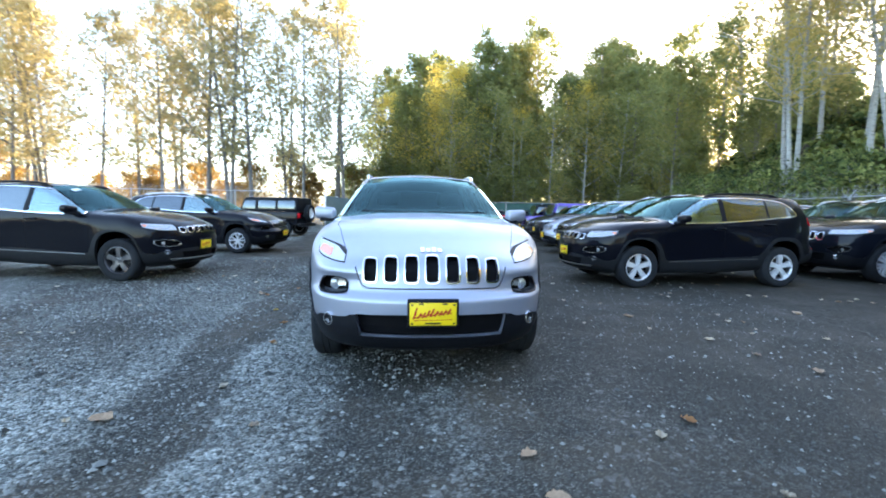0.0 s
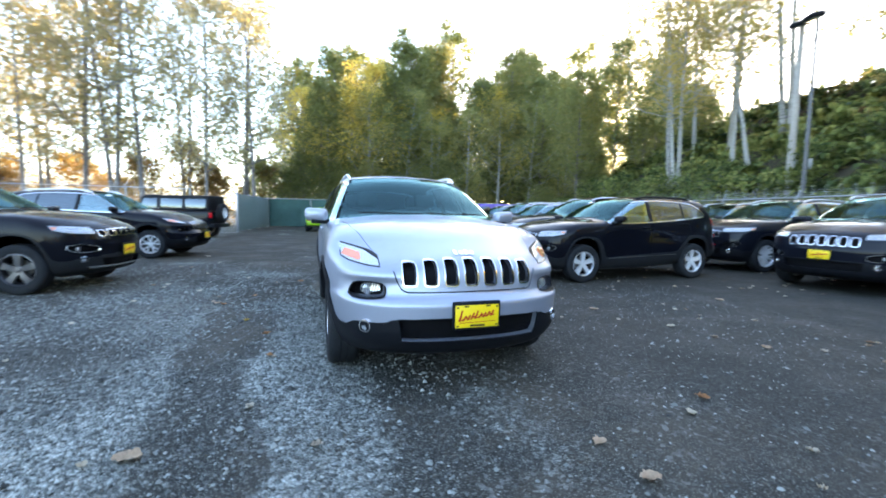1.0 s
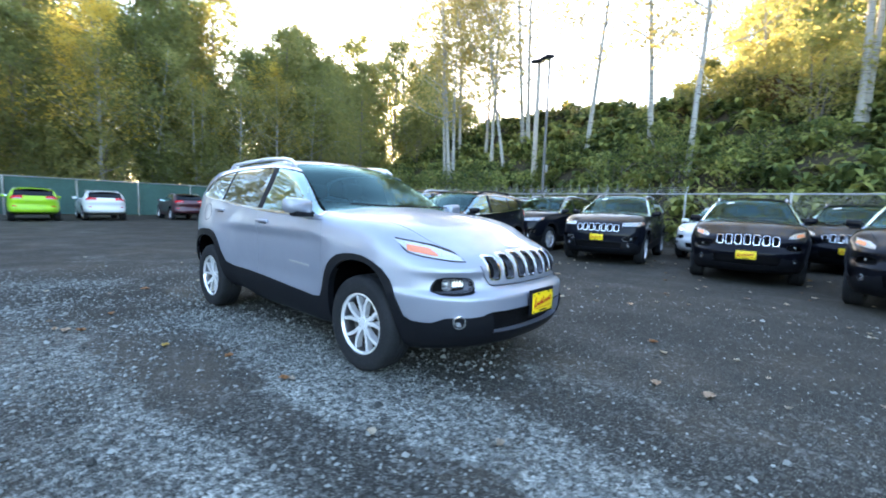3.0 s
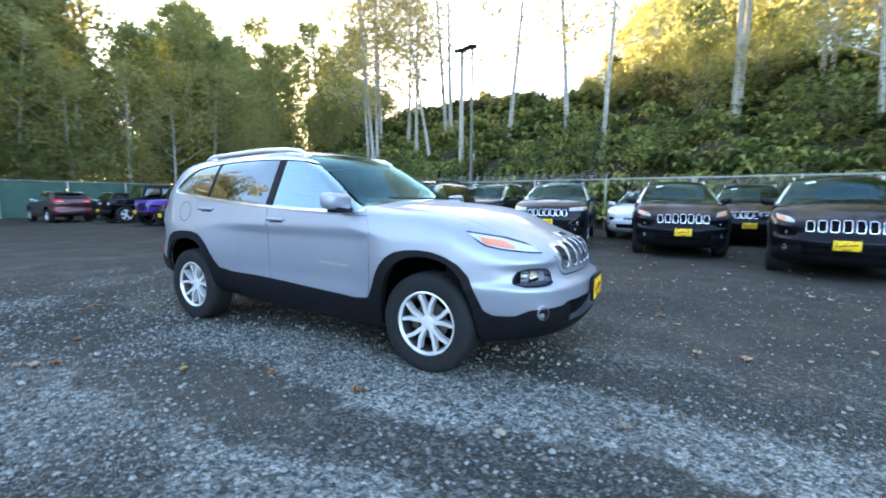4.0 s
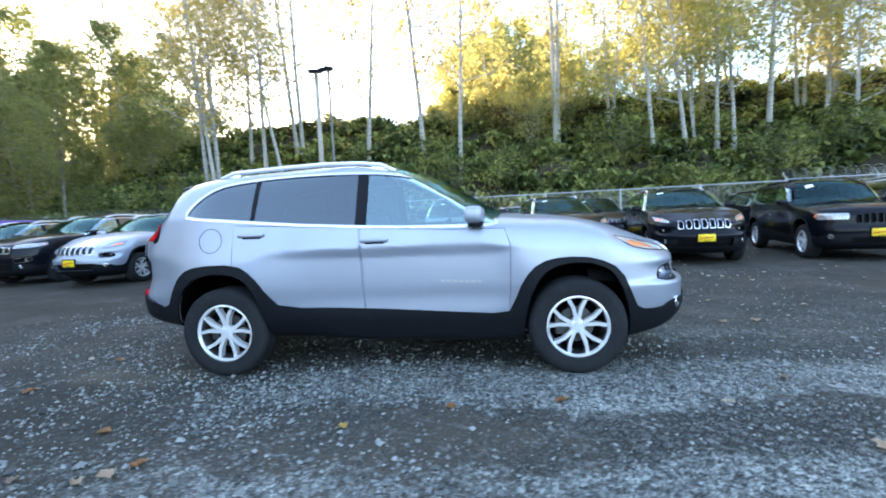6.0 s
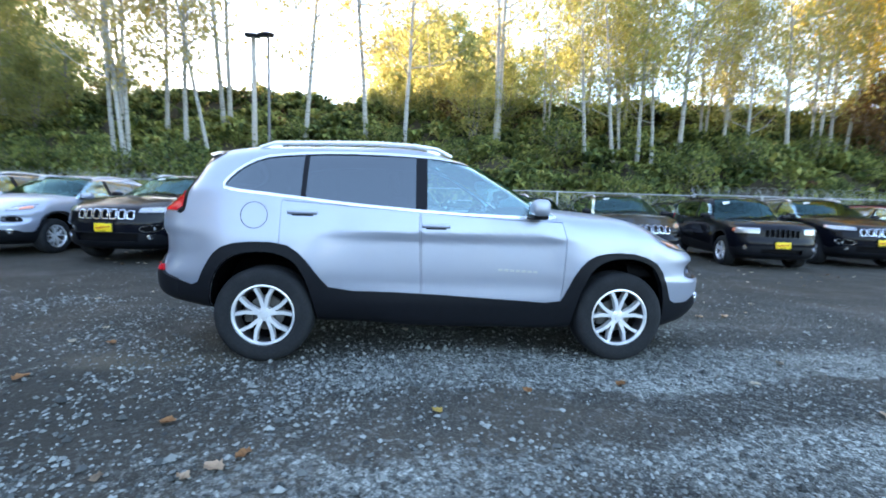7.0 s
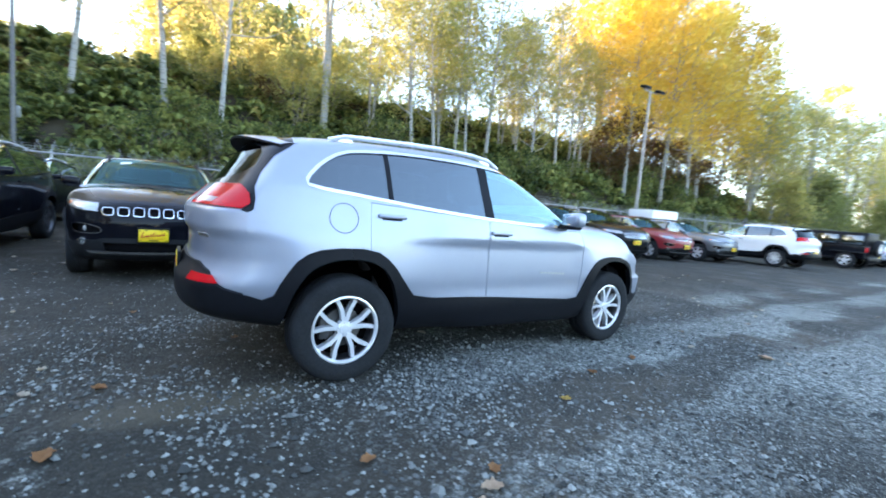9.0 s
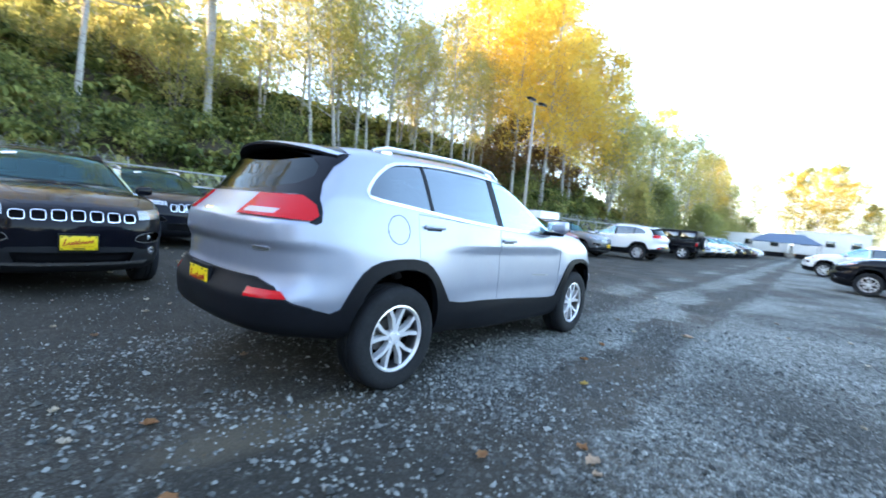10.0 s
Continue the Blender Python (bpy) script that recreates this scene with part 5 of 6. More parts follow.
def fern_fronds(n, x0, x1, y0, y1, each=9):
    """Rosettes of arching fern fronds on the slope; vertices and faces."""
    c = np.repeat(ivy_points(n, x0, x1, y0, y1), each, 0)
    m = len(c)
    a = np.tile(np.arange(each), m // each) * 2 * np.pi / each + rng.normal(0, 0.3, m)
    ln = rng.uniform(0.42, 0.92, m)
    up = rng.uniform(0.22, 0.6, m)
    d = np.stack([np.cos(a), np.sin(a), 0 * a], 1)
    w = np.stack([-np.sin(a), np.cos(a), 0 * a], 1)
    rows = []
    for r, h, k in ((0.04, 0.05, 0.02), (0.38, 0.85, 0.115), (0.74, 0.95, 0.085), (1.0, 0.45, 0.008)):
        mid = c + d * (ln * r)[:, None] + np.array([0, 0, 1.0]) * (up * h)[:, None]
        wide = w * (k * ln * rng.uniform(0.8, 1.3, m))[:, None] * 1.6
        rows += [mid + wide, mid - wide]
    P = np.stack(rows, 1).reshape(-1, 3)
    o = 8 * np.arange(m)[:, None]
    F = np.concatenate([o + np.array([[2 * q, 2 * q + 1, 2 * q + 3, 2 * q + 2]]) for q in range(3)], 0)
    return P, F


P, F = fern_fronds(5200, 14.6, 29, -42, 42)
single("ferns", mesh_from("ferns", P, F), IVY, "arching green ferns covering the slope", "ferns", kind="stuff", smooth=False)
P, F = leaf_cloud(ivy_points(9000, 14.4, 33, -95, -42), 0.28, 0.9)
single("far_undergrowth", mesh_from("far_undergrowth", P, F), IVY, "green bramble on the far end of the slope", "undergrowth", kind="stuff", smooth=False)


def build_tree(name, label, seed, h, base, rad, leaves, size, wood, leaf, lean=0.02, limbs=22, shape=0.6, forks=1, thick=0.0105):
    """A tree with a tapered trunk, limbs and a crown of many leaves; stands at its own foot."""
    r = random.Random(seed)
    root = thing(name, label, "tree")
    stems = []
    for k in range(forks):
        dx, dy = r.gauss(0, lean) + (k - (forks - 1) / 2) * 0.09, r.gauss(0, lean)
        p, q, pts = [0.0, 0.0], [0.0, 0.0], []
        for i in range(9):
            t = i / 8
            q = [q[0] + r.gauss(0, 0.012) * h / 8, q[1] + r.gauss(0, 0.012) * h / 8]
            pts.append(Vector((dx * h * t + q[0] + (k - (forks - 1) / 2) * 0.25, dy * h * t + q[1], h * t - 0.15)))
        stems.append((pts, [max(0.022, h * thick * (1 - 0.86 * i / 8) * (1.22 if i == 0 else 1)) for i in range(9)], 8))
    arms, tips = [], []
    for i in range(limbs):
        pts, rr, _ = stems[i % forks]
        t = base + (0.98 - base) * ((i + r.random()) / limbs)
        j = min(7, int(t * 8))
        o = pts[j].lerp(pts[j + 1], t * 8 - j)
        a = i * 2.4 + r.uniform(-0.5, 0.5)
        u = (t - base) / (1 - base)
        ln = rad * (0.35 + 1.0 * math.sin(math.pi * min(1, 0.12 + u * 0.88) ** shape)) * r.uniform(0.7, 1.15)
        up = r.uniform(0.35, 0.95)
        d = Vector((math.cos(a), math.sin(a), up)).normalized()
        m = o + d * ln * 0.55 + Vector((0, 0, -0.05 * ln))
        e = o + d * ln + Vector((r.gauss(0, 0.12), r.gauss(0, 0.12), 0.12)) * ln
        w = max(0.018, rr[j] * 0.42)
        arms.append(([o, m, e], [w, w * 0.6, 0.012], 4))
        tips.append((o, m, e, ln))
        for _ in range(2):
            k = m.lerp(e, r.random() * 0.6)
            g = k + (d + Vector((r.gauss(0, 0.7), r.gauss(0, 0.7), r.gauss(0.1, 0.4)))).normalized() * ln * 0.45
            arms.append(([k, g], [w * 0.4, 0.01], 3))
            tips.append((k, k.lerp(g, 0.5), g, ln * 0.6))
    part("trunk", tubes(*(stems + arms)), wood, root, "pale bark trunk with limbs" if wood is BIRCH else "grey bark trunk with limbs", angle=60)
    idx = rng.integers(0, len(tips), leaves)
    t = rng.uniform(0.3, 1.08, leaves)
    O, M, E = (np.array([tuple(q[c]) for q in tips]) for c in range(3))
    L = np.array([q[3] for q in tips])
    C = np.where((t < 0.5)[:, None], O[idx] + (M[idx] - O[idx]) * (t * 2)[:, None], M[idx] + (E[idx] - M[idx]) * ((t - 0.5) * 2)[:, None])
    C = C + rng.normal(0, 1, (leaves, 3)) * (0.16 + 0.19 * L[idx])[:, None]
    P, F = leaf_cloud(C, size * 1.15, 0.3, flat=True)
    part("crown", mesh_from("crown", P, F), leaf, root, "airy crown of small leaves", smooth=False)
    return root


class Wood:
    """One tree kind: built once, then copied about with turns and scales."""

    def __init__(self, *makers):
        self.first = [m() for m in makers]
        self.used = set()
        self.k = 0

    def put(self, x, y, z=None, scale=1.0, turn=None, group="", tilt=0.0):
        ob = self.first[self.k % len(self.first)]
        z = float(hill(x, y)) if z is None and x > 14.2 else (z or 0.0)
        turn = rng.uniform(0, 360) if turn is None else turn
        m = pose(x, y, z - 0.1, tilt, rng.normal(0, 1.2), turn)
        i = self.k % len(self.first)
        self.k += 1
        if i in self.used:
            ob = copy_thing(ob, m)
        else:
            self.used.add(i)
            ob.matrix_basis = m
        ob.scale = (scale, scale, scale)
        if group:
            tagged(ob, group=group)
        return ob


birches = Wood(*[(lambda s=s, h=h, f=f: build_tree("birch_tree", "slender birch with pale trunk and yellowing airy leaves", s, h, 0.25, h * 0.175, 4000, 0.072, BIRCH, OLIVE, 0.04, 26, 0.7, f, 0.0105))
                 for s, h, f in ((1, 11, 1), (2, 12.5, 1), (3, 10, 2), (4, 11.5, 1))])
alders = Wood(*[(lambda s=s, h=h: build_tree("alder_tree", "tall green alder with a dense leafy crown", s, h, 0.16, h * 0.17, 7500, 0.135, ALDER, GREEN, 0.015, 34, 0.6, 1, 0.009))
                for s, h in ((11, 18), (12, 20), (13, 16), (14, 18))])
bare = Wood(*[(lambda s=s, h=h, f=f: build_tree("thin_poplar", "tall half-bare poplar with thin autumn leaves", s, h, 0.22, h * 0.125, 4200, 0.125, ALDER, FADED, 0.025, 30, 0.7, f, 0.0085))
              for s, h, f in ((21, 20, 1), (22, 22, 2), (23, 19, 1), (24, 21, 2))])
sparse = Wood(*[(lambda s=s, h=h, f=f: build_tree("half_bare_birch", "tall half-bare birch with a pale trunk and few leaves", s, h, 0.30, h * 0.17, 3500, 0.09, BIRCH, FADED_GOLD, 0.03, 24, 0.8, f, 0.0095))
                for s, h, f in ((81, 15, 1), (82, 16, 2), (83, 14, 1), (84, 16, 1))])
maples = Wood(*[(lambda s=s, h=h: build_tree("golden_maple", "tall maple with sunlit golden leaves", s, h, 0.24, h * 0.20, 7200, 0.125, BIRCH, GOLD, 0.02, 32, 0.6, 1, 0.010))
                for s, h in ((31, 18), (32, 20))])
rusty = Wood(*[(lambda s=s, h=h: build_tree("autumn_shrub", "rust-coloured autumn shrub behind the fence", s, h, 0.05, h * 0.32, 3200, 0.115, ALDER, RUST, 0.03, 22, 0.6, 3, 0.012))
               for s, h in ((41, 6), (42, 7), (43, 5))])
# dead leaves; the dark of their brown holds the thicket's shade
browns = Wood(*[(lambda s=s, h=h: build_tree("brown_thicket", "dense thicket of dead brown leaves with its shade in the colour", s, h, 0.03, h * 0.36, 4200, 0.13, ALDER, BRACKEN, 0.03, 24, 0.6, 3, 0.012))
                for s, h in ((91, 6.5), (92, 7.5))])
shrubs = Wood(*[(lambda s=s, h=h: build_tree("leafy_shrub", "dense green shrub with drooping leaves", s, h, 0.03, h * 0.36, 4500, 0.115, ALDER, GREEN, 0.03, 26, 0.6, 3, 0.012))
                for s, h in ((51, 5), (52, 6.5), (53, 7.5))])

olives = Wood(*[(lambda s=s, h=h: build_tree("yellowing_shrub", "yellowing leafy shrub on the slope", s, h, 0.04, h * 0.34, 4000, 0.11, ALDER, OLIVE, 0.03, 26, 0.6, 3, 0.012))
                for s, h in ((61, 6), (62, 7))])
yellowing = Wood(*[(lambda s=s, h=h: build_tree("yellowing_tree", "broad tree with dense yellowing leaves on the plateau", s, h, 0.06, h * 0.26, 8000, 0.20, ALDER, OLIVE, 0.02, 34, 0.6, 2, 0.010))
                   for s, h in ((95, 18), (96, 20))])
mounds = Wood(*[(lambda s=s, h=h: build_tree("bramble_bush", "low green bramble bush on the slope", s, h, 0.02, h * 0.55, 1900, 0.095, ALDER, IVY, 0.05, 22, 0.6, 3, 0.01))
                for s, h in ((71, 1.9), (72, 2.7), (73, 1.5))])
for i in range(72):
    mounds.put(rng.uniform(15.2, 20.5), -32 + 0.98 * i + rng.uniform(-0.6, 0.6), scale=rng.uniform(0.5, 0.85), group="bramble bushes")
P, F = leaf_cloud(np.array([q for q in ivy_points(16000, 21.5, 33, -40, 40) if q[0] > 23.5 + 2.0 * noise.noise((q[0] * 0.3, q[1] * 0.3, 5.0))]), 0.15, 0.6, flat=True)
single("bracken", mesh_from("bracken", P, F), BRACKEN, "dead brown bracken along the top of the slope", "bracken", kind="stuff", smooth=False)
STRAW = foliage("sunlit straw grass", (0.0, (0.30, 0.24, 0.08)), (0.6, (0.50, 0.41, 0.15)), (1.0, (0.62, 0.54, 0.26)), through_light=0.5)
P, F = leaf_cloud(np.array([q for q in ivy_points(9000, 24.0, 33, 5, 30) if q[0] > 26.0 + 2.0 * noise.noise((q[0] * 0.4, q[1] * 0.4, 8.0))]) + np.array([0, 0, 0.12]), 0.15, 0.2, flat=True)
single("straw_grass", mesh_from("straw_grass", P, F), STRAW, "dry yellow grass on the top of the slope", "grass", kind="stuff", smooth=False)
# pale trunks on the slope
for x, y, s, tilt in ((17.6, 22.0, 0.95, 0), (17.4, 21.2, 0.9, 3), (21.5, 21.8, 1.05, 0), (19.0, 19.1, 0.9, 0), (18.6, 17.6, 0.8, 9), (21.0, 17.8, 1.0, 5),
                      (20.0, 13.0, 1.05, 0), (20.2, 9.5, 1.0, 0), (18.7, 7.3, 1.0, 2), (22.0, 1.9, 1.1, 0), (21.2, 24.2, 1.1, 0), (23.4, 33.4, 1.2, 0), (25.0, 28.0, 1.1, 0)):
    sparse.put(x, y, scale=s * rng.uniform(0.95, 1.05), tilt=tilt, group="half-bare birches on the slope")
for x, y, s in ((19.0, -2.6, 1.05), (19.4, -4.3, 0.95), (20.2, -4.9, 0.9), (19.7, -5.7, 0.95), (19.6, -6.5, 0.95), (19.9, -8.1, 1.1), (22.2, -10.7, 0.95), (20.6, -11.0, 0.95),
                (19.0, -11.3, 0.9), (20.1, -14.4, 1.0), (20.4, -16.1, 0.95), (20.5, -17.1, 0.95), (20.8, -18.2, 1.0), (26.0, -9.0, 0.9), (25.0, -14.0, 0.95), (27.0, -3.5, 0.8), (26.5, -19.0, 1.0)):
    birches.put(x, y, scale=s * rng.uniform(0.95, 1.05), tilt=rng.normal(0, 2.5), group="birches on the slope")
for i in range(5):
    birches.put(rng.uniform(22, 30), -46 + 3.8 * i + rng.uniform(-0.8, 0.8), scale=rng.uniform(0.85, 1.1), group="birches on the slope")
for x, y, s, tilt in ((19.1, -20.6, 0.85, 0), (18.4, -24.0, 0.9, 0), (20.8, -25, 1.0, 0), (24, -27, 1.1, 0), (18.7, -29.4, 0.9, -5), (22.5, -21, 0.95, 0), (18.9, -32.1, 0.85, -8),
                      (18.0, -27.0, 0.75, 3), (22, -34, 1.0, 0), (24, -22.5, 1.0, 0)):
    maples.put(x, y, scale=s, tilt=tilt, group="golden maples")
for x, y, s in ((17.4, -34.8, 1.1), (16.8, -38, 1.15), (18.5, -36.5, 1.2)):
    birches.put(x, y, scale=s, tilt=rng.uniform(-8, 2), group="birches on the slope")
for x, y, s in ((20.5, -20.0, 0.75), (21.0, -22.6, 0.8), (20.4, -25.4, 0.7), (20.2, -28.0, 0.7), (19.6, -31.0, 0.6)):
    browns.put(x, y, scale=s, group="brown thicket under the maples")
for i in range(13):
    y = -40 - 5.2 * i
    birches.put(rng.uniform(16, 22), y, scale=rng.uniform(1.15, 1.4), tilt=rng.uniform(-7, 3), group="birches at the far end")
    (browns if i % 4 == 1 else birches if i % 4 else maples).put(rng.uniform(20, 27), y - 2, scale=rng.uniform(0.85, 1.05) * (1.3 if i % 4 else 0.9), group="far trees along the slope")
for i in range(22):
    (shrubs if i % 2 else olives).put(rng.uniform(15.5, 20), -38 - 2.6 * i, scale=rng.uniform(0.6, 0.95), group="shrubs at the far end")
# shrubs high on the slope
for i in range(25):
    y = -34 + 2.6 * i + rng.uniform(-0.8, 0.8)
    low = 7.5 < y < 24 or -20 < y < -1
    (olives if i % 2 else shrubs if i % 4 else rusty).put(rng.uniform(27.5, 32), y, scale=rng.uniform(0.14, 0.24) if low else rng.uniform(0.22, 0.4), group="shrubs on the slope")
for i, (x, y, s) in enumerate(((22.0, 3.4, 0.6), (23.5, 5.6, 0.65), (25.0, 1.0, 0.55), (24.0, 7.4, 0.4))):
    (shrubs if i == 2 else olives).put(x, y, scale=s, group="shrubs on the slope")
for i, (x, y, s) in enumerate(((24.0, 6.4, 0.5), (25.0, 8.4, 0.5), (25.5, 4.2, 0.45), (23.4, 4.9, 0.35), (26.0, 10.0, 0.4))):
    (browns if i == 3 else shrubs).put(x, y, scale=s, group="shrubs on the slope")
# tall yellowing trees on the plateau above
for x, y, s in ((60, 0.5, 0.95), (63, 4.5, 1.05), (58, 8.5, 0.9), (66, 12.0, 1.0), (64, -3.0, 0.85), (70, 8.0, 1.1), (68, 1.5, 1.05), (62, 15.0, 0.8), (60, -8.0, 0.8), (62, -14.0, 0.85)):
    yellowing.put(x, y, scale=s, group="trees on the plateau")
for x, y, s in ((26.5, 6.0, 0.9), (27.5, 1.0, 1.0), (24.0, -1.5, 1.05), (25.0, -4.5, 1.0), (24.5, -6.8, 1.05), (27.0, -8.0, 1.0), (23.5, -13.0, 1.0)):
    birches.put(x, y, scale=s, group="birches on the slope")
# wood behind the back fence
for i in range(42):
    x = -7 + 1.25 * i + rng.uniform(-0.7, 0.7)
    alders.put(x, rng.uniform(41, 58), z=0, scale=rng.uniform(0.85, 1.12), group="alders behind the fence")
for i in range(12):
    (alders if i % 3 else maples).put(-5 + 2.0 * i + rng.uniform(-0.7, 0.7), rng.uniform(39, 43), z=0, scale=rng.uniform(0.6, 0.8), group="alders behind the fence")
for i in range(26):
    (shrubs if i % 3 else olives).put(-8 + 1.5 * i + rng.uniform(-0.6, 0.6), rng.uniform(38.0, 41.0), z=0, scale=rng.uniform(0.7, 1.0), group="shrubs behind the fence")
for i in range(9):
    birches.put(-3 + 3.1 * i + rng.uniform(-0.8, 0.8), rng.uniform(37.5, 40), z=0, scale=rng.uniform(0.9, 1.1), group="birches behind the fence")
for i in range(7):
    (alders if i % 2 else shrubs).put(15.5 + 1.6 * i, rng.uniform(27, 36), scale=rng.uniform(0.5, 0.7), group="alders behind the fence")
# sparse tall trees to the north-west
for i in range(17):
    bare.put(-38 + 1.9 * i + rng.uniform(-0.7, 0.7), rng.uniform(32, 40), scale=rng.uniform(0.82, 1.05), group="poplars behind the fence")
for i in range(16):
    rusty.put(-48 + 2.8 * i + rng.uniform(-0.7, 0.7), rng.uniform(36, 46), scale=rng.uniform(0.7, 1.0), group="autumn shrubs behind the fence")
# trees that close the other sides
for i in range(16):
    (alders if i % 2 else bare).put(rng.uniform(-66, -56), -70 + 7 * i, scale=rng.uniform(0.4, 0.6), group="trees across the lot")
for i in range(12):
    (rusty if i % 2 else shrubs).put(rng.uniform(-56, -50), -62 + 8.5 * i, scale=rng.uniform(0.7, 0.9), group="shrubs across the lot")
for i in range(9):
    (alders if i % 2 else maples).put(-9 + 3.0 * i, rng.uniform(-122, -108), scale=rng.uniform(0.9, 1.25) if i > 3 else rng.uniform(0.6, 0.8), group="trees at the far end")

# ---- fences, lamp posts, far structures ----
FABRIC = plain("green fence fabric", (0.045, 0.10, 0.085), 0.85, 0, 12, 0.3, 0.3)
CONCRETE = plain("pale painted panel", (0.15, 0.20, 0.19), 0.8, 0, 5, 0.2, 0.15)


def fence_run(a, b, high, label, fabric=False, wire=True, coil=False, step=3.0):
    """A fence from a to b: posts, top rail, chain link or fabric, barbed strands."""
    a, b = Vector((*a, 0)), Vector((*b, 0))
    d = b - a
    ln, d = d.length, d.normalized()
    root = thing("fence", label, "fence", "perimeter fence")
    root.matrix_basis = Matrix.Translation(a) @ Matrix.Rotation(math.atan2(d.y, d.x), 4, "Z")
    n = max(1, round(ln / step))
    post = tubes(([(0, 0, -0.1), (0, 0, high + 0.02)], 0.038, 10), ([(0, 0, high), (0, 0.0, high + 0.05)], [0.045, 0.02], 10))
    arm = tubes(([(0, 0, high), (0, 0.22, high + 0.28)], 0.014, 6))
    for i in range(n + 1):
        p = part("post", post, GALV, root, at=pose(ln * i / n, 0, 0))
        if wire:
            part("barb_arm", arm, GALV, p)
    part("top_rail", tubes(([(0, 0, high), (ln, 0, high)], 0.024, 8)), GALV, root)
    if wire:
        for k in range(3):
            part("barbed_wire", tubes(([(ln * i / (4 * n), 0.07 + 0.06 * k, high + 0.09 + 0.08 * k - 0.02 * (i % 4 == 2)) for i in range(4 * n + 1)], 0.004, 4)), GALV, root)
    if fabric:
        for i in range(n):
            x0, x1 = ln * i / n + 0.04, ln * (i + 1) / n - 0.04
            bm = bmesh.new()
            bmesh.ops.create_grid(bm, x_segments=10, y_segments=6, size=0.5)
            for v in bm.verts:
                u, w = v.co.x + 0.5, v.co.y + 0.5
                v.co = Vector((x0 + (x1 - x0) * u, 0.045 + 0.03 * math.sin(u * 9 + i) * math.sin(w * 3), 0.06 + (high - 0.1) * w))
            bmesh.ops.solidify(bm, geom=bm.faces, thickness=0.006)
            part("screen", bm, FABRIC, root, "green mesh screen")
    else:
        s, w, vs, fs = 0.075, 0.0022, [], []
        for sg in (-1, 1):
            for i in range(int((ln + high) / s)):
                x = i * s if sg < 0 else i * s - high
                x0, z0, x1, z1 = x, 0.05, x - sg * -high, high
                x1 = x + (high if sg > 0 else -high)
                if sg < 0:
                    x0, x1 = x, x - high
                if min(x0, x1) < 0 or max(x0, x1) > ln:
                    continue
                o = len(vs)
                y = 0.004 * sg
                vs += [(x0 - w, y, z0), (x0 + w, y, z0), (x1 + w, y, z1), (x1 - w, y, z1), (x0, y + w, z0), (x1, y + w, z1)]
                fs += [(o, o + 1, o + 2, o + 3), (o + 1, o + 4, o + 5, o + 2), (o + 4, o, o + 3, o + 5)]
        tagged(part("chain_link", mesh_from("chain_link", vs, fs), GALV, root, "woven wire mesh", smooth=False), kind="stuff")
    if coil:
        turns = int(ln / 0.42)
        pts = [(0.42 * i / 10, 0.1 + 0.20 * math.cos(2 * math.pi * i / 10), high + 0.2 + 0.20 * math.sin(2 * math.pi * i / 10)) for i in range(turns * 10)]
        part("razor_coil", tubes((pts, 0.008, 3)), GALV, root, "coil of razor wire")
    return root


fence_run((14.4, 36), (14.4, 6), 2.0, "galvanised chain-link fence with a razor wire coil", coil=True)
fence_run((14.4, 6), (14.4, -6), 2.0, "galvanised chain-link fence with a bare top rail", wire=False)
fence_run((14.4, -6), (14.4, -48), 2.05, "galvanised chain-link fence with a razor wire coil", coil=True)
fence_run((-7.1, 34), (14.4, 36), 2.15, "chain-link fence hung with green screen fabric", fabric=True, wire=False, step=3.1)
fence_run((-40, 24.5), (-9.5, 25.5), 2.35, "chain-link fence with barbed wire before the trees")
# solid gate panels in the north-west corner
gate = thing("gate", "pale grey-green slatted metal gate, closed", "gate")
gate.matrix_basis = pose(-7.1, 25.6, 0, 0, 0, 90)
for i in range(26):
    part("slat", box(0.32 * i, 0.32 * i + 0.29, -0.02, 0.02, 0.06, 2.12, 0.006), CONCRETE, gate)
for x in (0.0, 2.8, 5.6, 8.3):
    part("gate_post", box(x - 0.05, x + 0.05, 0.03, 0.13, -0.05, 2.2, 0.01), GALV, gate)
for z in (0.3, 1.9):
    part("gate_rail", box(0, 8.3, 0.021, 0.06, z - 0.03, z + 0.03, 0.006), GALV, gate)


def lamp_post(x, y, z, top, turn):
    root = thing("lot_lamp", "tall lot lamp post with two flat lamp heads", "lamp post", "lot lamps")
    root.matrix_basis = pose(x, y, z, 0, 0, turn)
    h = top - z
    part("pole", tubes(([(0, 0, -0.2), (0, 0, h * 0.5), (0, 0, h)], [0.13, 0.10, 0.075], 12)), plain("weathered pole", (0.40, 0.37, 0.33), 0.7, 0.2, 8, 0.2), root, "weathered grey pole")
    part("crossarm", tubes(([(-0.7, 0, h - 0.05), (0.7, 0, h - 0.05)], 0.04, 8)), GALV, root)
    for s in (-1, 1):
        hd = part("lamp_head", box(-0.34, 0.34, -0.21, 0.21, -0.08, 0.10, 0.05), CLAD, root, "dark flat lamp head", pose(s * 0.78, 0.18, h + 0.02, -12, 0, 0))
        part("lamp_glass", box(-0.27, 0.27, -0.16, 0.16, -0.09, -0.075, 0.004), LENS, hd)
    part("junction_box", box(-0.12, 0.12, -0.2, -0.1, 2.0, 2.4, 0.02), GALV, root)
    return root


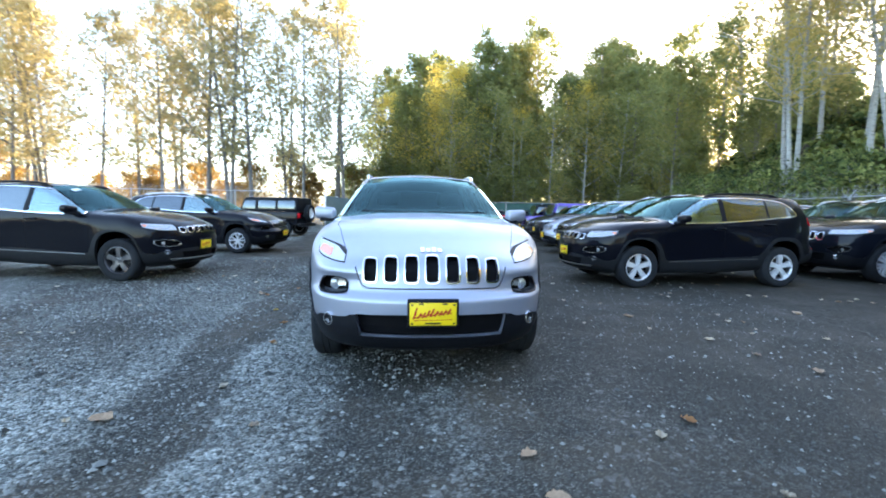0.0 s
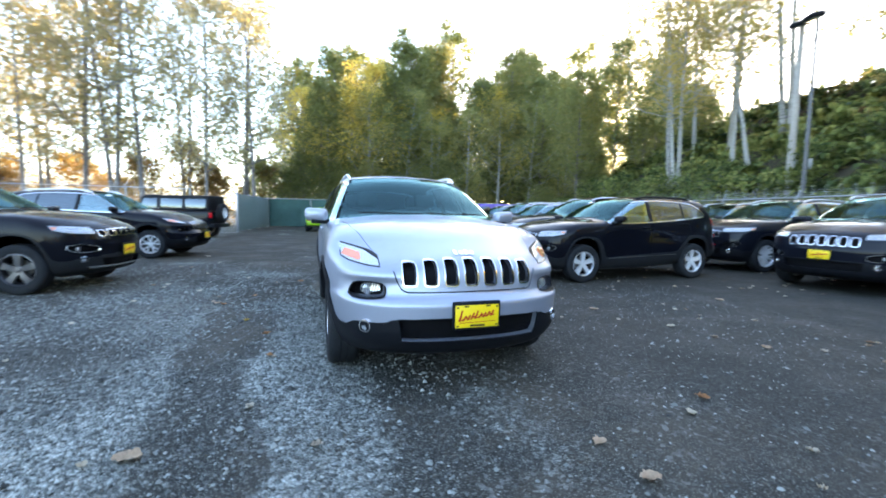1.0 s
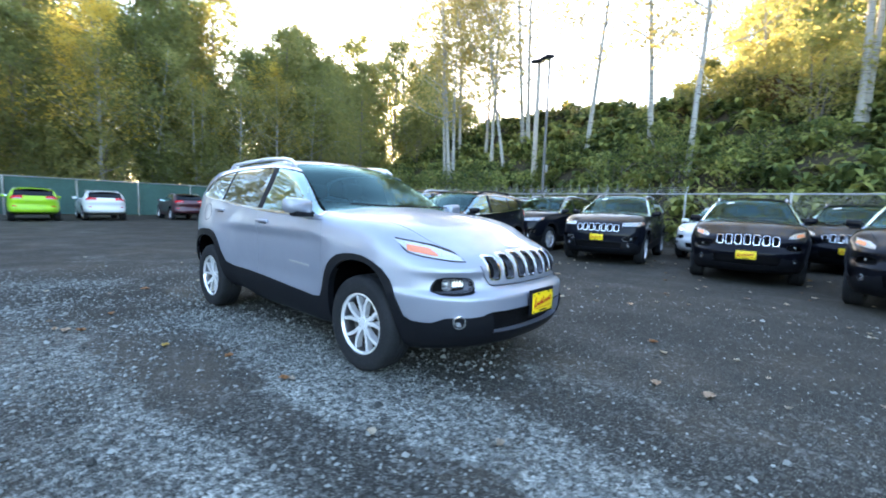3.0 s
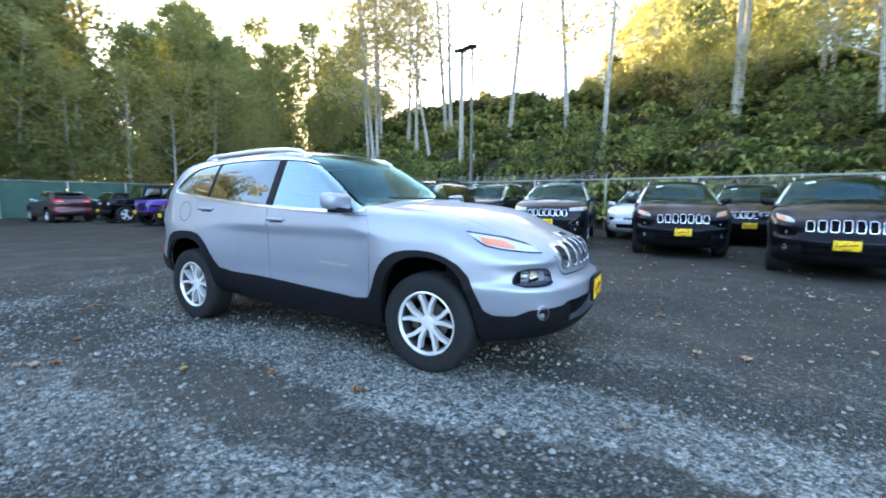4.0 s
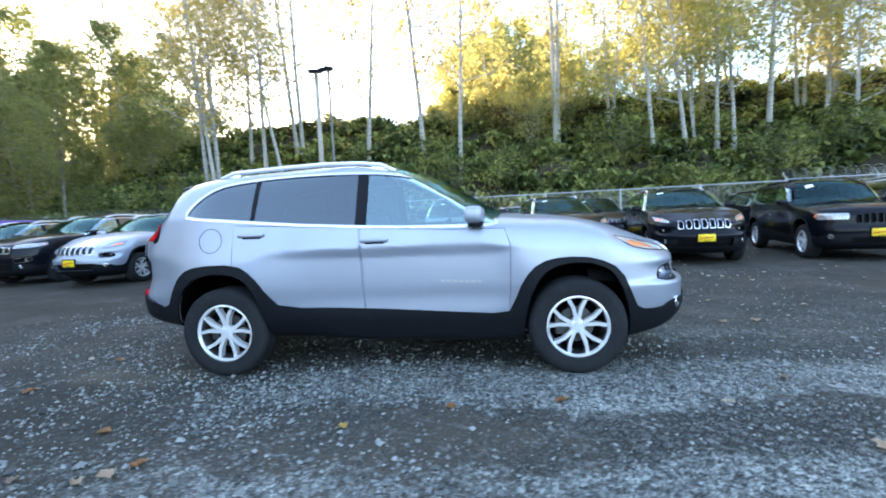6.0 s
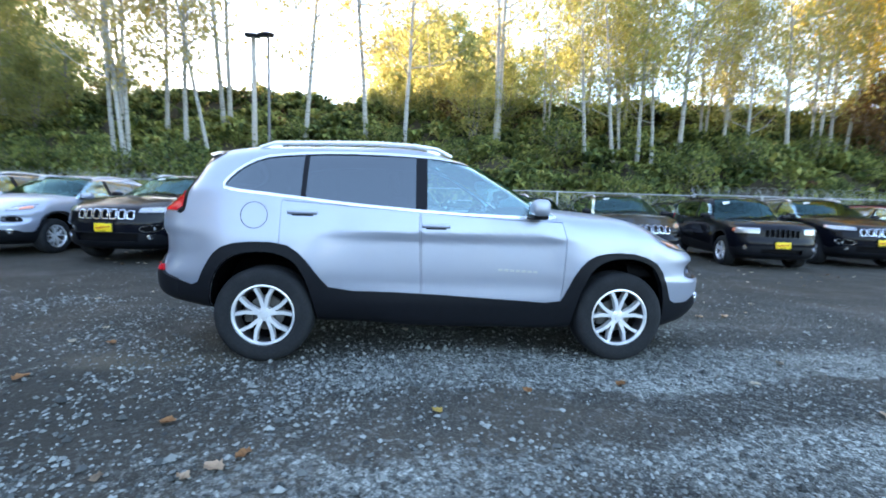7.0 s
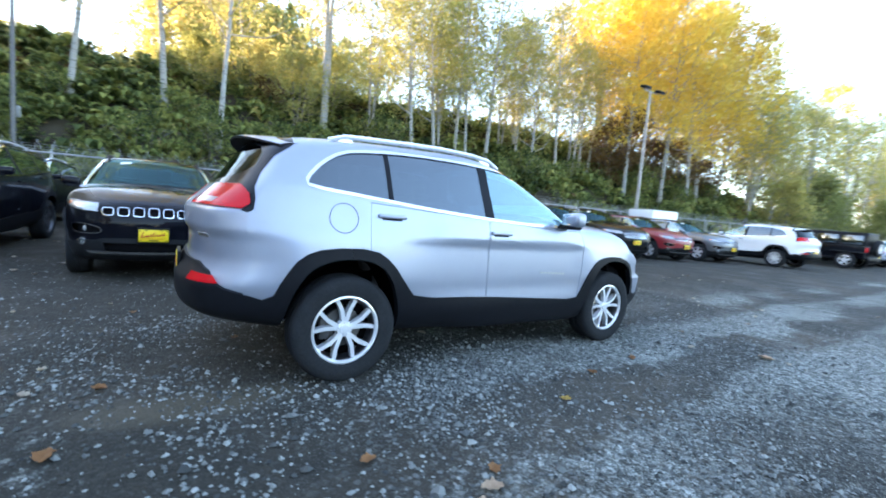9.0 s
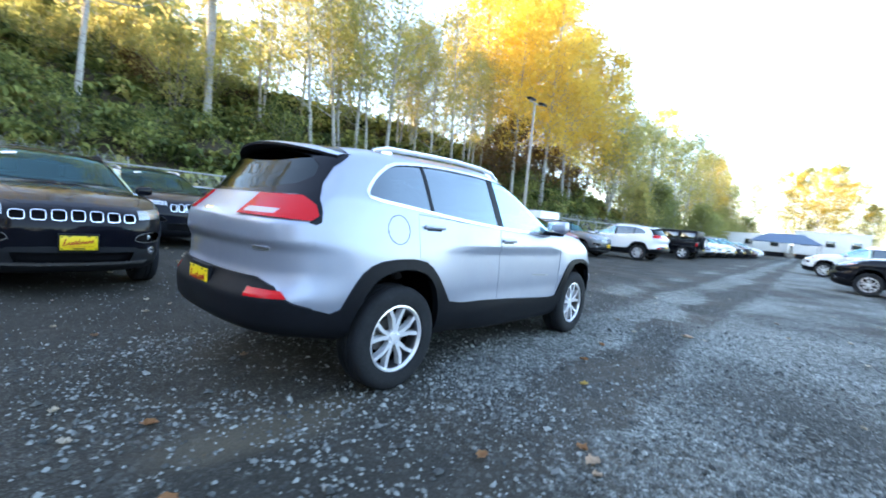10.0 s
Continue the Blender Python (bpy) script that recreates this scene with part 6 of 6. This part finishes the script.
def single_lamp(x, y, top, turn, radius, wood, label):
    """A pole with one flat lamp head on a short arm."""
    z = float(hill(x, y)) - 0.1
    root = thing("slope_lamp", label, "lamp post", "lot lamps")
    root.matrix_basis = pose(x, y, z, 0, 0, turn)
    h = top - z
    part("pole", tubes(([(0, 0, -0.2), (0, 0, h * 0.5), (0, 0, h)], [radius, radius * 0.85, radius * 0.7], 12)), wood, root, "weathered pole")
    part("arm", tubes(([(0, 0, h - 0.06), (0, 0.30, h)], 0.03, 8)), GALV, root)
    hd = part("lamp_head", box(-0.32, 0.32, 0.0, 0.5, -0.09, 0.10, 0.05), CLAD, root, "dark flat lamp head", pose(0, -0.08, h + 0.04, -10, 0, 0))
    part("lamp_glass", box(-0.26, 0.26, 0.06, 0.44, -0.10, -0.085, 0.004), LENS, hd)
    part("junction_box", box(-0.13, 0.13, -radius - 0.1, -radius + 0.01, 1.5, 1.9, 0.02), GALV, root, "grey junction box")


single_lamp(17.35, 14.65, 9.25, 100, 0.15, plain("weathered timber pole", (0.42, 0.38, 0.33), 0.8, 0.0, 8, 0.3), "tall weathered timber pole with one flat lamp head")
single_lamp(16.95, 13.75, 9.15, 70, 0.085, plain("dark steel pole", (0.16, 0.155, 0.15), 0.6, 0.4, 8, 0.2), "slim dark steel pole with one flat lamp head")
lamp_post(14.9, -17.0, 0.0, 9.9, 95)

# canopy tent and site trailer at the far end
tent = thing("canopy_tent", "blue-grey canopy tent standing at the far end", "tent")
tent.matrix_basis = pose(4.5, -50, 0, 0, 0, 8)
b = bmesh.new()
c = [b.verts.new((x, y, 1.9)) for x, y in ((-3.0, -2.6), (3.0, -2.6), (3.0, 2.6), (-3.0, 2.6))]
r = [b.verts.new((-1.5, 0, 2.9)), b.verts.new((1.5, 0, 2.9))]
for f in ((c[0], c[1], r[1], r[0]), (c[1], c[2], r[1]), (c[2], c[3], r[0], r[1]), (c[3], c[0], r[0])):
    b.faces.new(f)
bmesh.ops.solidify(b, geom=b.faces, thickness=0.05)
part("tent_roof", b, plain("blue canopy cloth", (0.22, 0.30, 0.42), 0.7, 0, 6, 0.1, 0.15), tent, "sloping blue-grey cloth roof", smooth=False)
for x, y in ((-2.9, -2.5), (2.9, -2.5), (2.9, 2.5), (-2.9, 2.5)):
    part("tent_leg", tubes(([(x, y, 0), (x, y, 1.9)], 0.05, 8)), GALV, tent)


def trailer(x, y, turn, ln, hi, label):
    root = thing("site_trailer", label, "trailer")
    root.matrix_basis = pose(x, y, 0, 0, 0, turn)
    tin = plain("white ribbed siding", (0.72, 0.73, 0.72), 0.5, 0, 3, 0.1, 0.08)
    part("trailer_body", box(-ln / 2, ln / 2, -1.3, 1.3, 0.7, hi, 0.06), tin, root)
    part("trailer_roof", box(-ln / 2 - 0.1, ln / 2 + 0.1, -1.4, 1.4, hi, hi + 0.14, 0.04), tin, root)
    part("trailer_skirt", box(-ln / 2 + 0.3, ln / 2 - 0.3, -1.1, 1.1, 0.02, 0.7, 0.02), CLAD, root)
    for i in range(3):
        w = part("trailer_window", box(-0.5, 0.5, -0.03, 0.03, -0.4, 0.4, 0.01), GLASS_DARK, root, at=pose(-ln / 3 + i * ln / 3, 1.31, hi * 0.62))
        part("window_frame", box(-0.56, 0.56, -0.02, 0.02, -0.46, 0.46, 0.01), GALV, w, at=pose(0, -0.02, 0))


trailer(2.6, -74, 4, 8, 4.0, "white ribbed site trailer at the far end")
trailer(12.5, -76, 2, 10, 3.2, "pale site trailer behind the canopy")
box_trailer = thing("box_container", "white box container standing behind the parked cars", "container")
box_trailer.matrix_basis = pose(12.3, -15.2, 0, 0, 0, 90)
part("container_body", box(-1.1, 1.1, -0.8, 0.8, 0.3, 2.2, 0.04), PAINTS["white"], box_trailer)
part("container_base", box(-1.0, 1.0, -0.7, 0.7, 0.0, 0.3, 0.02), CLAD, box_trailer)

# ---- parked cars ----
def morph(base, wb, xf, half, zk, **over):
    """The curves of another car from those of a known one."""
    kx = {True: xf / base["xf"], False: wb / base["wb"]}
    def X(x):
        return x * kx[x > 0]
    s = dict(base)
    s.update(wb=wb, half=half, zk=zk, xf=xf, xr=X(base["xr"]))
    for k in ("top", "low", "belt", "win", "clad", "lamp", "light"):
        s[k] = tuple((X(x), z * zk) for x, z in base[k])
    for k in ("nose", "tail"):
        s[k] = tuple((z * zk, v) for z, v in base[k])
    ky = half / base["half"]
    for k in ("pod", "intake", "glass_rear"):
        s[k] = tuple((y * ky, z * zk) for y, z in base[k])
    s["screen"] = tuple(X(x) for x in base["screen"])
    s["pillars"] = tuple((X(a), X(b)) for a, b in base["pillars"])
    p = base["slots"]
    s["slots"] = (p[0] * ky, p[1] * ky, p[2] * zk, p[3] * zk)
    s["plate"] = (X(base["plate"][0]), base["plate"][1] * zk)
    s["rear_plate"] = (X(base["rear_plate"][0]), base["rear_plate"][1] * zk)
    s["rails"] = (X(base["rails"][0]), X(base["rails"][1]), base["rails"][2] * ky, base["rails"][3] * zk)
    s["turn"] = [(X(x), z * zk) for x, z in ((0.40, 0.962), (0.43, 0.925), (0.60, 0.885), (0.62, 0.955))]
    s["doors"] = tuple(tuple((X(x), z * zk) for x, z in d) for d in (
        ((-1.548, 0.45), (-0.50, 0.42), (-0.475, 0.60), (-0.465, 0.95), (-0.50, 1.075), (-0.9, 1.082), (-1.57, 1.12)),
        ((-1.562, 0.45), (-2.22, 0.46), (-2.29, 0.52), (-2.36, 0.63), (-2.46, 0.79), (-2.575, 0.845), (-2.57, 1.18), (-1.585, 1.122))))
    s["bonnet"] = tuple((X(x), y * ky) for x, y in ((-0.36, -0.74), (0.10, -0.72), (0.55, -0.60), (0.76, -0.44), (0.845, 0.0), (0.76, 0.44), (0.55, 0.60), (0.10, 0.72), (-0.36, 0.74), (-0.26, 0.0)))
    s.pop("sculpt", None)
    s.update(over)
    return s


def front_raised(top, rows):
    """A roof and bonnet line with its front replaced."""
    cutx = min(x for x, _ in rows)
    return tuple(p for p in top if p[0] < cutx - 0.01) + tuple(rows)


COMPACT = morph(MIDSIZE, 2.64, 0.90, 0.905, 0.985, style="five", plastic=CLAD_GREY, lip=True, bright_rails=False, tumble=0.40, slots=(0.150, 0.050, 0.80, 0.900), ring=0.008,
                lamp=((0.36, 0.95), (0.42, 0.885), (0.60, 0.845), (1.0, 0.815), (1.0, 0.90), (0.6, 0.935)), lamp_in=0.545,
                pod=((0.50, 0.585), (0.54, 0.66), (0.80, 0.69), (0.80, 0.60), (0.70, 0.57)), pod_bright=True,
                intake=((-0.46, 0.36), (0.46, 0.36), (0.5, 0.47), (-0.5, 0.47)), plate=(0.925, 0.58), turn=[(0.39, 0.93), (0.42, 0.90), (0.45, 0.89), (0.45, 0.93)])
COMPACT["top"] = ((-3.55, 1.12), (-3.50, 1.22), (-3.42, 1.38), (-3.31, 1.52), (-3.18, 1.575), (-2.6, 1.615), (-1.8, 1.63), (-1.4, 1.60), (-1.08, 1.525), (-0.78, 1.37))
COMPACT["top"] = front_raised(COMPACT["top"], ((-0.33, 1.155), (0.0, 1.14), (0.3, 1.10), (0.6, 1.045), (0.78, 1.0), (0.90, 0.965)))
COMPACT["nose"] = ((0.2, -0.10), (0.35, -0.02), (0.48, 0.0), (0.7, 0.0), (0.8, -0.02), (0.92, -0.05), (1.0, -0.08))
GRAND = morph(MIDSIZE, 2.915, 0.95, 0.965, 1.045, hub=0.378, rim=0.245, style="multi", slots=(0.140, 0.046, 0.80, 0.955), ring=0.012,
              lamp=((0.34, 1.025), (0.38, 0.97), (0.60, 0.925), (1.0, 0.905), (1.0, 0.968), (0.6, 1.01)), lamp_in=0.53, bow=0.28,
              pod=((0.55, 0.58), (0.57, 0.66), (0.84, 0.70), (0.84, 0.62), (0.74, 0.57)), pod_bright=True,
              intake=((-0.52, 0.40), (0.52, 0.40), (0.55, 0.54), (-0.55, 0.54)), plate=(0.965, 0.645), turn=[(0.37, 1.0), (0.39, 0.98), (0.44, 0.965), (0.44, 1.0)])
GRAND["top"] = front_raised(GRAND["top"], ((-0.33, 1.235), (0.0, 1.215), (0.3, 1.175), (0.6, 1.12), (0.8, 1.07), (0.95, 1.03)))
GRAND["nose"] = ((0.2, -0.10), (0.35, -0.02), (0.5, 0.0), (0.72, 0.0), (0.8, -0.02), (1.0, -0.06), (1.1, -0.1))
BOXY = morph(MIDSIZE, 2.63, 0.84, 0.875, 0.99, style="five", tumble=0.26, bow=0.16, bow_rear=0.1, slots=(0.10, 0.034, 0.73, 0.90), ring=0.006,
             lamp=((0.5, 0.92), (0.5, 0.80), (1.0, 0.80), (1.0, 0.92)), lamp_in=0.44, pod=((0.56, 0.42), (0.56, 0.50), (0.70, 0.50), (0.70, 0.42)),
             intake=((-0.4, 0.36), (0.4, 0.36), (0.42, 0.46), (-0.42, 0.46)), plate=(0.855, 0.56), turn=[(0.45, 0.9), (0.45, 0.84), (0.5, 0.84), (0.5, 0.9)], bright=False)
BOXY["top"] = ((-3.56, 1.2), (-3.50, 1.42), (-3.42, 1.60), (-3.2, 1.655), (-2.0, 1.67), (-1.2, 1.64), (-0.95, 1.55), (-0.55, 1.16), (-0.3, 1.125), (0.4, 1.09), (0.75, 1.04), (0.84, 1.0))
BOXY["nose"] = ((0.2, -0.06), (0.4, 0.0), (0.6, 0.0), (0.7, -0.03), (0.95, -0.05), (1.0, -0.06))
BOXY["win"] = ((-3.25, 1.20), (-3.20, 1.52), (-2.6, 1.555), (-1.3, 1.54), (-0.98, 1.47), (-0.66, 1.13), (-1.4, 1.12), (-2.4, 1.14))
BOXY["screen"] = (-0.98, -0.5)
BOXY["square"] = True
LOW = morph(MIDSIZE, 2.55, 0.88, 0.86, 0.90, style="multi", hub=0.325, rim=0.21, clad_on=False, flare=0.0, slots=(0.07, 0.03, 0.60, 0.68), ring=0.004)

made = {}


def parked(kind, spec, colour, x, y, turn, label, rim_mat=None, plates=True, name="parked_suv", group="parked cars"):
    """A parked car with its front axle's middle at (x, y), heading turn degrees."""
    key = (kind, colour, rim_mat is not None, plates)
    at = pose(x, y, 0, 0, 0, turn)
    if key in made:
        ob = copy_thing(made[key], at)
    else:
        like = next((v for k, v in made.items() if k[0] == kind and k[2:] == key[2:]), None)
        if like:
            ob = recoloured(copy_thing(like, at), PAINTS[colour])
        else:
            ob = suv(spec, PAINTS[colour], label, False, name, rim_mat, plates)
            ob.matrix_basis = at
        made[key] = ob
    return tagged(ob, label, "car", group)


def row_car(kind, *a, **k):
    return parked(kind, {"midsize": MIDSIZE, "compact": COMPACT, "grand": GRAND, "boxy": BOXY, "low": LOW}[kind], *a, **k)


# the hero
hero = suv(MIDSIZE, SILVER, "silver metallic sport utility car with black lower cladding on gravel", True, "silver_suv")
hero.matrix_basis = pose(-0.148, 3.605, 0, 0, 0, -84.6)
tagged(hero, group="")

# row across the lane, noses out
row_car("compact", "black", -5.25, 7.65, -2, "black compact sport utility car with dark rims and yellow plate", rim_mat=ALLOY_DARK)
row_car("midsize", "black", -5.6, 12.35, -3, "black sport utility car with bright alloy wheels")
# near row, noses towards the lane
row_car("compact", "black", 3.15, 7.8, 187, "black compact sport utility car parked ahead of its row")
row_car("grand", "black", 3.95, 10.85, 181, "black large sport utility car with dark wheels", rim_mat=ALLOY_DARK)
row_car("midsize", "silver", 4.2, 13.7, 182, "silver sport utility car parked in the row", plates=True)
row_car("grand", "black", 4.5, 16.4, 181, "black large sport utility car with bright wheels")
row_car("midsize", "black", 4.6, 19.1, 180, "black sport utility car parked in the row")
row_car("grand", "charcoal", 8.3, 8.75, 183, "charcoal large sport utility car behind the front row")
row_car("grand", "charcoal", 7.75, 5.8, 192, "charcoal large sport utility car with a chrome grille")
row_car("midsize", "black", 7.3, 2.75, 190, "black sport utility car with a chrome slotted grille")
row_car("midsize", "black", 5.85, 0.35, 176, "black sport utility car nosing out of the row")
row_car("boxy", "black", 5.75, -2.6, 172, "black boxy sport utility car with round lamps")
row_car("grand", "black", 6.5, -5.5, 172, "black large sport utility car with bright wheels")
row_car("compact", "red", 6.6, -8.35, 178, "red compact sport utility car in the row")
row_car("compact", "grey", 6.5, -11.2, 180, "dark grey compact sport utility car in the row")
row_car("grand", "white", 7.95, -14.1, 0, "white large sport utility car parked nose in")
# second row by the fence
row_car("low", "white", 10.9, 4.2, 180, "white low car parked behind the row", plates=False, name="parked_hatchback")
row_car("midsize", "charcoal", 10.8, 1.4, 180, "charcoal sport utility car behind the row")
row_car("midsize", "grey", 10.9, -1.6, 180, "grey sport utility car behind the row")
row_car("compact", "charcoal", 11.0, -4.6, 180, "charcoal compact sport utility car behind the row")
row_car("low", "grey", 11.2, -8.2, 180, "grey low car parked behind the row", plates=False)
row_car("low", "white", 11.2, -11.4, 180, "white low car parked behind the row", plates=False, name="parked_hatchback")
row_car("grand", "black", 9.6, 11.8, 180, "black large sport utility car by the fence")
row_car("midsize", "black", 9.8, 14.8, 180, "black sport utility car by the fence")
# back end of the lot
row_car("low", "lime", -2.9, 29.6, 92, "lime green low car seen from behind", plates=False)
row_car("low", "white", -0.4, 30.4, 92, "white low car seen from behind", plates=False, name="parked_hatchback")
row_car("low", "maroon", 3.4, 31.2, 92, "dark maroon low car seen from behind", plates=False)
row_car("low", "black", 6.0, 31.8, 92, "black low car seen from behind", plates=False)
# south end
row_car("midsize", "charcoal", -3.1, -10.9, 0, "charcoal sport utility car across the lane")
row_car("midsize", "white", -1.3, -20.6, 0, "white sport utility car across the lane", plates=True)
for i, (k, c) in enumerate((("grand", "black"), ("midsize", "silver"), ("midsize", "white"), ("compact", "white"), ("midsize", "black"), ("grand", "black"), ("low", "maroon"), ("low", "white"))):
    row_car(k, c, 6.1, -24.2 - 2.9 * i, 178, f"{c} car in the far row", plates=(k != "low"))


# open-top style boxy cars with a spare wheel
def offroader(coat, label):
    root = thing("boxy_offroader", label, "car", "parked cars")
    wb, r = 2.95, 0.40
    tub = bmesh.new()
    box_bm(tub, -3.62, -0.46, -0.79, 0.79, 0.52, 1.14, 0.05, 3)
    part("body", tub, coat, root)
    hood = box(-0.47, 0.50, -0.72, 0.72, 0.60, 1.15, 0.05, 3)
    for v in hood.verts:
        if v.co.x > 0:
            v.co.y *= 0.88
            if v.co.z > 0.9:
                v.co.z -= 0.05
    part("bonnet", hood, coat, root)
    g = part("grille", box(0.49, 0.545, -0.64, 0.64, 0.58, 1.09, 0.03, 3), coat, root, "painted slotted grille")
    for i in range(7):
        part("grille_slot", box(0.53, 0.552, -0.036, 0.036, 0.66, 0.98, 0.012), MESHING, g, at=pose(0, (i - 3) * 0.105, 0))
    for s in (-1, 1):
        part("headlight", turned([(0.0, -0.05), (0.07, -0.04), (0.09, -0.02), (0.09, 0.03), (0.0, 0.03)], 20), LENS, root, "round headlight", pose(0.53, s * 0.50, 0.90, 0, 0, 90))
        for c, l0, l1 in ((0.0, -0.62, 0.52), (-wb, -0.62, 0.60)):
            fl = box(l0, l1, -0.14, 0.14, 0.0, 0.07, 0.03, 2)
            for v in fl.verts:
                v.co.z -= 0.55 * max(0, abs(v.co.x) - 0.38)
            part("fender_flare", fl, CLAD, root, "black fender flare", pose(c, s * 0.83, 0.90))
        part("door_mirror", box(-0.06, 0.06, -0.12, 0.12, -0.09, 0.09, 0.03), CLAD, root, at=pose(-0.78, s * 0.95, 1.22))
        for a, b, nm in ((-1.55, -0.85, "front_door_window"), (-2.55, -1.68, "rear_door_window"), (-3.5, -2.66, "quarter_window")):
            w = box(a, b, -0.006, 0.006, 1.20, 1.66, 0.02)
            for v in w.verts:
                v.co.y -= s * 0.09 * (v.co.z - 1.14) / 0.6
                if nm == "front_door_window" and v.co.x > -1.0 and v.co.z > 1.5:
                    v.co.x -= 0.16
            pn = part(nm, w, GLASS_DARK, root, "dark side window", pose(0, s * 0.793, 0))
            pn.data.materials.append(GLASS_INNER)
            pn.data.polygons.foreach_set("material_index", [0 if f.normal.y * s > 0.5 else 1 for f in pn.data.polygons])
        part("tail_light", box(-3.68, -3.60, -0.08, 0.08, 0.86, 1.08, 0.02), RED_LENS, root, "red tail light", pose(0, s * 0.66, 0))
    top = box(-3.62, -0.80, -0.79, 0.79, 1.145, 1.80, 0.06, 3)
    for v in top.verts:
        k = (v.co.z - 1.14) / 0.66
        v.co.y *= 1 - 0.115 * k
        if v.co.x > -1:
            v.co.x -= 0.22 * k
    part("hardtop", top, CLAD if coat is not PAINTS["purple"] else coat, root, "hard roof")
    ws = box(-0.80, -0.74, -0.72, 0.72, 1.17, 1.74, 0.02)
    for v in ws.verts:
        k = (v.co.z - 1.14) / 0.66
        v.co.x -= 0.24 * k
        v.co.y *= 1 - 0.1 * k
    pn = part("windscreen", ws, GLASS_CLEAR, root, "flat windscreen", pose(0.04, 0, 0))
    pn.data.materials.append(GLASS_INNER)
    pn.data.polygons.foreach_set("material_index", [0 if f.normal.x > 0.5 else 1 for f in pn.data.polygons])
    part("front_bumper", box(0.55, 0.78, -0.82, 0.82, 0.45, 0.62, 0.04, 3), CLAD, root, "black front bumper")
    part("rear_bumper", box(-3.80, -3.62, -0.80, 0.80, 0.45, 0.62, 0.04, 3), CLAD, root, "black rear bumper")
    part("sill", box(-2.45, -0.55, -0.80, 0.80, 0.42, 0.53, 0.03), CLAD, root)
    tyre, rm, disc, cal, back = wheel_meshes("five", r, 0.235)
    add_wheels(root, "five", r, 0.235, (0.0, -wb), 0.80)
    sp = part("spare_wheel", rm.copy(), ALLOY, root, "spare wheel on the tailgate", pose(-3.80, -0.1, 1.08, 0, 0, -90), angle=40)
    part("spare_tyre", tyre, RUBBER, sp)
    plate_on(root, 0.80, 0.0, 0.60, 0, 1)
    return root


offroaders = {}
for colour, x, y, turn, label in (("charcoal", -10.2, 20.6, 172, "dark boxy off-roader with a spare wheel on its tail"), ("purple", 4.9, 22.6, 182, "purple boxy off-roader with a hard roof"),
                                  ("black", 4.7, 26.2, 182, "black boxy off-roader at the end of the row"), ("black", 8.2, -21.2, 0, "black boxy off-roader parked nose in")):
    if colour in offroaders:
        o = copy_thing(offroaders[colour], pose(x, y, 0, 0, 0, turn))
        tagged(o, label)
    else:
        o = offroaders[colour] = offroader(PAINTS[colour], label)
        o.matrix_basis = pose(x, y, 0, 0, 0, turn)

bpy.data.scenes.remove(bench)
